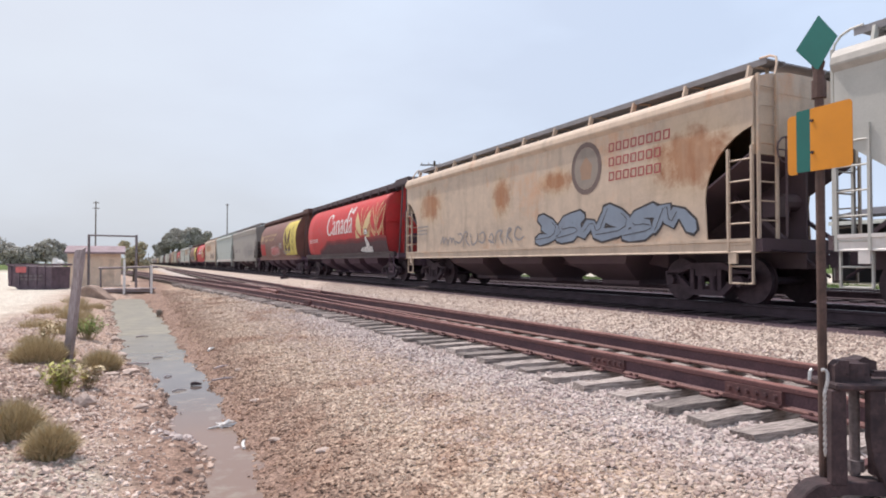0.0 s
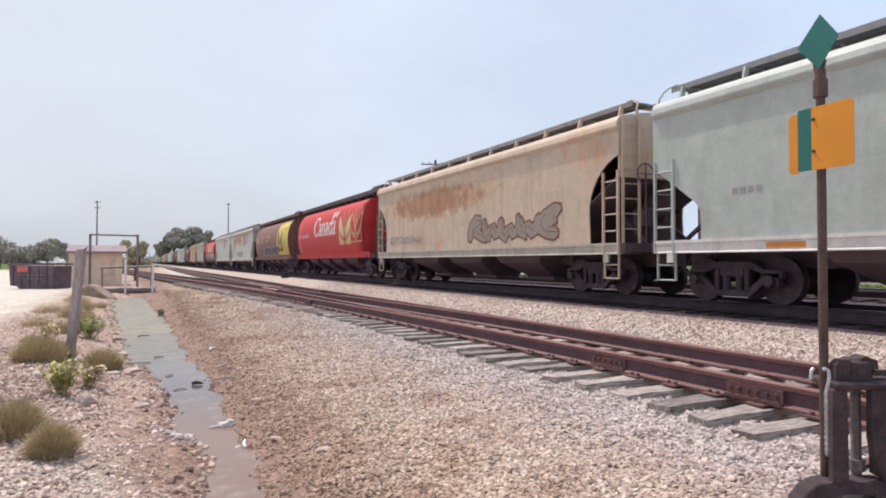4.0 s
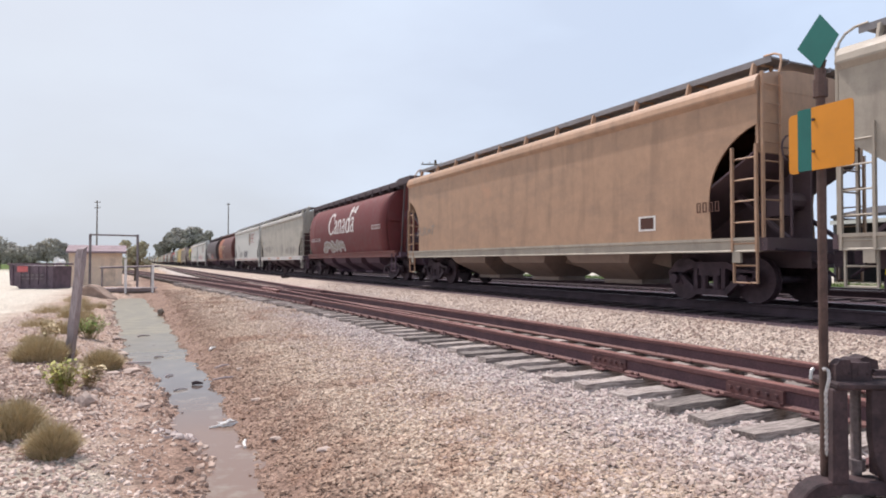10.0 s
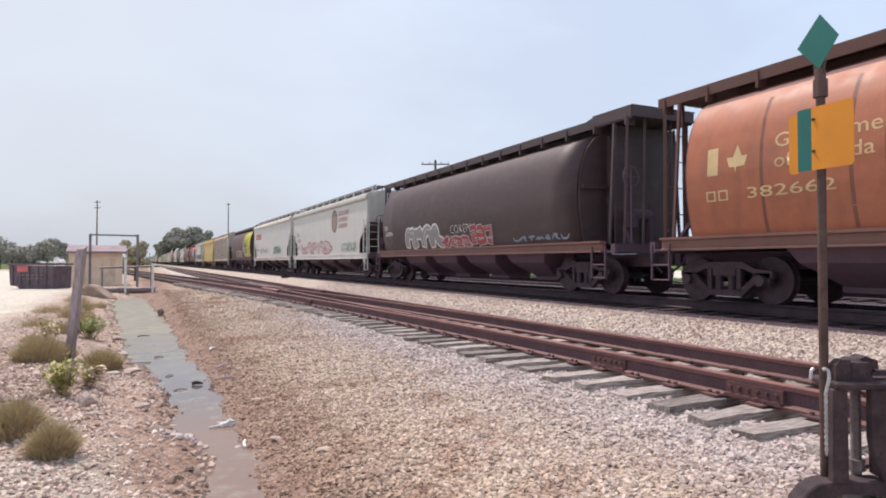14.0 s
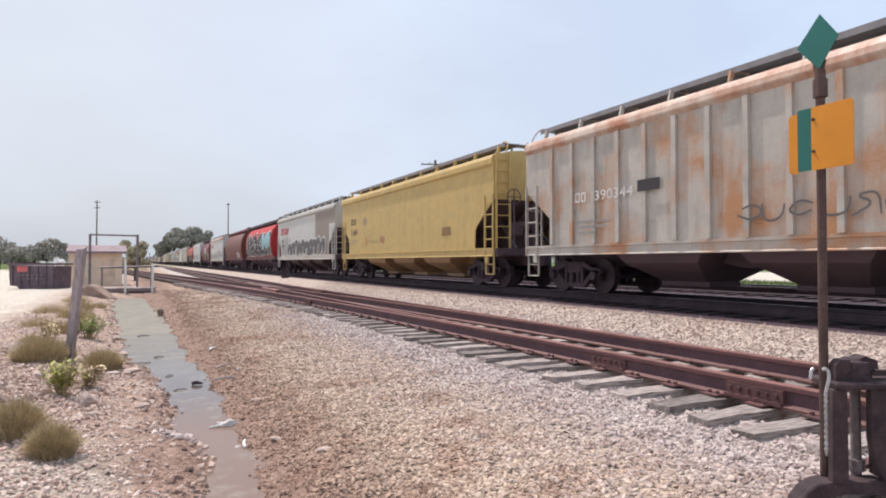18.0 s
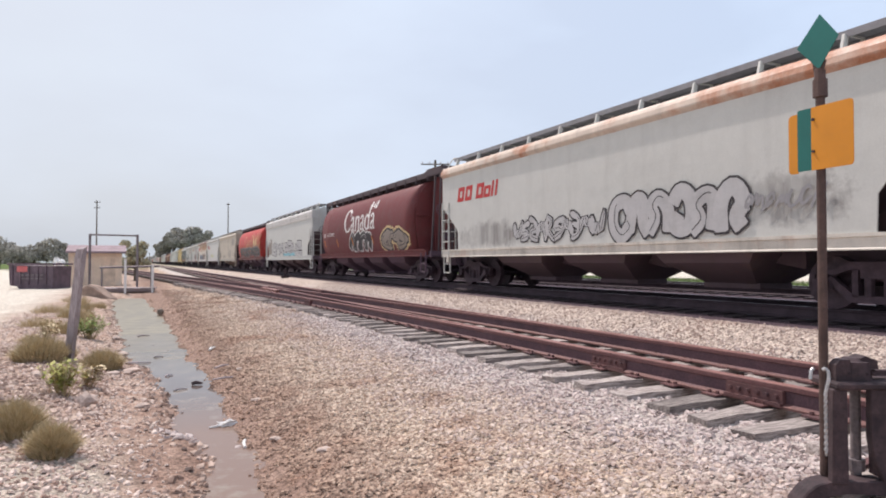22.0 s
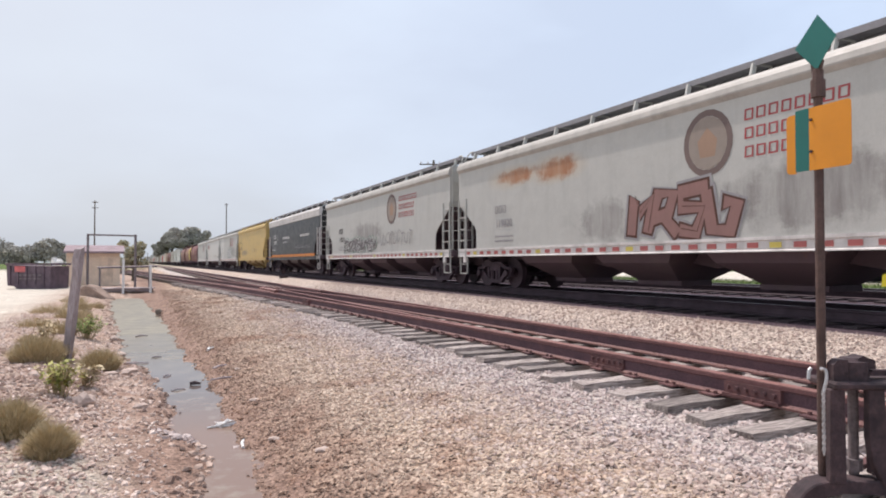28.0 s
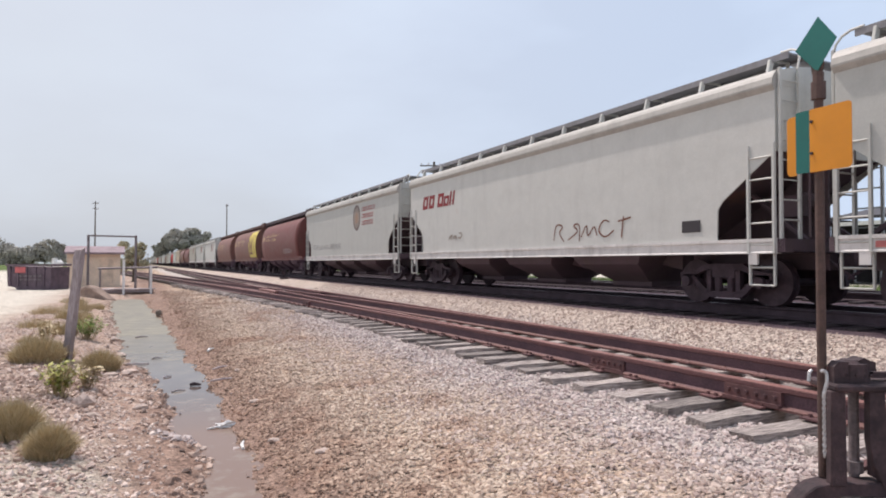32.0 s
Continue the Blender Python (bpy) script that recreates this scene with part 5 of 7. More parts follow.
    mk.ribbons([[(start + 3.1, 1.5), (start + 3.1, 3.6)]], 0.07, leaf_mat, "grain_stalk")


def government(mk, material, v=2.95):
    mk.shapes([[(0.55, v - 0.25), (0.80, v - 0.25), (0.80, v + 0.28), (0.55, v + 0.28)], [(1.20, v - 0.25), (1.22, v - 0.14), (1.40, v - 0.13), (1.46, v + 0.06), (1.34, v + 0.05), (1.24, v + 0.28), (1.14, v + 0.05), (1.0, v + 0.06), (1.06, v - 0.13), (1.18, v - 0.14)]], material, "flag_mark")
    mk.text("Government\nof Canada", 2.0, v + 0.10, 0.25, material, 2.2)
    mk.text("Gouvernement\ndu Canada", 4.6, v + 0.10, 0.25, material, 2.6)


def arc_stroke(cx, cy, rx, ry, a0, a1, thin, thick, n=14):
    """An arc that swells where it runs upright, as a broad pen draws it."""
    found = []
    for k in range(n + 1):
        a = radians(a0 + (a1 - a0) * k / n)
        found.append((cx + rx * math.cos(a), cy + ry * math.sin(a), thin + (thick - thin) * abs(math.cos(a)) ** 1.4))
    return found


def letter_strokes(kind):
    """Strokes (x, y, width) of one roman letter of cap height 1, and how far to the next."""
    stem = lambda x, y0, y1, w=0.145: [(x, y0, w), (x, y1, w)]
    serif = lambda x0, x1, y: [(x0, y, 0.05), (x1, y, 0.05)]
    if kind == "C":
        return [arc_stroke(0.52, 0.5, 0.43, 0.49, 48, 318, 0.075, 0.19, 20), [(0.84, 0.99, 0.05), (0.86, 0.86, 0.09), (0.86, 0.66, 0.04)]], 0.94
    if kind == "a":
        return [stem(0.40, 0.08, 0.47), arc_stroke(0.245, 0.46, 0.16, 0.17, 172, 0, 0.07, 0.13, 10), [(0.40, 0.37, 0.05), (0.24, 0.32, 0.08), (0.11, 0.23, 0.12), (0.10, 0.11, 0.13), (0.18, 0.03, 0.10), (0.28, 0.03, 0.07), (0.40, 0.13, 0.05)], [(0.40, 0.12, 0.10), (0.44, 0.03, 0.09), (0.50, 0.015, 0.06), (0.58, 0.08, 0.03)]], 0.61
    if kind == "n":
        return [stem(0.13, 0.0, 0.62), stem(0.52, 0.0, 0.47), arc_stroke(0.335, 0.46, 0.185, 0.165, 168, 0, 0.075, 0.13, 10), serif(0.0, 0.26, 0.025), serif(0.39, 0.65, 0.025), [(0.0, 0.585, 0.03), (0.13, 0.615, 0.07)]], 0.67
    return [stem(0.54, 0.02, 1.02), arc_stroke(0.30, 0.31, 0.225, 0.30, 40, 330, 0.075, 0.165, 18), [(0.42, 0.985, 0.03), (0.54, 1.005, 0.07)], [(0.54, 0.04, 0.06), (0.68, 0.05, 0.05)]], 0.70


def canada(mk, material, v=2.55, u=4.55):
    """The country's name in roman letters, each letter a painted part."""
    x = u
    for kind in "Canada":
        strokes, step = letter_strokes(kind)
        mk.brush([[(x + px_ * 1.22, v - 0.12 + py_ * 1.20, w_ * 1.2) for px_, py_, w_ in st] for st in strokes], material, "painted_letter")
        x += step * 1.22
    f = u + 4.05
    mk.shapes([[(f, v + 0.86), (f + 0.22, v + 0.86), (f + 0.28, v + 1.24), (f + 0.06, v + 1.24)], [(f + 0.49, v + 0.87), (f + 0.50, v + 0.93), (f + 0.62, v + 0.94), (f + 0.66, v + 1.07), (f + 0.58, v + 1.07), (f + 0.54, v + 1.24), (f + 0.47, v + 1.07), (f + 0.38, v + 1.07), (f + 0.40, v + 0.94), (f + 0.48, v + 0.93)], [(f + 0.72, v + 0.86), (f + 0.94, v + 0.86), (f + 1.0, v + 1.24), (f + 0.78, v + 1.24)]], material, "flag_mark")


P = {
    "rustcream": paint("rusty_cream_paint", (0.56, 0.445, 0.35), 0.42, (0.50, 0.24, 0.12), 0.35),
    "white": paint("dirty_white_paint", (0.470, 0.471, 0.443), 0.02, grime=0.14, fade=0.06),
    "white2": paint("pale_green_white_paint", (0.455, 0.469, 0.437), 0.02, grime=0.12, fade=0.06),
    "clean": paint("clean_white_paint", (0.572, 0.570, 0.539), 0.0, grime=0.12, fade=0.05),
    "whiterust": paint("white_paint_with_rust", (0.62, 0.57, 0.505), 0.26, (0.36, 0.15, 0.08), 0.45),
    "grey": paint("dull_grey_paint", (0.325, 0.296, 0.272), 0.05, grime=0.28, fade=0.1),
    "paleblue": paint("pale_blue_grey_paint", (0.41, 0.45, 0.425), 0.0, grime=0.25),
    "taupe": paint("taupe_paint", (0.387, 0.344, 0.288), 0.02, grime=0.35),
    "beige": paint("warm_beige_paint", (0.522, 0.459, 0.378), 0.02, grime=0.4),
    "tan": paint("tan_brown_paint", (0.43, 0.275, 0.185), 0.30, (0.46, 0.25, 0.16), 0.4),
    "dirty": paint("dirty_beige_paint", (0.437, 0.407, 0.353), 0.05, grime=0.5),
    "red": paint("bright_red_paint", (0.52, 0.045, 0.047), 0.02, grime=0.25, rough=0.55),
    "faded": paint("faded_red_paint", (0.48, 0.057, 0.048), 0.05, grime=0.33),
    "burgundy": paint("burgundy_paint", (0.155, 0.038, 0.040), 0.03, grime=0.25, rough=0.58),
    "maroon": paint("maroon_brown_paint", (0.185, 0.062, 0.056), 0.08, (0.30, 0.13, 0.07), 0.35),
    "darkmaroon": paint("dark_maroon_paint", (0.142, 0.052, 0.048), 0.06, (0.22, 0.10, 0.06), 0.35),
    "brown": paint("dull_brown_paint", (0.225, 0.105, 0.086), 0.10, (0.24, 0.12, 0.07), 0.45),
    "soot": paint("dark_sooty_brown_paint", (0.098, 0.052, 0.055), 0.05, (0.18, 0.10, 0.07), 0.3),
    "black": paint("sooty_black_paint", (0.074, 0.050, 0.054), 0.1, (0.13, 0.08, 0.055), 0.4),
    "yellow": paint("dull_yellow_paint", (0.559, 0.400, 0.155), 0.04, (0.40, 0.21, 0.08), 0.25),
    "coal": paint("glossy_black_paint", (0.018, 0.019, 0.022), 0.0, grime=0.25, rough=0.35),
    "ribgrey": paint("rust_streaked_grey_paint", (0.50, 0.465, 0.42), 0.62, (0.42, 0.205, 0.10), 0.4),
    "lightroof": paint("pale_grey_top_paint", (0.62, 0.60, 0.58), 0.0, grime=0.3),
    "sillwhite": paint("white_sill_paint", (0.66, 0.63, 0.61), 0.05, grime=0.4),
    "sillbrown": paint("brown_sill_paint", (0.20, 0.102, 0.085), 0.2, grime=0.4),
    "yellowbay": paint("dull_ochre_bay_paint", (0.40, 0.285, 0.13), 0.15, (0.22, 0.11, 0.06), 0.45),
    "dirtybay": paint("dusty_brown_bay_paint", (0.27, 0.205, 0.172), 0.1, grime=0.5),
    "bay": paint("brown_bay_paint", (0.37, 0.235, 0.125), 0.3, (0.14, 0.07, 0.045), 0.5),
    "chord": paint("dusty_pale_chord_paint", (0.42, 0.405, 0.375), 0.05, grime=0.3),
    "burnttop": paint("dark_rusted_chord", (0.46, 0.37, 0.31), 0.85, (0.17, 0.075, 0.055), 0.5),
    "rusttop": paint("rusted_top_chord", (0.60, 0.50, 0.42), 0.75, (0.36, 0.14, 0.07), 0.4),
}


def flat_car(key, label, **kw):
    kind, arch, near, steel = kw.pop("kind", "plain"), kw.pop("arch", False), kw.pop("near", True), kw.pop("steel", None)
    return hopper_car(label, kind, P[key], P[kw.pop("sill", "sillwhite")], kw.pop("lower", None), None, P[kw.pop("chord", "chord" if key in ("white", "white2", "clean", "dirty") else key)], P[steel] if steel else None, arch=arch, near=near)


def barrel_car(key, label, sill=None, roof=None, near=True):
    return hopper_car(label, "barrel", P[key], P[sill] if sill else None, GRIMDARK_SHADE, roof or (BROWNROOF if key == "brown" else None), near=near)


BROWNROOF = paint("brown_roof_steel", (0.12, 0.062, 0.054), 0.1, grime=0.3, rough=0.7)
# barrel-car underside: streaked, with its shade and haze put into the colour
GRIMDARK_SHADE = paint("sooty_underside", (0.122, 0.078, 0.108), 0.1, grime=0.4, rough=0.8)
cars, marks = [], []


def add(pair):
    cars.append(pair[0])
    marks.append(pair[1])
    return pair[1]


# the cars in their order, from the one that has almost passed
mk = add(flat_car("white", "pale grey covered hopper car with weathered sides"))

mk = add(flat_car("rustcream", "rusty cream covered hopper car with round emblem and grey graffiti", sill="rustcream", arch=True))
mk.rect(7.3, 8.0, 2.5, 3.3, K_RUST, "rust_patch"); mk.rect(14.4, 15.9, 2.55, 3.4, K_RUST, "rust_patch"); mk.rect(1.7, 3.0, 2.6, 3.4, K_RUST, "rust_patch"); mk.rect(10.0, 11.0, 2.8, 3.2, K_RUST, "rust_patch")
roundel(mk, 11.8, 3.19); mk.graffiti(9.7, 15.1, 1.32, 2.2, 3, K_BLACK, K_BLUE, 6, w=0.06, style="wild"); mk.graffiti(3.4, 9.0, 1.35, 1.95, 4, K_GREY, None, 6, w=0.07)
small_print(mk, 1.2, 2.2, 3)

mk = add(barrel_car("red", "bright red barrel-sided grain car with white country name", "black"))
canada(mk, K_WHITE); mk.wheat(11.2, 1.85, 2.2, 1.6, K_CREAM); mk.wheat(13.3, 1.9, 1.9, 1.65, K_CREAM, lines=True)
# three stacked bands turn the lower barrel darker towards the sill
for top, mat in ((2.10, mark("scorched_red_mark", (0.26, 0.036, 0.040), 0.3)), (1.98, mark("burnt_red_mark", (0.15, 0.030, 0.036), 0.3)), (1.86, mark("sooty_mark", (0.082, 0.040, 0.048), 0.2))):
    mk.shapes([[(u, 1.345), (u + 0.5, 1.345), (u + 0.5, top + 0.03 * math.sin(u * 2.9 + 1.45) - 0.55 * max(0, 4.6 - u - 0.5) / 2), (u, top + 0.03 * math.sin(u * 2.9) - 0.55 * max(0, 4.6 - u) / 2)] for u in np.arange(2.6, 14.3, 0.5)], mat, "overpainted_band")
mk.brush([[(10.55, 1.46, 0.10), (10.9, 1.50, 0.26), (11.4, 1.52, 0.36), (12.0, 1.52, 0.38), (12.6, 1.50, 0.34)], [(11.9, 1.6, 0.62), (11.85, 1.8, 0.46), (11.7, 2.0, 0.34), (11.72, 2.12, 0.30)], [(11.5, 2.26, 0.12), (11.6, 2.36, 0.3), (11.85, 2.36, 0.34), (12.0, 2.26, 0.16)]], K_BLACK, "graffiti_edge")
mk.brush([[(10.65, 1.45, 0.05), (10.95, 1.48, 0.18), (11.4, 1.49, 0.27), (12.0, 1.49, 0.29), (12.5, 1.48, 0.26)], [(11.9, 1.6, 0.54), (11.85, 1.8, 0.38), (11.7, 2.0, 0.26), (11.72, 2.12, 0.22)], [(11.54, 2.27, 0.08), (11.62, 2.36, 0.2), (11.84, 2.36, 0.24), (11.96, 2.27, 0.1)]], K_WHITE, "graffiti_fill")
mk.brush([[(x, 1.5 + 0.08 * (k % 2), 0.09), (x + 0.08, 1.5 + 0.08 * (k % 2), 0.09)] for k, x in enumerate((11.0, 11.3, 11.6, 11.9, 12.25))] + [[(11.6, 2.33, 0.07), (11.85, 2.33, 0.07)], [(11.75, 1.9, 0.08), (11.85, 1.82, 0.08)]], K_GREY, "graffiti_line")
mk.bars(0.4, 2.1, 0.2, 9, 2.2, K_WHITE)

mk = add(barrel_car("brown", "brown barrel-sided grain car with yellow grain panel", "brown"))
wheat_panel(mk, K_YELLOW, K_DKBROWN); government(mk, K_CREAM); mk.rect(0.25, 2.3, 1.5, 2.45, K_RED, "red_patch")
mk.graffiti(4.9, 8.2, 1.5, 2.15, 11, K_WHITE, K_RED, 5, w=0.07, style="block"); mk.graffiti(8.4, 9.5, 1.9, 2.5, 12, K_SILVER, None, 3, w=0.07); mk.graffiti(9.8, 12.2, 1.45, 1.9, 13, K_GREY, None, 4)

mk = add(flat_car("grey", "dull silver-grey covered hopper car with ribbed top edge", kind="ribbed_top", sill="grey"))
mk.rect(0.81, 1.2, 2.0, 2.85, K_PATCH); mk.bars(1.35, 2.0, 0.28, 3, 0.85, K_DKGREY, 0, 0.25); mk.text("650137", 2.4, 2.0, 0.28, K_DKGREY, 1.6, bold=0.008); mk.rect(9.4, 14.4, 1.5, 2.6, K_SMUT); mk.rect(5.0, 6.0, 1.9, 2.3, K_SMUT); mk.graffiti(11.6, 14.6, 1.5, 2.2, 16, K_GREY, None, 6, w=0.05)

mk = add(flat_car("paleblue", "pale blue-grey covered hopper car with orange sill markers"))
for u in (2, 5, 8, 11, 14):
    mk.bars(u, 1.9 + 0.3 * (u % 3) / 3, 0.12, 4, 0.7, K_GREY)
for y in (-6, -3.2, -0.5, 2.4, 5.2):
    put("reflector", ME["reflector"], K_ORANGE, cars[-1], m=pose(0, y, 0)).scale = (1, 1.6, 1)

mk = add(flat_car("rustcream", "cream covered hopper car with rust and brown graffiti", sill="dirty", arch=True))
mk.rect(2.5, 9.0, 2.7, 3.5, K_RUST); mk.graffiti(9.1, 14.2, 1.4, 2.4, 17, K_BROWN, K_PATCH, 5); mk.graffiti(1.5, 5, 1.5, 2.0, 18, K_GREY, None, 5)

mk = add(barrel_car("red", "bright red barrel-sided grain car with white country name", "red"))
canada(mk, K_WHITE); mk.bars(0.35, 2.42, 0.24, 2, 0.63, K_WHITE, 0, 0.22); mk.text("607073", 1.36, 2.42, 0.24, K_WHITE, 1.89); mk.wheat(11.3, 1.8, 2.2, 1.65, K_CREAM); mk.wheat(13.3, 1.9, 1.9, 1.65, K_CREAM, lines=True)

mk = add(barrel_car("brown", "brown barrel-sided grain car with yellow grain panel and graffiti", "brown"))
wheat_panel(mk, K_YELLOW, K_BROWN); government(mk, K_CREAM, 2.85); mk.graffiti(3.4, 10.6, 1.45, 2.15, 21, K_SILVER, K_BLACK, 7, w=0.07, style="wild")
mk.graffiti(10.4, 12.6, 1.5, 2.1, 22, K_BROWN, None, 4, w=0.03)

mk = add(flat_car("white2", "white covered hopper car with rust patches and round emblem"))
for u0, u1, a, b in ((2.3, 4.4, 2.75, 3.5), (4.65, 6.6, 3.0, 3.6), (6.8, 8.6, 2.8, 3.7)):
    mk.rect(u0, u1, a, b, K_RUST, "rust_patch")
number(mk, 2.5, 2.38, 3, "120480", K_BLACK); mk.rect(8.35, 8.6, 1.6, 2.2, K_RUST); mk.rect(5.9, 6.1, 1.6, 2.1, K_RUST); mk.rect(0.9, 16.0, 3.75, 4.1, K_RUST); roundel(mk, 10.75, 3.17); squares(cars[-1])
mk.graffiti(5.3, 10.0, 1.55, 2.0, 24, K_SILVER, K_GREY, 8, w=0.04)

mk = add(flat_car("white2", "pale green-white covered hopper car with round emblem"))
number(mk, 2.5, 2.38, 3, "122293", K_BLACK); roundel(mk, 10.75, 3.17); mk.rect(4.06, 4.33, 2.12, 2.4, K_GREY); squares(cars[-1]); mk.bars(13.9, 1.5, 0.28, 4, 1.0, K_BLACK)

mk = add(barrel_car("red", "red barrel-sided grain car with country name over grey graffiti", "maroon"))
canada(mk, K_WHITE); mk.wheat(11.2, 1.85, 2.2, 1.6, K_CREAM); mk.wheat(13.3, 1.9, 1.9, 1.65, K_CREAM, lines=True); mk.graffiti(0.9, 14.2, 1.36, 2.2, 31, K_BLACK, K_SILVER, 12, w=0.06, style="block"); mk.bars(0.28, 2.45, 0.20, 2, 0.42, K_WHITE, 0, 0.3); mk.text("60", 1.15, 2.45, 0.20, K_WHITE, 0.36)

mk = add(flat_car("taupe", "plain taupe covered hopper car", sill="taupe", lower=P["dirtybay"]))
mk.bars(1.2, 2.3, 0.3, 5, 1.2, K_GREY); mk.bars(1.2, 1.9, 0.3, 6, 1.5, K_GREY); small_print(mk, 6.0, 2.0, 4)

mk = add(flat_car("tan", "tan-brown covered hopper car with pale sill", arch=True, sill="taupe", lower=P["dirtybay"]))
mk.rect(13.55, 14.07, 1.5, 1.83, K_WHITE); mk.rect(13.61, 14.01, 1.54, 1.79, K_DKBROWN); mk.bars(15.2, 1.8, 0.2, 4, 0.6, K_DKBROWN); mk.graffiti(0.9, 2.6, 1.8, 2.3, 33, K_PATCH, None, 3)

mk = add(barrel_car("burgundy", "burgundy barrel-sided grain car with white country name", "maroon"))
canada(mk, K_WHITE); mk.bars(0.4, 2.1, 0.2, 9, 2.3, K_SILVER); mk.graffiti(3.3, 7.6, 1.42, 2.05, 35, K_SILVER, K_PATCH, 5, w=0.09); mk.bars(12.4, 2.4, 0.2, 4, 1.3, K_WHITE)

mk = add(flat_car("dirty", "dirty beige covered hopper car with dark streaks"))
number(mk, 1.2, 2.35, 3, "119420", K_GREY); mk.rect(2.4, 5.6, 1.75, 2.15, K_SMUT); mk.rect(8.7, 9.9, 1.4, 2.15, K_SMUT); mk.rect(11.0, 14.5, 1.5, 1.9, K_SMUT); mk.shapes([[(6.6, 1.72), (8.2, 1.72), (8.2, 1.75), (6.6, 1.75)], [(6.6, 1.98), (8.2, 1.98), (8.2, 2.01), (6.6, 2.01)], [(6.9, 1.84), (8.0, 1.84), (8.0, 1.87), (6.9, 1.87)]], K_GREY, "stencil_bars")
for y in (-4.4, 0.2, 4.2):
    put("reflector", ME["reflector"], K_ORANGE, cars[-1], m=pose(0, y, 0)).scale = (1, 1.7, 1)

mk = add(flat_car("clean", "white covered hopper car with round emblem and dark graffiti"))
number(mk, 2.5, 2.38, 3, "119513", K_BLACK); roundel(mk, 10.75, 3.17); squares(cars[-1]); mk.rect(3.9, 5.6, 1.4, 1.9, K_SMUT); mk.graffiti(4.2, 6.7, 1.35, 2.1, 38, K_GREY, None, 4, w=0.045); mk.graffiti(7.2, 9.4, 1.4, 2.0, 39, K_BLACK, K_GREY, 4)

mk = add(barrel_car("darkmaroon", "maroon-brown barrel-sided grain car with faded orange end", "sillbrown", roof=BROWNROOF))
mk.shapes([[(u, a), (u + 0.55, a), (u + 0.55, a + 0.38), (u, a + 0.38)] for u in np.arange(0.02, 3.5, 0.55) for a in np.arange(1.34, 3.9, 0.38)], paint("faded_orange_paint", (0.40, 0.140, 0.078), 0.1, (0.25, 0.09, 0.04), 0.35), "faded_panel")
mk.brush([[(u, z, 0.07) for z in np.linspace(1.36, 3.85, 12)] for u in (1.75, 3.35, 4.55)], K_BROWN, "weld_seam"); government(mk, K_CREAM, 2.75); mk.bars(0.5, 2.0, 0.2, 2, 0.57, K_CREAM, 0, 0.22); mk.text("382662", 1.40, 2.0, 0.2, K_CREAM, 1.70); mk.graffiti(4.8, 6.4, 1.5, 2.0, 41, K_SILVER, None, 2)

mk = add(barrel_car("black", "sooty black barrel-sided grain car with white and red graffiti", "sillbrown"))
mk.bars(0.3, 2.25, 0.18, 2, 0.35, K_WHITE); mk.text("384374", 0.3, 1.98, 0.18, K_WHITE, 0.9); mk.graffiti(2.8, 6.1, 1.36, 2.2, 43, K_WHITE, K_GREY, 4, w=0.08); mk.graffiti(6.2, 8.4, 1.36, 1.75, 44, K_SILVER, K_DULLRED, 4, w=0.05)
mk.text("COKEP?", 7.0, 1.85, 0.30, K_WHITE, 1.6, bold=-0.01); mk.graffiti(8.5, 9.9, 1.4, 2.1, 45, K_SILVER, K_DULLRED, 3, w=0.04); mk.graffiti(11.2, 14.0, 1.42, 1.6, 46, K_BLUE, None, 4)

mk = add(flat_car("clean", "white covered hopper car with red and green graffiti"))
roundel(mk, 10.75, 3.17); mk.graffiti(2.6, 10.2, 1.33, 2.1, 47, K_RED, K_SILVER, 5); mk.graffiti(12.2, 14.9, 1.33, 1.95, 48, K_GREENISH, None, 4); number(mk, 1.25, 2.6, 3, "119208", K_GREY, 0.25)

mk = add(flat_car("clean", "white covered hopper car with red maker's word and graffiti", chord="whiterust"))
red_word(mk, 1.2, 2.95, K_RED, 0.62, 3.0); number(mk, 1.52, 2.26, 3, "118683", K_BLACK, 0.26); squares(cars[-1]); mk.graffiti(3.3, 7.5, 1.5, 2.25, 50, K_DKGREY, None, 4, w=0.06); mk.graffiti(10, 13, 1.55, 2.1, 51, K_GREY, K_GREENISH, 4)

mk = add(barrel_car("soot", "dark sooty brown barrel-sided grain car with lemon-yellow grain panel", "soot"))
wheat_panel(mk, K_LEMON, K_BLACK, 9.9); mk.brush([[(5.6, 1.9, 0.2), (6.6, 1.95, 0.7), (7.8, 1.85, 0.95), (9.0, 1.75, 0.8), (9.6, 1.6, 0.4)]], mark("dark_crimson_mark", (0.24, 0.028, 0.040), 0.3), "red_patch"); mk.text("GOFISH", 4.05, 1.36, 0.76, K_SILVER, 4.8, 0.12, bold=0.055); mk.text("GOFISH", 4.1, 1.39, 0.70, K_PATCH, 4.7, 0.12, bold=0.012); mk.bars(0.35, 2.25, 0.16, 2, 0.28, K_CREAM, 0, 0.22); mk.text("380215", 0.80, 2.25, 0.16, K_CREAM, 0.85); mk.brush([[(9.6 + k * 0.62 + 0.36 * math.cos(a), 1.98 + (0.40 + 0.06 * (k % 2)) * math.sin(a), 0.05) for a in np.linspace(3.3, -0.3, 11)] for k in range(7)] + [[(10.3 + k * 0.85 + 0.46 * math.cos(a), 1.42 + 0.42 * math.sin(a), 0.05) for a in np.linspace(3.25, -0.15, 11)] for k in range(4)], K_WHITE, "graffiti_stroke")

mk = add(flat_car("ribgrey", "grey ribbed covered hopper car streaked with rust", kind="ribbed", sill="ribgrey", chord="rusttop"))
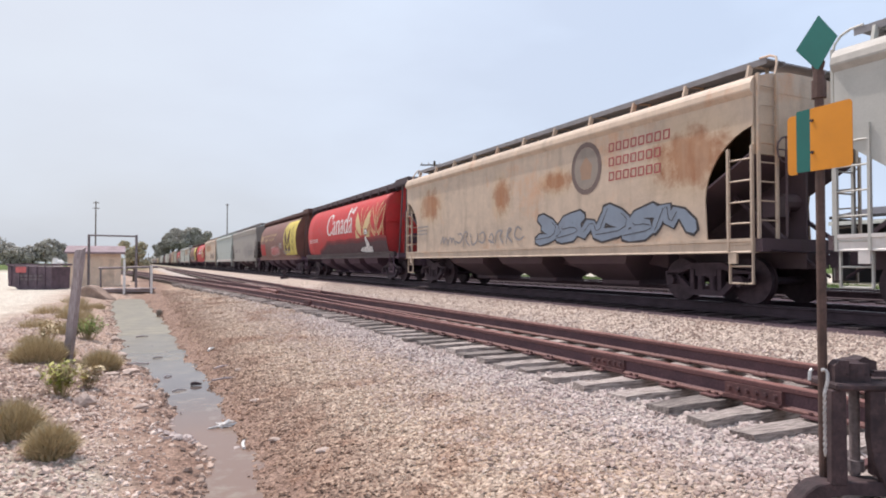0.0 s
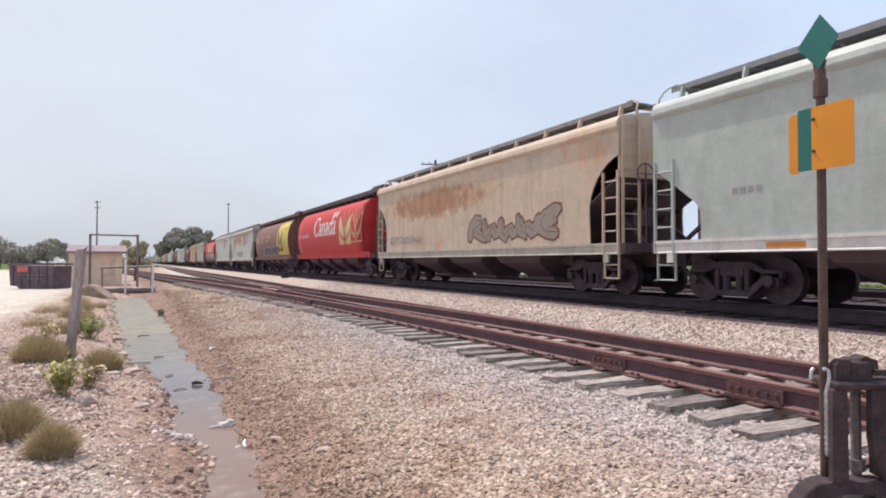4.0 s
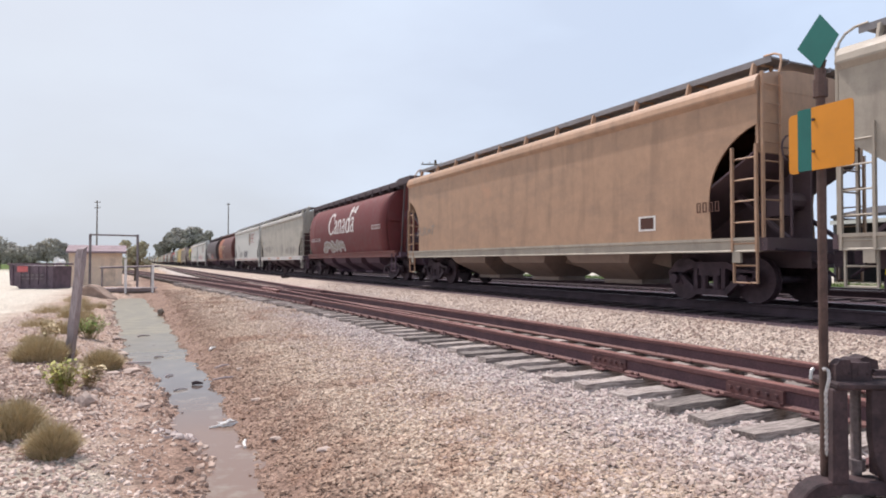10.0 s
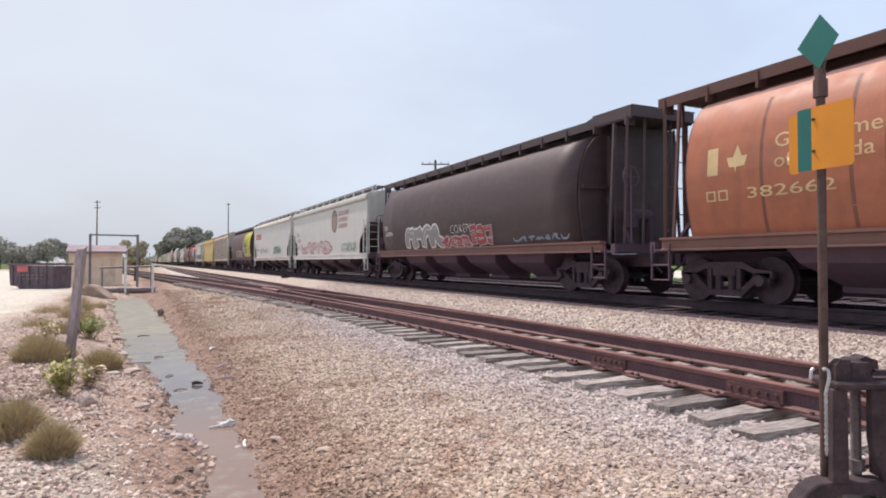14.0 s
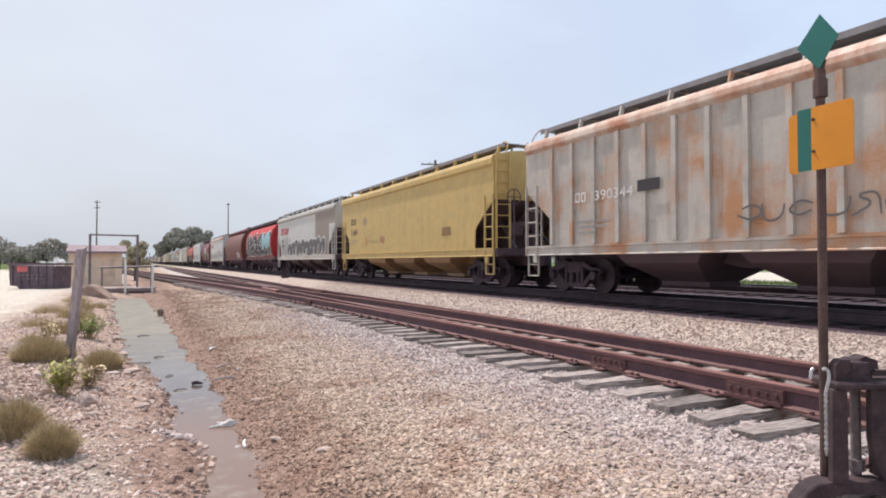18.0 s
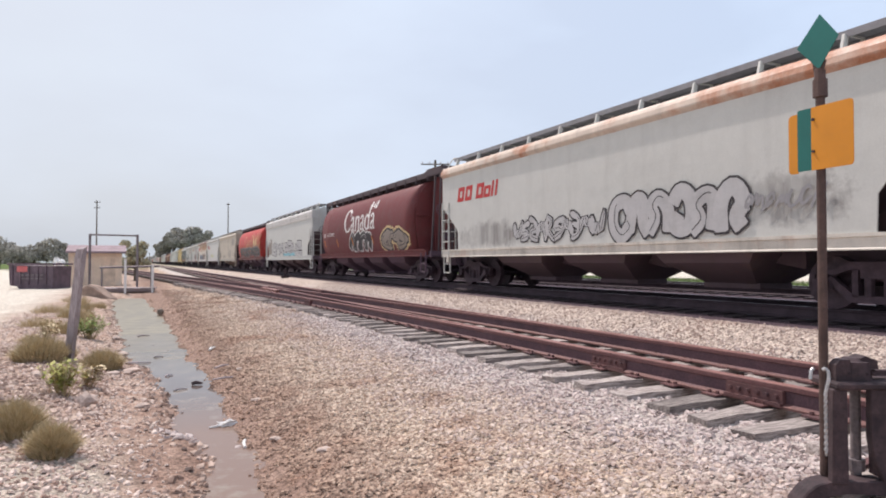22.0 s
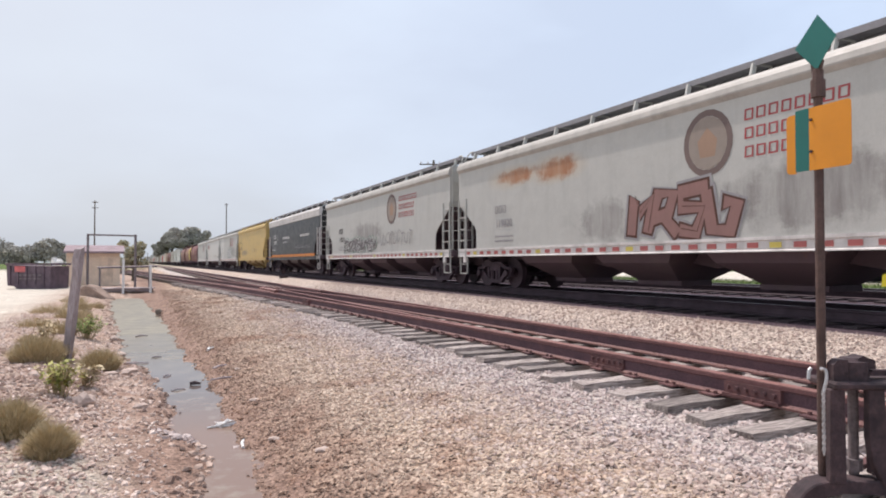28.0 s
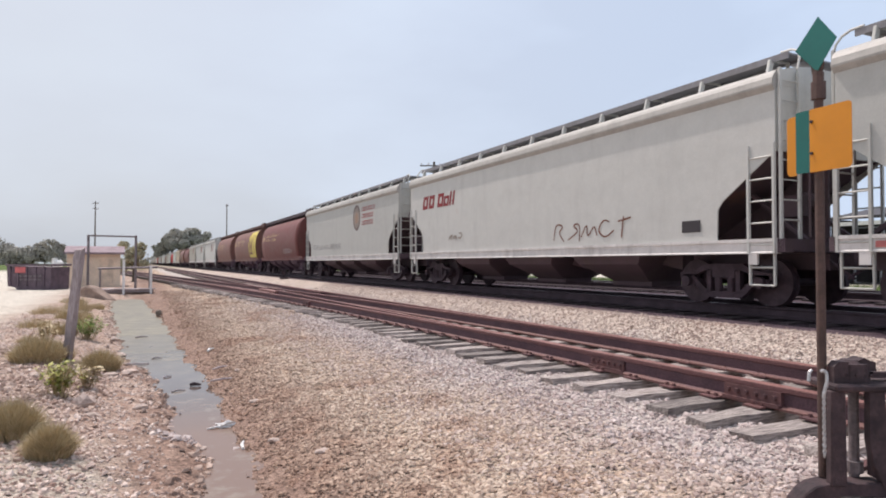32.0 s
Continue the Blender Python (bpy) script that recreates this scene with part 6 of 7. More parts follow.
mk.level = 0.075; mk.bars(2.38, 2.33, 0.24, 2, 0.46, K_WHITE, 0, 0.22); mk.text("390344", 3.11, 2.33, 0.24, K_WHITE, 1.37); mk.rect(4.62, 5.3, 2.39, 2.65, K_BLACK); mk.graffiti(7.2, 12.0, 1.5, 1.95, 55, K_DKGREY, None, 5, w=0.05); small_print(mk, 2.5, 1.8, 6)

mk = add(flat_car("yellow", "yellow covered hopper car with black number", kind="square", sill="yellow", lower=P["bay"]))
number(mk, 1.54, 2.76, 3, "51654", K_BLACK, 0.33); mk.rect(6.1, 6.6, 1.7, 1.98, K_RUST); mk.graffiti(4.3, 6.2, 1.72, 1.92, 57, K_PATCH, None, 3, w=0.03); mk.rect(3.6, 4.2, 2.7, 3.0, K_SMUT); mk.rect(4.0, 4.15, 1.62, 2.07, K_ORANGE); mk.bars(12.8, 1.8, 0.3, 3, 0.8, K_BROWN)

mk = add(flat_car("clean", "white covered hopper car with brown half and big graffiti", sill="whiterust"))
mk.rect(12.1, 16.55, 3.12, 3.92, K_PATCH); mk.rect(12.1, 15.4, 1.3, 3.12, K_PATCH); red_word(mk, 1.2, 2.95, K_RED, 0.62, 3.0); mk.rect(1.6, 4.4, 1.4, 2.6, K_SMUT); number(mk, 1.5, 2.35, 3, "115078", K_BLACK, 0.26); mk.graffiti(4.0, 14.5, 1.32, 2.3, 58, K_SILVER, K_DKGREY, 10, w=0.06, halo=K_WHITE, style="bubble")

mk = add(barrel_car("red", "red barrel-sided grain car covered in black and white graffiti", "maroon"))
mk.shapes([[(0.7 + 12.6 * k / 24, 1.42 + 0.08 * math.sin(k * 1.7)) for k in range(25)] + [(13.3 - 12.6 * k / 24, 3.25 + 0.28 * math.sin(k * 1.3 + 1)) for k in range(25)]], K_BLACK, "graffiti_ground"); mk.graffiti(0.5, 13.6, 1.4, 3.6, 60, K_WHITE, K_BLACK, 8, w=0.10, style="wild"); mk.graffiti(2, 13, 1.5, 2.4, 61, K_WHITE, K_BLACK, 9, w=0.07, style="bubble"); mk.graffiti(9.5, 13.4, 2.0, 3.5, 62, K_WHITE, K_CYAN, 3, w=0.06, style="wild")

def low_edge(u):
    """The uneven lower edge of an old faded panel."""
    return 2.50 + 0.10 * math.sin(u * 1.7) + 0.05 * math.sin(u * 5.1) + 0.55 * max(0, 9.4 - u)


mk = add(barrel_car("maroon", "maroon barrel-sided grain car with faded yellow panel", "maroon", roof=P["maroon"]))
government(mk, K_PATCH, 2.95); mk.shapes([[(u, low_edge(u)), (u + 0.3, low_edge(u + 0.3)), (u + 0.3, 3.82), (u, 3.82)] for u in np.arange(7.2, 14.15, 0.3)], paint("faded_olive_paint", (0.215, 0.105, 0.085), 0.45, (0.36, 0.27, 0.15), 0.5, 0.6, 0.25), "faded_panel"); mk.graffiti(10.2, 12.7, 1.36, 1.95, 64, K_WHITE, K_SILVER, 3, w=0.05, style="block")
mk.shapes([[(14.1, 1.6), (14.3, 1.6), (14.1, 2.4), (13.95, 2.4)]] + [[(u, 1.6), (u + 0.12, 1.6), (u - 0.05, 1.85), (u - 0.15, 1.85)] for u in (3, 6, 8.2)], K_ORANGE, "orange_stripe")

mk = add(flat_car("clean", "white covered hopper car with rusty top edge and dark graffiti", chord="rusttop", sill="whiterust"))
mk.rect(2.2, 5.0, 1.4, 2.0, K_SMUT); mk.rect(13.0, 14.6, 1.6, 2.3, K_SMUT); red_word(mk, 1.2, 2.95, K_RED, 0.62, 3.0); mk.graffiti(5.0, 9.0, 1.35, 2.15, 66, K_BLACK, K_SILVER, 10, w=0.05, style="wild"); mk.graffiti(9.4, 13.0, 1.3, 2.45, 67, K_BLACK, K_SILVER, 6, w=0.055, style="bubble"); mk.graffiti(13.0, 14.6, 1.7, 2.2, 68, K_GREY, None, 4)

mk = add(barrel_car("burgundy", "burgundy barrel-sided grain car with country name and graffiti", "burgundy"))
canada(mk, K_WHITE); mk.bars(0.35, 2.3, 0.22, 2, 0.48, K_WHITE, 0, 0.22); mk.text("607530", 1.12, 2.3, 0.22, K_WHITE, 1.43); mk.graffiti(5.5, 8.9, 1.36, 2.3, 70, K_WHITE, K_BLACK, 4, w=0.08, style="bubble"); mk.graffiti(10.4, 13.6, 1.36, 2.3, 71, K_BLACK, K_PATCH, 3, w=0.1, halo=K_CREAM)
mk.shapes([[(u, 1.7), (u + 0.12, 1.7), (u - 0.05, 2.1), (u - 0.17, 2.1)] for u in (0.6, 3.2, 6, 9.2)], K_ORANGE, "orange_stripe")

mk = add(flat_car("clean", "white covered hopper car with ribbed top and outlined graffiti", kind="ribbed_top", chord="lightroof", sill="clean"))
mk.rect(1.2, 2.7, 1.45, 2.75, K_PATCH); mk.rect(1.25, 2.1, 2.42, 2.7, K_WHITE); mk.bars(1.29, 2.47, 0.18, 4, 0.75, K_BLACK); mk.graffiti(3.0, 13.8, 1.33, 2.4, 73, K_BLACK, K_SILVER, 7, w=0.06, style="block"); mk.shapes([[(7.6, 1.3), (11.6, 1.3), (11.6, 1.45), (11.0, 1.55), (10.2, 1.45), (9.4, 1.55), (8.6, 1.45), (7.6, 1.55)]], K_CYAN, "graffiti_fill")

mk = add(barrel_car("faded", "faded red barrel-sided grain car with worn country name", "maroon"))
canada(mk, mark("worn_cream_mark", (0.56, 0.30, 0.17), 0.45, 0.2), 2.4); mk.wheat(11.0, 1.9, 2.1, 1.6, K_CREAM); mk.wheat(13.1, 1.95, 1.9, 1.6, K_CREAM, lines=True); mk.graffiti(1.2, 13.6, 1.40, 2.4, 75, K_GREY, K_DKGREY, 16, w=0.035, halo=K_SILVER, style="block"); mk.shapes([[(u, 1.7), (u + 0.14, 1.7), (u - 0.02, 2.1), (u - 0.16, 2.1)] for u in (3.3, 8.2)], K_ORANGE, "orange_stripe")

mk = add(flat_car("beige", "beige covered hopper car with grimy sides", sill="dirty", lower=P["dirtybay"]))
number(mk, 1.2, 2.35, 3, "74210", K_GREY, 0.25); mk.rect(9.6, 12.2, 1.4, 2.2, K_SMUT); mk.rect(4.4, 6.4, 1.4, 1.7, K_SMUT); mk.rect(13.0, 15.4, 2.9, 3.5, K_SMUT); mk.rect(14.0, 14.4, 1.6, 1.85, K_BLACK)

mk = add(flat_car("clean", "white covered hopper car with red maker's word"))
red_word(mk, 1.2, 2.95, K_RED, 0.62, 3.0); mk.graffiti(5.4, 9.5, 1.55, 2.05, 79, K_LEMON, None, 4)

mk = add(flat_car("whiterust", "white covered hopper car with heavy rust and coloured graffiti", chord="burnttop"))
red_word(mk, 1.2, 2.95, K_RED, 0.62, 3.0); number(mk, 1.5, 2.36, 3, "117171", K_GREY, 0.26); mk.graffiti(3.7, 11.6, 1.32, 2.2, 81, K_BLACK, K_BLUE, 13, w=0.05, style="block"); mk.graffiti(9, 14, 1.5, 2.2, 82, K_BROWN, K_PATCH, 4); mk.rect(5.9, 7.2, 2.65, 2.95, K_RUST); mk.rect(7.5, 15.8, 3.0, 3.9, K_RUST); mk.rect(3.6, 6.0, 3.3, 3.9, K_RUST)

mk = add(flat_car("white", "grey-white covered hopper car with round emblem and brown graffiti"))
mk.rect(2.95, 4.47, 3.22, 3.55, K_RUST); mk.rect(5.07, 6.43, 3.12, 3.55, K_RUST); roundel(mk, 10.75, 3.17); mk.graffiti(8.5, 11.4, 1.32, 2.45, 84, K_DKBROWN, mark("dusty_plum_mark", (0.27, 0.15, 0.135)), 4, w=0.06, halo=K_GREY); number(mk, 2.5, 2.33, 3, "119820", K_GREY, 0.26); squares(cars[-1]); mk.rect(11.4, 14.6, 1.6, 2.4, K_SMUT); mk.rect(7.0, 8.4, 1.5, 2.2, K_SMUT)

mk = add(flat_car("white", "grey-white covered hopper car with white-edged graffiti"))
roundel(mk, 10.75, 3.17); number(mk, 2.63, 2.38, 3, "119221", K_BLACK, 0.28); mk.graffiti(3.7, 8.7, 1.3, 2.1, 87, K_WHITE, K_DKGREY, 12, w=0.045, halo=K_GREENISH, style="wild"); mk.rect(5.6, 9.0, 2.0, 2.6, K_SMUT); mk.graffiti(8.9, 13.2, 1.5, 2.3, 88, K_GREY, None, 6, w=0.06); squares(cars[-1])

mk = add(flat_car("coal", "glossy black covered hopper car with orange sill stripe", kind="ribbed_top", sill="coal", chord="lightroof", lower=P["black"], steel="lightroof"))
number(mk, 1.98, 2.74, 4, "354998", K_WHITE, 0.28); mk.bars(1.4, 1.75, 0.1, 10, 1.4, K_SILVER); mk.bars(5.6, 2.6, 0.14, 14, 2.4, K_WHITE); mk.bars(5.6, 2.3, 0.10, 10, 1.6, K_SILVER); mk.bars(11.4, 2.6, 0.14, 12, 2.6, K_WHITE)
mk.graffiti(9.6, 14.2, 1.75, 2.05, 90, K_GREY, None, 7, w=0.04); mk.rect(3.5, 3.8, 2.54, 2.8, K_SILVER); mk.rect(3.54, 3.76, 2.58, 2.76, K_BLACK)
bm = bmesh.new(); box(bm, -1.634, -1.6, -7.2, 8.25, 1.215, 1.265); box(bm, -1.60, -1.592, -7.1, 7.1, 1.275, 1.40); part("orange_stripe", bm, K_ORANGE, cars[-1])

mk = add(flat_car("yellow", "yellow covered hopper car with black number", kind="square", sill="yellow", lower=P["yellowbay"]))
number(mk, 1.54, 2.72, 3, "51515", K_BLACK, 0.35); mk.rect(3.0, 6.0, 1.6, 2.0, K_SMUT); mk.rect(1.11, 1.27, 1.74, 2.5, K_ORANGE); mk.graffiti(2.8, 5.5, 1.75, 2.1, 92, K_PATCH, None, 4, w=0.04); mk.bars(10.5, 1.9, 0.25, 3, 0.8, K_BROWN)

mk = add(flat_car("white", "grey-white covered hopper car with green-edged graffiti"))
mk.rect(1.2, 4.3, 1.3, 3.9, P["clean"]); roundel(mk, 10.75, 3.17); number(mk, 2.5, 2.38, 3, "122528", K_GREY, 0.28); mk.graffiti(8.1, 11.7, 1.3, 2.4, 94, K_GREENISH, K_SILVER, 5, w=0.08); squares(cars[-1]); mk.rect(14.0, 14.5, 1.47, 1.76, K_WHITE); mk.rect(14.05, 14.45, 1.50, 1.73, K_DKGREY); mk.graffiti(12, 13.4, 2.1, 2.35, 95, K_GREY, None, 2, w=0.03); mk.rect(11.6, 14.4, 1.7, 2.5, K_SMUT)

mk = add(flat_car("clean", "white covered hopper car with dark red maker's word"))
red_word(mk, 1.2, 2.95, mark("dark_red_mark", (0.26, 0.035, 0.04)), 0.62, 3.0); mk.graffiti(10.0, 13.0, 1.35, 2.0, 97, K_BROWN, None, 3, w=0.05); mk.rect(14.47, 14.95, 1.45, 1.69, K_BLACK); mk.graffiti(3.6, 4.6, 1.6, 1.95, 98, K_PATCH, None, 2)

mk = add(flat_car("white", "grey-white covered hopper car with round emblem"))
roundel(mk, 10.75, 3.17); mk.graffiti(2.0, 8.0, 1.6, 2.0, 99, K_GREY, None, 6, w=0.05)

mk = add(barrel_car("maroon", "maroon barrel-sided grain car", "maroon")); government(mk, K_CREAM); mk.graffiti(9, 12, 1.5, 2.0, 101, K_SILVER, None, 4)
mk = add(barrel_car("brown", "brown barrel-sided grain car with yellow grain panel", "brown")); wheat_panel(mk, K_YELLOW, K_BROWN); government(mk, K_CREAM)
mk = add(barrel_car("brown", "dull brown barrel-sided grain car", "brown")); government(mk, K_CREAM)
for key in ("clean", "white", "dirty"):
    mk = add(flat_car(key, "pale covered hopper car far back in the train")); roundel(mk, 10.75, 3.17)
FAR_ORDER = "maroon brown rustcream clean red white taupe brown white clean maroon white dirty brown red clean white tan brown clean grey maroon white clean brown dirty".split()
for key in FAR_ORDER:
    add(barrel_car(key, "barrel-sided grain car far back in the train", near=False) if key in ("maroon", "brown", "red") else flat_car(key, "covered hopper car far back in the train", near=False))

# sides with rust blooms of their own
for k in marks:
    if k.spots:
        for ob in k.car.children:
            if ob.name.startswith("hull"):
                a = PAINTS[ob.material_slots[0].material]
                ob.material_slots[0].material = paint("rust_stained_" + a[0], *a[1:], spots=tuple(k.spots))

# where each car's trailing coupler face stands at the start
REAR = [12.0, 30.11, 48.3, 66.56, 84.64, 102.21, 119.96, 137.85, 155.86, 173.47, 190.96, 209.28, 227.11, 245.21, 263.34, 281.0, 298.62, 317.07, 335.13, 352.9, 370.64, 389.02, 407.49, 426.0, 444.19, 462.37, 480.58, 498.48, 516.65, 534.83, 553.25, 571.33, 589.31, 607.2, 624.66, 641.97, 660.16, 678.53, 696.22, 713.9, 731.86, 749.89]
while len(REAR) < len(cars):
    REAR.append(REAR[-1] + 18.0)


def travelled(t):
    return 21.577 * t - 0.006075 * t * t


def car_place(i, t):
    return pose(MAIN_X, REAR[i] - 4.85 - 9.0 - travelled(t), 0)


for i, car in enumerate(cars):
    car.matrix_basis = car_place(i, 0)


# ---------------------------------------------------------------- switch stand
SX, SY = 3.84, 2.54
stand = thing("switch_stand", SX, SY, SIDING_Z - 0.185, "tall rusty switch stand with green and orange targets", "switch stand", rz=-25.57)
bm = bmesh.new()
prism(bm, [(-0.25, -0.17), (-0.22, -0.08), (-0.17, -0.02), (-0.11, 0.02), (-0.02, 0.035), (0.30, 0.035), (0.42, 0.01), (0.55, -0.06), (0.63, -0.17), (0.50, -0.17), (0.40, -0.10), (0.30, -0.04), (0.16, -0.04), (0.05, -0.03), (-0.05, -0.05), (-0.10, -0.09), (-0.13, -0.17)], "y", -0.12, 0.02)
bevel(bm, 0.008)
part("base", bm, MAT_IRON, stand, "arched cast-iron base")
for name, pts in (("leg", [(-0.030, 0.02), (-0.022, 0.59), (0.066, 0.59), (0.070, 0.02)]),
                  ("leg", [(0.30, 0.0), (0.225, 0.16), (0.207, 0.30), (0.205, 0.59), (0.305, 0.59), (0.31, 0.32), (0.345, 0.16), (0.46, 0.0)]),
                  ("leg", [(0.42, 0.02), (0.40, 0.30), (0.39, 0.59), (0.47, 0.59), (0.49, 0.30), (0.56, 0.02)])):
    bm = bmesh.new()
    prism(bm, pts, "y", -0.13, -0.075)
    xs_ = [p[0] for p in pts if 0.1 < p[1]]
    box(bm, (min(xs_) + max(xs_)) / 2 - 0.02, (min(xs_) + max(xs_)) / 2 + 0.02, -0.09, -0.02, 0.06, 0.58)
    bmesh.ops.bevel(bm, geom=list(bm.edges), offset=0.006, segments=1, affect="EDGES")
    part(name, bm, MAT_IRON, stand, "black cast-iron leg")
bm = bmesh.new()
bar(bm, (0.213, 0.03, 0.03), (0.213, 0.03, 0.60), 0.030, 12)
bar(bm, (0.213, 0.03, 0.06), (0.213, 0.03, 0.13), 0.05, 12)
part("spindle", bm, MAT_GALVDARK, stand)
bm = bmesh.new()
box(bm, -0.005, 0.62, -0.15, 0.15, 0.588, 0.632)
bevel(bm, 0.012)
part("top_plate", bm, MAT_IRON, stand)
bm = bmesh.new()
bar(bm, (0.172, 0, 0.63), (0.172, 0, 0.745), 0.112, 18, 0.098)
bar(bm, (0.172, 0, 0.745), (0.172, 0, 0.765), 0.075, 12, 0.05)
prism(bm, [(0.20, 0.70), (0.19, 0.765), (0.225, 0.782), (0.26, 0.765), (0.295, 0.755), (0.30, 0.70)], "y", -0.06, 0.05)
prism(bm, [(0.02, 0.63), (0.02, 0.73), (0.05, 0.762), (0.11, 0.762), (0.11, 0.63)], "y", -0.09, -0.02)
part("head", bm, MAT_IRON, stand, "rusted cast head with lugs")
for k in range(4):
    bm = bmesh.new()
    bar(bm, (0.10 + 0.05 * k, -0.112 + 0.012 * abs(k - 1.5), 0.68), (0.10 + 0.05 * k, -0.098 + 0.012 * abs(k - 1.5), 0.68), 0.010, 6)
    part("bolt", bm, MAT_IRON, stand)
bm = bmesh.new()
beam(bm, (0.30, 0.0, 0.67), (1.0, 0.05, 0.66), 0.05, 0.035)
part("lever", bm, MAT_IRON, stand)
bm = bmesh.new()
beam(bm, (0.2, 0.05, 0.06), (1.35, 0.86, 0.02), 0.07, 0.03)
part("connecting_rod", bm, MAT_RAIL, stand)
bm = bmesh.new()
bar(bm, (0, 0, 0.04), (0, 0, 2.57), 0.0265, 12)
pole = part("pole", bm, MAT_POLE, stand, "brown rusty target pole")
bm = bmesh.new()
bar(bm, (0, 0, 2.39), (0, 0, 2.50), 0.043, 8)
bar(bm, (0, 0, 2.50), (0, 0, 2.56), 0.033, 8)
part("collar", bm, MAT_POLE, pole)


def plate(name, pts, ang, y0, material, z=0.0):
    """A thin plate with an outline (x, z), turned about the pole."""
    b = bmesh.new()
    prism(b, pts, "y", y0 - 0.002, y0 + 0.002)
    return part(name, b, material, stand, m=pose(0, 0, z, 0, 0, ang))


def rounded(x0, x1, z0, z1, left=0.0, right=0.0):
    pts = []
    for cx, cz, r, a0 in ((x1, z1, right, 0), (x0, z1, left, 90), (x0, z0, left, 180), (x1, z0, right, 270)):
        sx, sz = (-1 if cx == x1 else 1), (-1 if cz == z1 else 1)
        if r == 0:
            pts.append((cx, cz))
            continue
        for k in range(5):
            a = radians(a0 + k * 22.5)
            pts.append((cx + sx * r + r * math.cos(a), cz + sz * r + r * math.sin(a)))
    return pts


FACE = -70
plate("diamond_target", [(0.01, -0.175), (0.145, 0.0), (0.02, 0.17), (-0.145, 0.0)], FACE, -0.02, MAT_GREEN, 2.735)
plate("target_bracket", [(-0.028, -0.045), (0.032, -0.045), (0.055, 0.03), (0.01, 0.085), (-0.04, 0.03)], FACE, -0.012, MAT_POLE, 2.575)
plate("orange_target", rounded(-0.035, 0.245, -0.198, 0.198, 0, 0.025), FACE, -0.036, MAT_ORANGE, 2.13)
plate("green_target", rounded(-0.140, -0.035, -0.200, 0.195, 0.012, 0), FACE, -0.030, MAT_GREEN, 2.135)
plate("orange_edge_target", rounded(-0.210, -0.140, -0.200, 0.185, 0.03, 0), FACE, -0.026, MAT_ORANGE, 2.125)
for z in (2.05, 2.25):
    bm = bmesh.new()
    bar(bm, (-0.018, -0.048, z), (-0.018, 0.03, z), 0.010, 8)
    part("bolt", bm, MAT_IRON, stand, m=pose(0, 0, 0, 0, 0, FACE))
bm = bmesh.new()
for k in range(21):
    z = 0.585 - 0.018 * k
    for a in range(6):
        a0, a1 = a * math.tau / 6, (a + 1) * math.tau / 6
        d = (1, 0.3) if k % 2 else (0.3, 1)
        bar(bm, (d[0] * 0.010 * math.cos(a0), d[1] * 0.010 * math.cos(a0), z + 0.017 * math.sin(a0)), (d[0] * 0.010 * math.cos(a1), d[1] * 0.010 * math.cos(a1), z + 0.017 * math.sin(a1)), 0.0042, 5)
part("chain", bm, MAT_GALV, stand, "bright galvanised lock chain", m=pose(-0.092, -0.17, 0))
bm = bmesh.new()
pts = [(0, 0, 0.58), (0.02, 0, 0.655), (0.026, 0.01, 0.70), (0.016, 0.02, 0.72), (0.0, 0.03, 0.712)]
for a, b in zip(pts, pts[1:]):
    bar(bm, a, b, 0.010, 7)
part("hook", bm, MAT_GALV, stand, m=pose(-0.092, -0.17, 0))
bm = bmesh.new()
pts = [(-0.035, 0.06, 0.715), (-0.05, 0.06, 0.70), (-0.06, 0.05, 0.65)]
for a, b in zip(pts, pts[1:]):
    bar(bm, a, b, 0.010, 7)
part("hook", bm, MAT_GALV, stand, m=pose(-0.092, -0.17, 0))

# small target by the far points
tgt = thing("switch_target", 9.15, 44.6, ground_at(9.15, 44.6), "small dark low switch target on the ballast", "switch stand")
bm = bmesh.new()
box(bm, -0.25, 0.25, -0.2, 0.2, 0, 0.14)
bar(bm, (0, 0, 0.14), (0, 0, 0.45), 0.05, 8)
part("base", bm, MAT_IRON, tgt)
bm = bmesh.new()
prism(bm, [(-0.15, 0.38), (0.15, 0.38), (0.08, 0.62), (-0.08, 0.62)], "y", -0.03, 0.03)
part("target_plate", bm, MAT_IRON, tgt)


# ---------------------------------------------------------------- ditch side
post = thing("fence_post", -1.05, 12.2, ground_at(-1.05, 12.2) - 0.05, "leaning grey weathered wooden post by the ditch", "post", rz=-27)
bm = bmesh.new()
rnd = random.Random(8)
vs = box(bm, -0.056, 0.056, -0.06, 0.06, 0, 1.93)
bmesh.ops.subdivide_edges(bm, edges=[e for e in bm.edges if abs(e.verts[0].co.z - e.verts[1].co.z) > 1], cuts=8)
for v in bm.verts:
    v.co += Vector((v.co.z * 0.105 + rnd.uniform(-0.010, 0.010), rnd.uniform(-0.012, 0.012), rnd.uniform(-0.03, 0.03) if v.co.z > 1.7 else 0))
part("post_shaft", bm, MAT_POST, post)


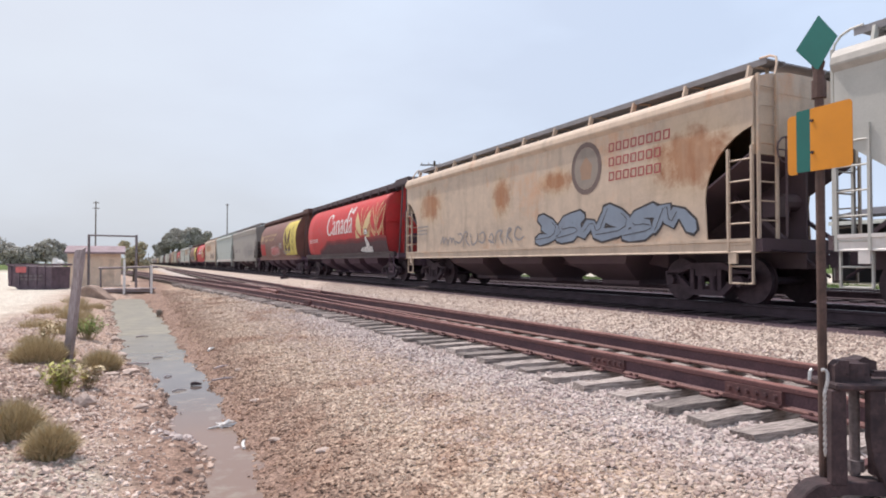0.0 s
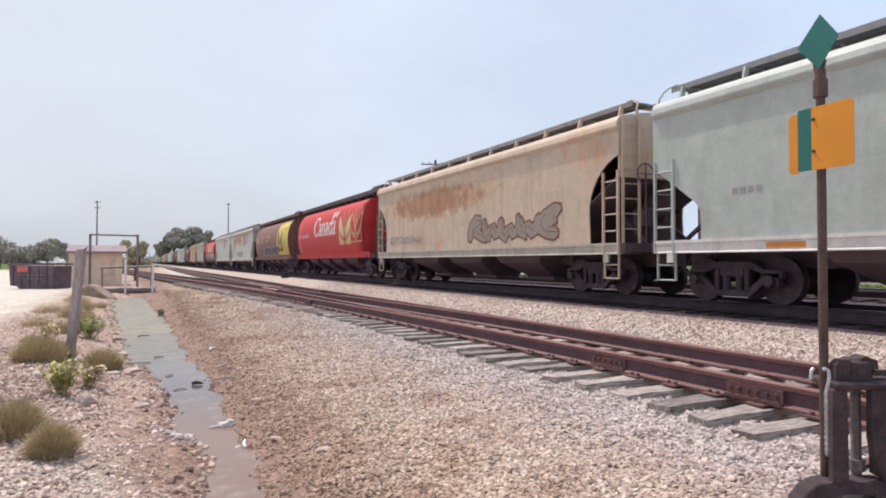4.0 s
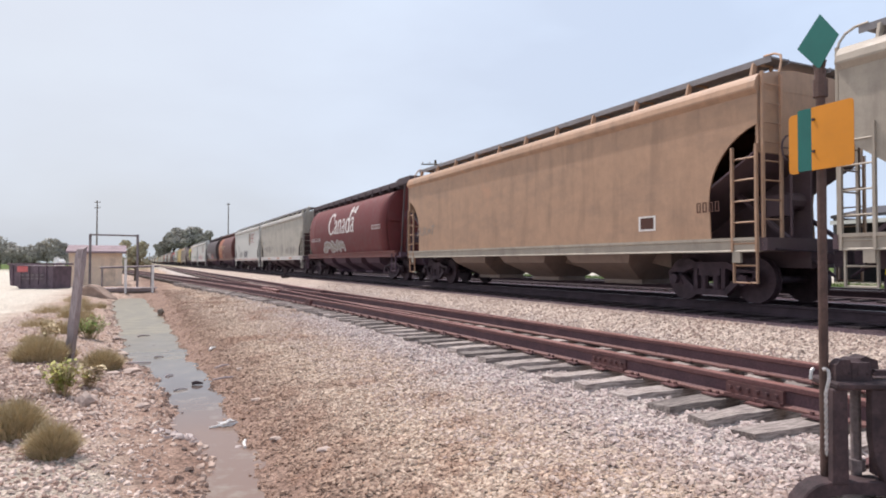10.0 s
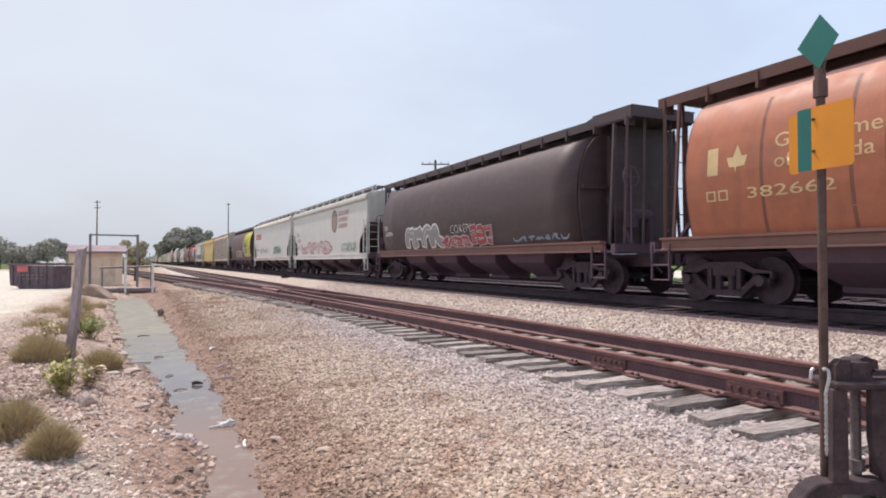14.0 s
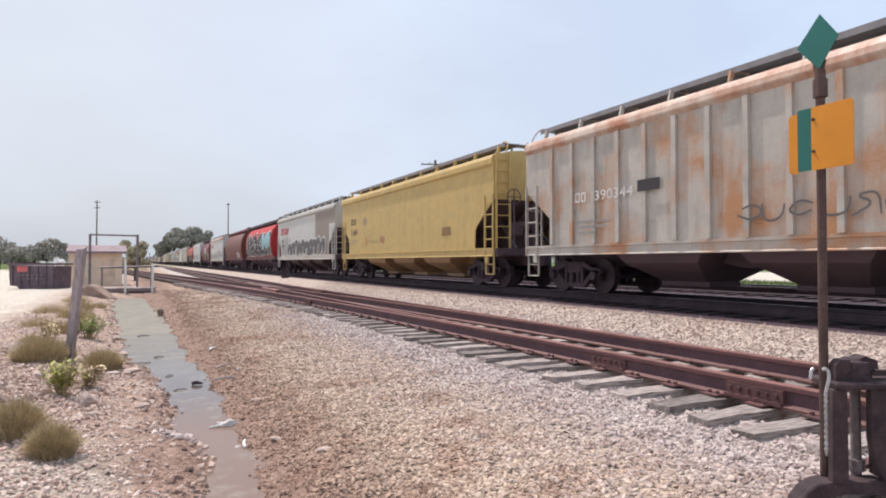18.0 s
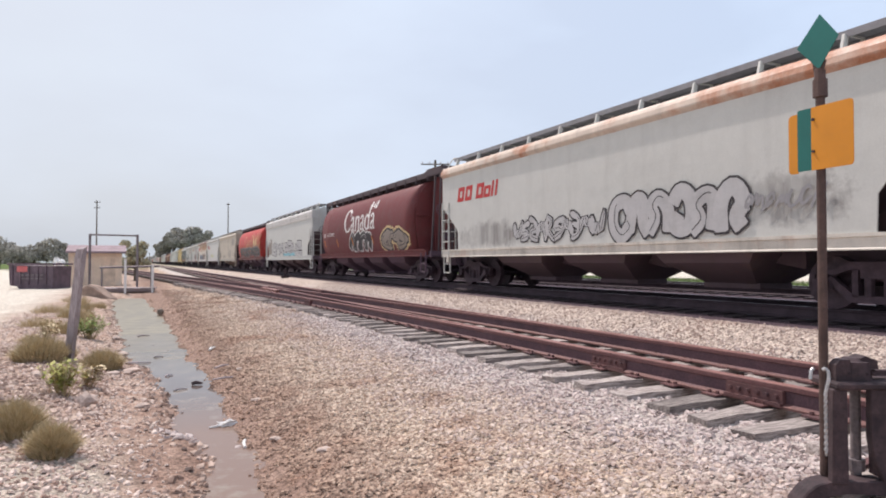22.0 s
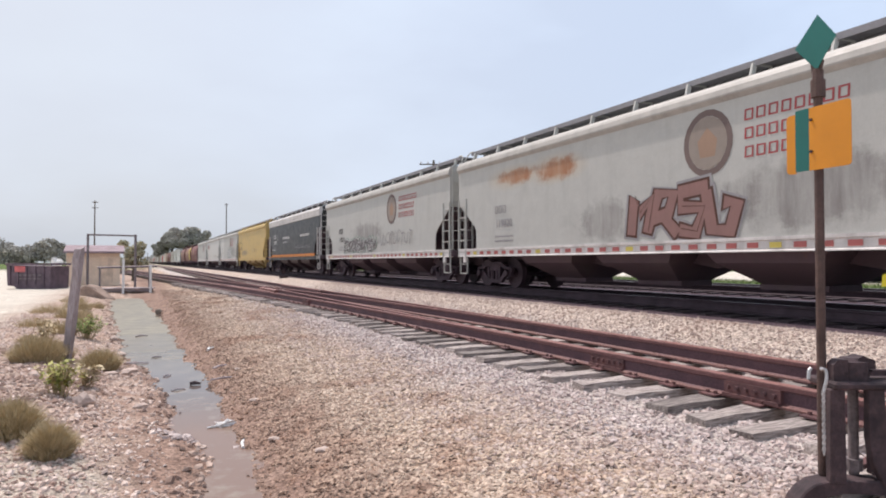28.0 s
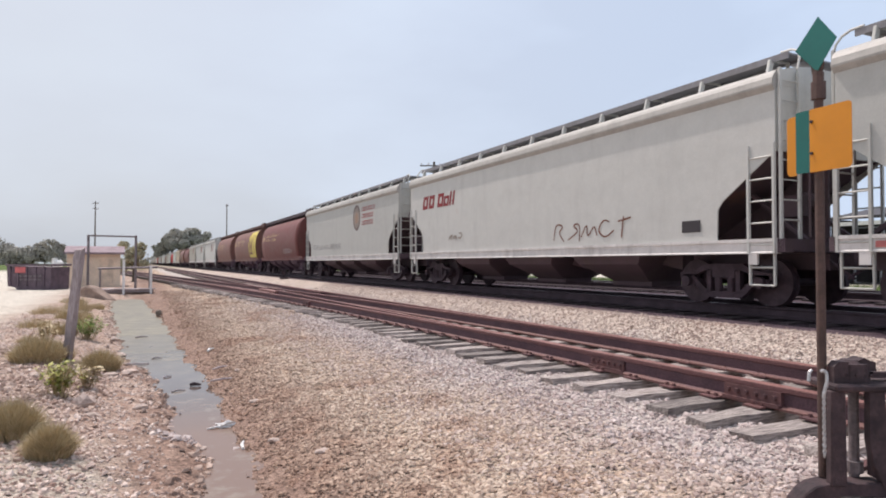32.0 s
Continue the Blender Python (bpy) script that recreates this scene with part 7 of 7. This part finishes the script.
def tuft(name, x, y, wide, tall, blades, material, label, seed, thin=0.0035, lean=0.35):
    """A clump of blades that spread from one root."""
    rs = np.random.RandomState(seed)
    vs_, fs_ = [], []
    for k in range(blades):
        a, r = rs.uniform(0, math.tau), wide * 0.5 * math.sqrt(rs.uniform(0, 1))
        bx, by = r * 0.75 * math.cos(a), r * 0.75 * math.sin(a)
        h = tall * rs.uniform(0.55, 1.05) * (1 - 0.62 * (2 * r / wide) ** 2) * rs.uniform(0.35, 1.0) ** 0.35
        tx, ty = bx + (bx * lean + rs.uniform(-0.10, 0.10)), by + (by * lean + rs.uniform(-0.10, 0.10))
        d = rs.uniform(0, math.pi)
        ox, oy = thin * math.cos(d), thin * math.sin(d)
        i = len(vs_)
        mx, my = bx + (tx - bx) * 0.35, by + (ty - by) * 0.35
        vs_ += [(bx - ox, by - oy, -0.03), (bx + ox, by + oy, -0.03), (mx + ox, my + oy, h * 0.6), (mx - ox, my - oy, h * 0.6), (tx, ty, h)]
        fs_ += [(i, i + 1, i + 2, i + 3), (i + 3, i + 2, i + 4)]
    me = bpy.data.meshes.new(name)
    me.from_pydata(vs_, [], fs_)
    ob = put(name, me, material)
    ob.matrix_basis = pose(x, y, ground_at(x, y))
    return tagged(ob, label, "grass", "grass clumps")


tuft("grass_clump", -1.42, 11.95, 0.90, 0.50, 4200, MAT_DRY, "olive dry grass clump beside the post", 1)
tuft("grass_clump", -1.20, 12.4, 0.55, 0.42, 2000, MAT_DRY, "olive dry grass clump beside the post", 2)
tuft("grass_clump", -0.55, 12.0, 0.72, 0.42, 3200, MAT_DRY, "low olive grass clump beside the post", 3)
tuft("grass_clump", -0.66, 6.34, 0.40, 0.34, 4200, MAT_DRY, "round olive grass clump on pale gravel", 4)
tuft("grass_clump", -1.02, 6.95, 0.54, 0.42, 5200, MAT_DRY, "round olive grass clump on pale gravel", 5)
tuft("grass_clump", -1.5, 16.5, 0.7, 0.45, 900, MAT_DRY, "thin dry grass on the bank", 6)
tuft("grass_clump", -1.7, 20.5, 0.9, 0.5, 900, MAT_DRY, "thin dry grass on the bank", 7)
tuft("grass_clump", -1.9, 25.5, 1.2, 0.5, 900, MAT_DRY, "thin dry grass on the bank", 9)
for k, (x, y, w_, h_) in enumerate(((-1.35, 19.0, 0.8, 0.35), (-2.2, 18.0, 1.0, 0.35), (-1.5, 22.5, 0.7, 0.4), (-2.5, 23.0, 1.2, 0.4), (-1.45, 28.0, 0.8, 0.4), (-2.3, 29.5, 1.3, 0.45), (-1.9, 14.6, 0.5, 0.25), (-2.6, 13.2, 0.6, 0.22))):
    tuft("grass_clump", x, y, w_, h_, 500, MAT_DRY, "sparse dry grass on the stony bank", 30 + k)


def weed(x, y, wide, tall, n, seed, label, material=None):
    """A broad-leaved weed: bent stems with leaves."""
    w = thing("weed", x, y, ground_at(x, y), label, "weed", "weeds")
    rnd = random.Random(seed)
    sb, lb = bmesh.new(), bmesh.new()
    for _ in range(n):
        a, r = rnd.uniform(0, math.tau), wide * 0.5 * rnd.uniform(0.2, 1)
        tip = Vector((r * math.cos(a), r * math.sin(a), tall * rnd.uniform(0.5, 1)))
        root = Vector((tip.x * 0.3, tip.y * 0.3, -0.02))
        beam(sb, root, tip, 0.008, 0.006)
        for _ in range(10):
            p = root.lerp(tip, rnd.uniform(0.35, 1)) + Vector((rnd.uniform(-0.05, 0.05), rnd.uniform(-0.05, 0.05), rnd.uniform(-0.02, 0.04)))
            d, l_ = rnd.uniform(0, math.tau), rnd.uniform(0.025, 0.055)
            u, v = Vector((math.cos(d), math.sin(d), rnd.uniform(-0.4, 0.6))) * l_, Vector((-math.sin(d), math.cos(d), rnd.uniform(-0.3, 0.3))) * l_ * 0.5
            lb.faces.new([lb.verts.new(q) for q in (p - u, p + v, p + u, p - v)])
    tagged(part("stalk", sb, MAT_DRY, w), kind="stuff")
    tagged(part("foliage", lb, material or MAT_WEED, w), kind="stuff")


weed(-0.86, 9.15, 0.62, 0.46, 40, 1, "yellow-green leafy weed on the rubble bank")
weed(-0.62, 9.9, 0.4, 0.34, 22, 2, "brownish weed on the rubble bank", MAT_DRY)
weed(-1.02, 16.4, 0.75, 0.55, 50, 3, "bright green weed by the water", leaf("green_weed_leaves", (0.10, 0.19, 0.025), (0.24, 0.34, 0.06)))
weed(-1.6, 14.5, 0.5, 0.5, 25, 4, "dry weed behind the post", MAT_DRY)

# litter, sticks and stones that stand out singly
rnd = random.Random(77)


def lump(name, x, y, sx, sy, sz, material, label, category, rz=0, dz=0.0, seed=0):
    b = bmesh.new()
    bmesh.ops.create_icosphere(b, subdivisions=2, radius=1)
    r = random.Random(seed + int(x * 100))
    for v in b.verts:
        v.co = Vector((v.co.x * sx, v.co.y * sy, v.co.z * sz)) * r.uniform(0.78, 1.12)
    ob = part(name, b, material, m=pose(x, y, ground_at(x, y) + sz * 0.4 + dz, 0, 0, rz))
    return tagged(ob, label, category)


MAT_ROCK = plain("pinkish_field_stone", (0.46, 0.36, 0.31), 0.9, 0, 0.2, 6, 0.6, 30)
lump("boulder", -0.57, 8.65, 0.15, 0.11, 0.11, MAT_ROCK, "pinkish angular stone on the bank", "stone", 30)
lump("boulder", 0.66, 24.0, 0.11, 0.11, 0.14, plain("wet_dark_stone", (0.20, 0.16, 0.13), 0.8, 0, 0.3, 8, 0.5, 40), "dark stone standing in the ditch", "stone", 10, 0.06)
for k, (x, y, s) in enumerate(((-0.35, 11.2, 0.10), (-0.1, 11.6, 0.14), (-0.75, 12.6, 0.11), (-1.3, 10.6, 0.10), (-0.45, 8.2, 0.07), (0.05, 8.8, 0.08), (-1.7, 9.7, 0.11), (0.62, 7.55, 0.07), (0.85, 7.35, 0.06), (0.35, 7.9, 0.06), (1.35, 8.3, 0.06), (1.45, 10.6, 0.06), (-0.5, 16.9, 0.12), (-0.3, 14.2, 0.1), (1.25, 6.5, 0.05), (1.5, 5.6, 0.06), (0.1, 13.0, 0.1), (0.6, 6.8, 0.05))):
    lump("stone", x, y, s * 1.3, s * 0.8, s * 0.5, MAT_ROCK, "pale loose stone beside the ditch", "stone", k * 37, seed=k)


def stick(x, y, ln, rz, r=0.018, z=None, material=None, label="bleached stick lying by the ditch"):
    b = bmesh.new()
    bar(b, (-ln / 2, 0, 0), (-ln * 0.1, ln * 0.05, 0.012), r * 0.8, 6, r)
    bar(b, (-ln * 0.1, ln * 0.05, 0.012), (ln / 2, 0, 0), r, 6, r * 0.5)
    return tagged(part("stick", b, material or MAT_POST, m=pose(x, y, (ground_at(x, y) if z is None else z) + r, 0, 0, rz)), label, "stick", "sticks")


stick(0.99, 6.75, 0.30, 80, 0.018, material=MAT_WHITE)
stick(1.25, 10.2, 0.5, 10)
stick(1.30, 11.2, 0.45, 40)
stick(0.80, 10.3, 0.16, -20, 0.03, -1.055, MAT_IRON, "dark stick floating in the ditch")
stick(0.55, 10.0, 0.2, 15, 0.012, -1.055)
stick(0.45, 11.3, 0.14, 30, 0.014, -1.055)
stick(-0.1, 12.9, 0.6, 5, 0.02)
stick(0.35, 13.6, 0.18, 12, 0.014, -1.055)
stick(0.1, 17.6, 0.3, 20, 0.02, -1.055)
stick(1.3, 13.2, 0.4, 70, 0.03, material=MAT_WHITE)
b = bmesh.new()
box(b, -0.09, 0.09, -0.06, 0.06, 0, 0.05)
bmesh.ops.subdivide_edges(b, edges=b.edges, cuts=2)
r = random.Random(3)
for v in b.verts:
    v.co += Vector([r.uniform(-0.02, 0.02) for _ in range(3)])
tagged(part("litter", b, MAT_WHITE, m=pose(0.92, 7.62, -1.055, 0, 0, 20)), "crumpled white litter at the water's edge", "litter")
stick(0.84, 7.55, 0.25, -5, 0.012, -1.055, MAT_WHITE)


# ---------------------------------------------------------------- far end of the ditch
bridge = thing("footbridge", -0.62, 38.6, -0.62, "low plank footbridge across the ditch with white posts", "footbridge", rz=-8)
bm = bmesh.new()
for y in (-0.4, 0.4):
    box(bm, -1.35, 1.35, y - 0.06, y + 0.06, -0.14, 0.0)
part("stringer_pair", bm, MAT_POST, bridge)
bm = bmesh.new()
box(bm, -0.11, 0.11, -0.55, 0.55, 0.0, 0.05)
plank_me = mesh_of("plank", bm)
for k in range(12):
    put("plank", plank_me, MAT_POST, bridge, m=pose(-1.30 + k * 0.24, random.Random(k).uniform(-0.03, 0.03), 0))
for x, h_ in ((0.0, 1.62), (1.34, 1.30)):
    bm = bmesh.new()
    box(bm, x - 0.055, x + 0.055, -0.60, -0.50, -0.3, h_)
    part("white_post", bm, MAT_WHITE, bridge)
gate = thing("barrier_rail", -0.9, 39.6, -0.77, "dark pipe barrier rail on short posts", "barrier", rz=-8)
bm = bmesh.new()
bar(bm, (-1.1, 0, 1.28), (1.9, 0, 1.36), 0.06, 8)
part("pipe", bm, MAT_GALVDARK, gate)
bm = bmesh.new()
bar(bm, (-1.0, 0, -0.1), (-1.0, 0, 1.28), 0.05, 8)
part("pipe_post", bm, MAT_GALVDARK, gate)
bm = bmesh.new()
bar(bm, (1.5, 0, -0.1), (1.5, 0, 1.34), 0.05, 8)
part("pipe_post", bm, MAT_GALVDARK, gate)
culvert = thing("culvert_wing", -1.75, 35.4, -0.98, "brown stained concrete culvert wing sloping to the ditch", "culvert", rz=-30)
bm = bmesh.new()
prism(bm, [(-0.85, 0.50), (-0.5, 0.72), (-0.1, 0.62), (0.35, 0.25), (0.75, 0.0), (0.75, -0.4), (-0.85, -0.4)], "y", -0.35, 0.35)
bevel(bm, 0.08)
part("wing_wall", bm, plain("muddy_concrete", (0.30, 0.215, 0.17), 0.95, 0, 0.3, 2, 0.6, 20), culvert)

bin_ = thing("waste_container", -5.42, 45.26, -0.92, "dark steel waste container with a red label", "container", rz=-27)
bm = bmesh.new()
prism(bm, [(-1.27, 0.36), (-1.34, 1.56), (1.34, 1.50), (1.28, 0.06), (-0.6, 0.06), (-0.85, 0.30)], "y", -0.9, 0.9)
part("bin", bm, MAT_DUMP, bin_)
bm = bmesh.new()
for y in (-0.93, 0.93):
    box(bm, -1.38, 1.40, y - 0.05, y + 0.05, 1.56, 1.68)
for x in (-1.35, 1.37):
    box(bm, x - 0.05, x + 0.05, -0.9, 0.9, 1.56, 1.68)
part("rim", bm, MAT_DUMP, bin_)
for x in (-1.1, -0.62, -0.12, 0.42, 0.92):
    bm = bmesh.new()
    box(bm, x - 0.04, x + 0.04, -0.97, -0.90, 0.40, 1.53)
    part("rib", bm, MAT_DUMP, bin_)
bm = bmesh.new()
box(bm, -0.78, -0.16, -0.985, -0.972, 1.16, 1.50)
part("label_plate", bm, MAT_REDLABEL, bin_)
for k in range(5):
    for x, z, w_, h_ in ((-0.5 + k * 0.27, 0.72, 0.20, 0.08), (-0.55 + k * 0.29, 0.92, 0.20, 0.10)):
        bm = bmesh.new()
        box(bm, x, x + w_, -0.985, -0.972, z, z + h_)
        part("lettering", bm, MAT_GALVDARK, bin_)
bm = bmesh.new()
for y in (-0.5, 0.5):
    box(bm, -0.5, 1.2, y - 0.07, y + 0.07, 0.0, 0.12)
part("skid_pair", bm, MAT_IRON, bin_)

shed = thing("shed", -2.74, 50.2, -0.92, "small tan stucco shed with a mauve shingle roof", "shed", rz=1)
bm = bmesh.new()
box(bm, -1.56, 1.60, -1.6, 1.6, -0.1, 2.46)
part("wall", bm, MAT_TAN, shed)
bm = bmesh.new()
prism(bm, [(-1.95, 2.36), (-1.95, 2.46), (0, 2.92), (1.95, 2.46), (1.95, 2.36), (0, 2.80)], "x", -1.70, 1.86)
part("roof", bm, MAT_ROOF, shed)
bm = bmesh.new()
box(bm, -1.71, 1.87, -2.0, -1.955, 2.34, 2.47)
part("fascia", bm, MAT_ROOF, shed)
bm = bmesh.new()
box(bm, 0.35, 1.2, -1.63, -1.595, 0.0, 2.0)
part("door", bm, plain("tan_door_paint", (0.72, 0.55, 0.41), 0.7), shed)

portal = thing("portal_frame", -1.51, 45.35, -1.05, "dark steel pipe portal frame beside the shed", "portal frame", rz=-27)
for x in (-1.53, 1.53):
    bm = bmesh.new()
    beam(bm, (x, 0, -0.1), (x, 0, 3.62), 0.11, 0.11)
    part("upright", bm, MAT_GALVDARK, portal)
bm = bmesh.new()
beam(bm, (-1.58, 0, 3.62), (1.58, 0, 3.54), 0.10, 0.10)
part("crossbar", bm, MAT_GALVDARK, portal)
tank = thing("gas_tank", -6.2, 62.0, -0.78, "pair of small white rounded tanks on legs", "tank", rz=-27)
bm = bmesh.new()
bar(bm, (-0.12, 0, 1.5), (-0.12, 0, 2.0), 0.28, 12, 0.20)
bmesh.ops.create_uvsphere(bm, u_segments=12, v_segments=8, radius=0.30, matrix=Matrix.Translation((0.30, 0, 1.55)))
part("vessel", bm, MAT_WHITE, tank)
bm = bmesh.new()
for x in (-0.15, 0.32):
    box(bm, x - 0.06, x + 0.06, -0.2, 0.2, -0.1, 1.55)
part("tank_cradle", bm, MAT_WHITE, tank)


# ---------------------------------------------------------------- poles
def utility_pole(x, y, tall, arms, label, wide=2.4, lean=0.0):
    p = thing("utility_pole", x, y, ground_at(x, y) - 0.2, label, "utility pole", "utility poles", rz=-25)
    b = bmesh.new()
    bar(b, (0, 0, 0), (lean, 0, tall), 0.17, 8, 0.10)
    part("pole_shaft", b, MAT_BARK, p)
    for k in range(arms):
        z = tall - 0.35 - k * 1.1
        b = bmesh.new()
        beam(b, (-wide / 2, 0.12, z), (wide / 2, 0.12, z), 0.12, 0.10)
        a = part("crossarm", b, MAT_BARK, p)
        b = bmesh.new()
        for q in (-0.45, -0.2, 0.2, 0.45):
            bar(b, (q * wide, 0.12, z + 0.05), (q * wide, 0.12, z + 0.22), 0.05, 6)
        part("insulator_row", b, MAT_GALV, a)


utility_pole(-7.75, 142.3, 14.0, 2, "tall weathered utility pole behind the shed", 1.2)
utility_pole(18.8, 157.3, 15.2, 1, "weathered utility pole beyond the train", 0.8)
utility_pole(24.4, 52.6, 11.0, 1, "weathered utility pole with one crossarm beyond the train", 2.6)
utility_pole(4.5, 364, 6.6, 1, "distant signal mast beside the tracks", 1.0)


# ---------------------------------------------------------------- trees
def crown_mesh(name, blobs, count, size, seed, base=0.0):
    """A crown of many leaf clumps, thinned at the rim and gapped."""
    rs = np.random.RandomState(seed)
    blobs = np.array(blobs, float)
    w = blobs[:, 3] ** 2
    pick = rs.choice(len(blobs), count, p=w / w.sum())
    d = rs.normal(size=(count, 3))
    d /= np.linalg.norm(d, axis=1)[:, None]
    r = rs.uniform(0.35, 1.05, count) ** 0.6
    p = blobs[pick, :3] + d * (r * blobs[pick, 3])[:, None] * np.array((1, 1, 0.85))
    keep = (wave(p[:, 0] * 1.1, p[:, 2] * 1.3, 0.9) + wave(p[:, 1], p[:, 2], 1.3)) > -1.05
    p = p[keep]
    n = len(p)
    a, b = rs.normal(size=(n, 3)), rs.normal(size=(n, 3))
    a /= np.linalg.norm(a, axis=1)[:, None]
    b -= a * (a * b).sum(1)[:, None]
    b /= np.linalg.norm(b, axis=1)[:, None]
    s = size * rs.uniform(0.5, 1.3, n)[:, None]
    v = np.stack([p - a * s, p + b * s * 0.6, p + a * s, p - b * s * 0.6], 1).reshape(-1, 3)
    me = bpy.data.meshes.new(name)
    me.from_pydata(v.tolist(), [], np.arange(n * 4).reshape(n, 4).tolist())
    return me


def tree(x, y, tall, wide, seed, label, material, size=0.45, count=3500, name="tree"):
    t = thing(name, x, y, ground_at(x, y), label, "tree", "trees")
    rnd = random.Random(seed)
    b = bmesh.new()
    bar(b, (0, 0, -0.3), (0.02 * tall, 0, tall * 0.45), tall * 0.028, 8, tall * 0.016)
    blobs = []
    for k in range(9):
        a, r, z = rnd.uniform(0, math.tau), wide * rnd.uniform(0.12, 0.36), tall * rnd.uniform(0.32, 0.86)
        r *= 1.1 - 0.7 * max(0, z / tall - 0.55)
        c = Vector((r * math.cos(a), r * math.sin(a), z))
        bar(b, (0.01 * tall, 0, tall * rnd.uniform(0.2, 0.42)), c, tall * 0.011, 6, tall * 0.004)
        blobs.append((c.x, c.y, c.z, wide * rnd.uniform(0.14, 0.24)))
    blobs.append((0, 0, tall * 0.62, wide * 0.3))
    part("trunk", b, MAT_BARK, t)
    put("crown", crown_mesh("crown", blobs, count, size, seed), material, t)


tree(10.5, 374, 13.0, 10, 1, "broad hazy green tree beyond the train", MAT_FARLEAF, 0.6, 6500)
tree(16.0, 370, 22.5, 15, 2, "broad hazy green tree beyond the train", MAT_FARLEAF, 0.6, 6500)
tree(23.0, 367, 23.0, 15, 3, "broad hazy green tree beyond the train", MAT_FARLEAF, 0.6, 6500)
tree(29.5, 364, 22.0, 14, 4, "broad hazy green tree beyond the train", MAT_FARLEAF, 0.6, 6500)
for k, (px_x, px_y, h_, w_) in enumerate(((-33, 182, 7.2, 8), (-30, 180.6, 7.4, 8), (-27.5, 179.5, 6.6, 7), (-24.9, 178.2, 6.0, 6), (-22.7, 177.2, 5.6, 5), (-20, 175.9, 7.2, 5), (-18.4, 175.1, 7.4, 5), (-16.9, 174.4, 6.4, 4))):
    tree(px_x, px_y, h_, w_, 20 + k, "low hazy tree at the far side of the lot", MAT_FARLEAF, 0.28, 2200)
tree(-0.4, 61.0, 3.9, 2.3, 40, "drooping grey-green small tree behind the shed", leaf("grey_green_leaves", (0.36, 0.33, 0.22), (0.55, 0.50, 0.34)), 0.16, 1800)
bm = bmesh.new()
hedge = []
rnd = random.Random(12)
for k in range(150):
    hedge.append((-420 + k * 7.2, 640 + rnd.uniform(-20, 20), 2.0 + rnd.uniform(0, 3), rnd.uniform(4, 7.5)))
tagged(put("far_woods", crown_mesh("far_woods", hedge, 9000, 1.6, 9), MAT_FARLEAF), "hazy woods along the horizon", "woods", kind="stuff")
bm.free()

# ---------------------------------------------------------------- yard beyond the train
barn = thing("storage_shed", 50.0, 8.5, -0.95, "long open storage shed with dark roof and white fascia", "shed")
bm = bmesh.new()
prism(bm, [(-5.2, 4.9), (-5.2, 5.1), (0, 6.0), (5.2, 5.1), (5.2, 4.9), (0, 5.8)], "y", -22, 20.5)
part("roof", bm, MAT_DARKWALL, barn)
bm = bmesh.new()
box(bm, -5.28, -5.2, -22, 20.5, 4.45, 4.72)
part("fascia", bm, MAT_WHITE, barn)
bm = bmesh.new()
box(bm, 4.8, 5.0, -22, 20.5, 0, 4.95)
box(bm, -5.0, 4.8, 20.2, 20.45, 0, 4.95)
part("wall", bm, MAT_DARKWALL, barn)
for y in np.arange(-20, 21, 5.0):
    bm = bmesh.new()
    box(bm, -5.15, -4.95, y - 0.1, y + 0.1, 0, 4.95)
    part("shed_post", bm, MAT_IRON, barn)


def machine(x, y, rz, label):
    m_ = thing("loader", x, y, ground_at(x, y), label, "loader", rz=rz)
    b = bmesh.new()
    prism(b, [(-1.8, 0.7), (1.6, 0.7), (1.6, 1.4), (0.4, 1.6), (-1.8, 1.5)], "y", -0.8, 0.8)
    bevel(b, 0.05)
    part("body", b, MAT_YELLOW, m_)
    b = bmesh.new()
    box(b, -0.6, 0.5, -0.6, 0.6, 1.55, 2.7)
    bevel(b, 0.08)
    part("cab", b, MAT_DARKWALL, m_)
    b = bmesh.new()
    prism(b, [(1.5, 0.9), (2.6, 0.3), (3.3, 0.25), (3.2, 1.1), (2.7, 1.0)], "y", -1.1, 1.1)
    part("bucket", b, MAT_YELLOW, m_)
    for sx in (-1.1, 1.0):
        for sy in (-0.9, 0.9):
            b = bmesh.new()
            bar(b, (sx, sy - 0.2, 0.6), (sx, sy + 0.2, 0.6), 0.6, 14)
            part("tyre", b, MAT_IRON, m_)


machine(33.0, 15.0, 80, "yellow wheel loader parked on the pale lot")
machine(44.5, 19.0, 20, "yellow wheel loader parked under the open shed")
tuft_rs = np.random.RandomState(4)
gv, gf = [], []
for k in range(14000):
    x, y = tuft_rs.uniform(20.5, 42), tuft_rs.uniform(3, 60)
    a, h_ = tuft_rs.uniform(0, math.tau), tuft_rs.uniform(0.1, 0.3)
    ox, oy, z = 0.02 * math.cos(a), 0.02 * math.sin(a), ground_at(x, y)
    i = len(gv)
    gv += [(x - ox, y - oy, z), (x + ox, y + oy, z), (x + oy * 3, y + ox * 3, z + h_)]
    gf.append((i, i + 1, i + 2))
gme = bpy.data.meshes.new("grass")
gme.from_pydata(gv, [], gf)
tagged(put("grass", gme, MAT_GRASS), "green grass verge beyond the second track", "grass", kind="stuff")


# ---------------------------------------------------------------- what moves
def motions():
    for i, car in enumerate(cars):
        walk(car, [(t, car_place(i, t)) for t in (0.0, 4.0, 8.0, 12.0, 16.0, 20.0, 24.0, 28.0, 32.0)])


motions()
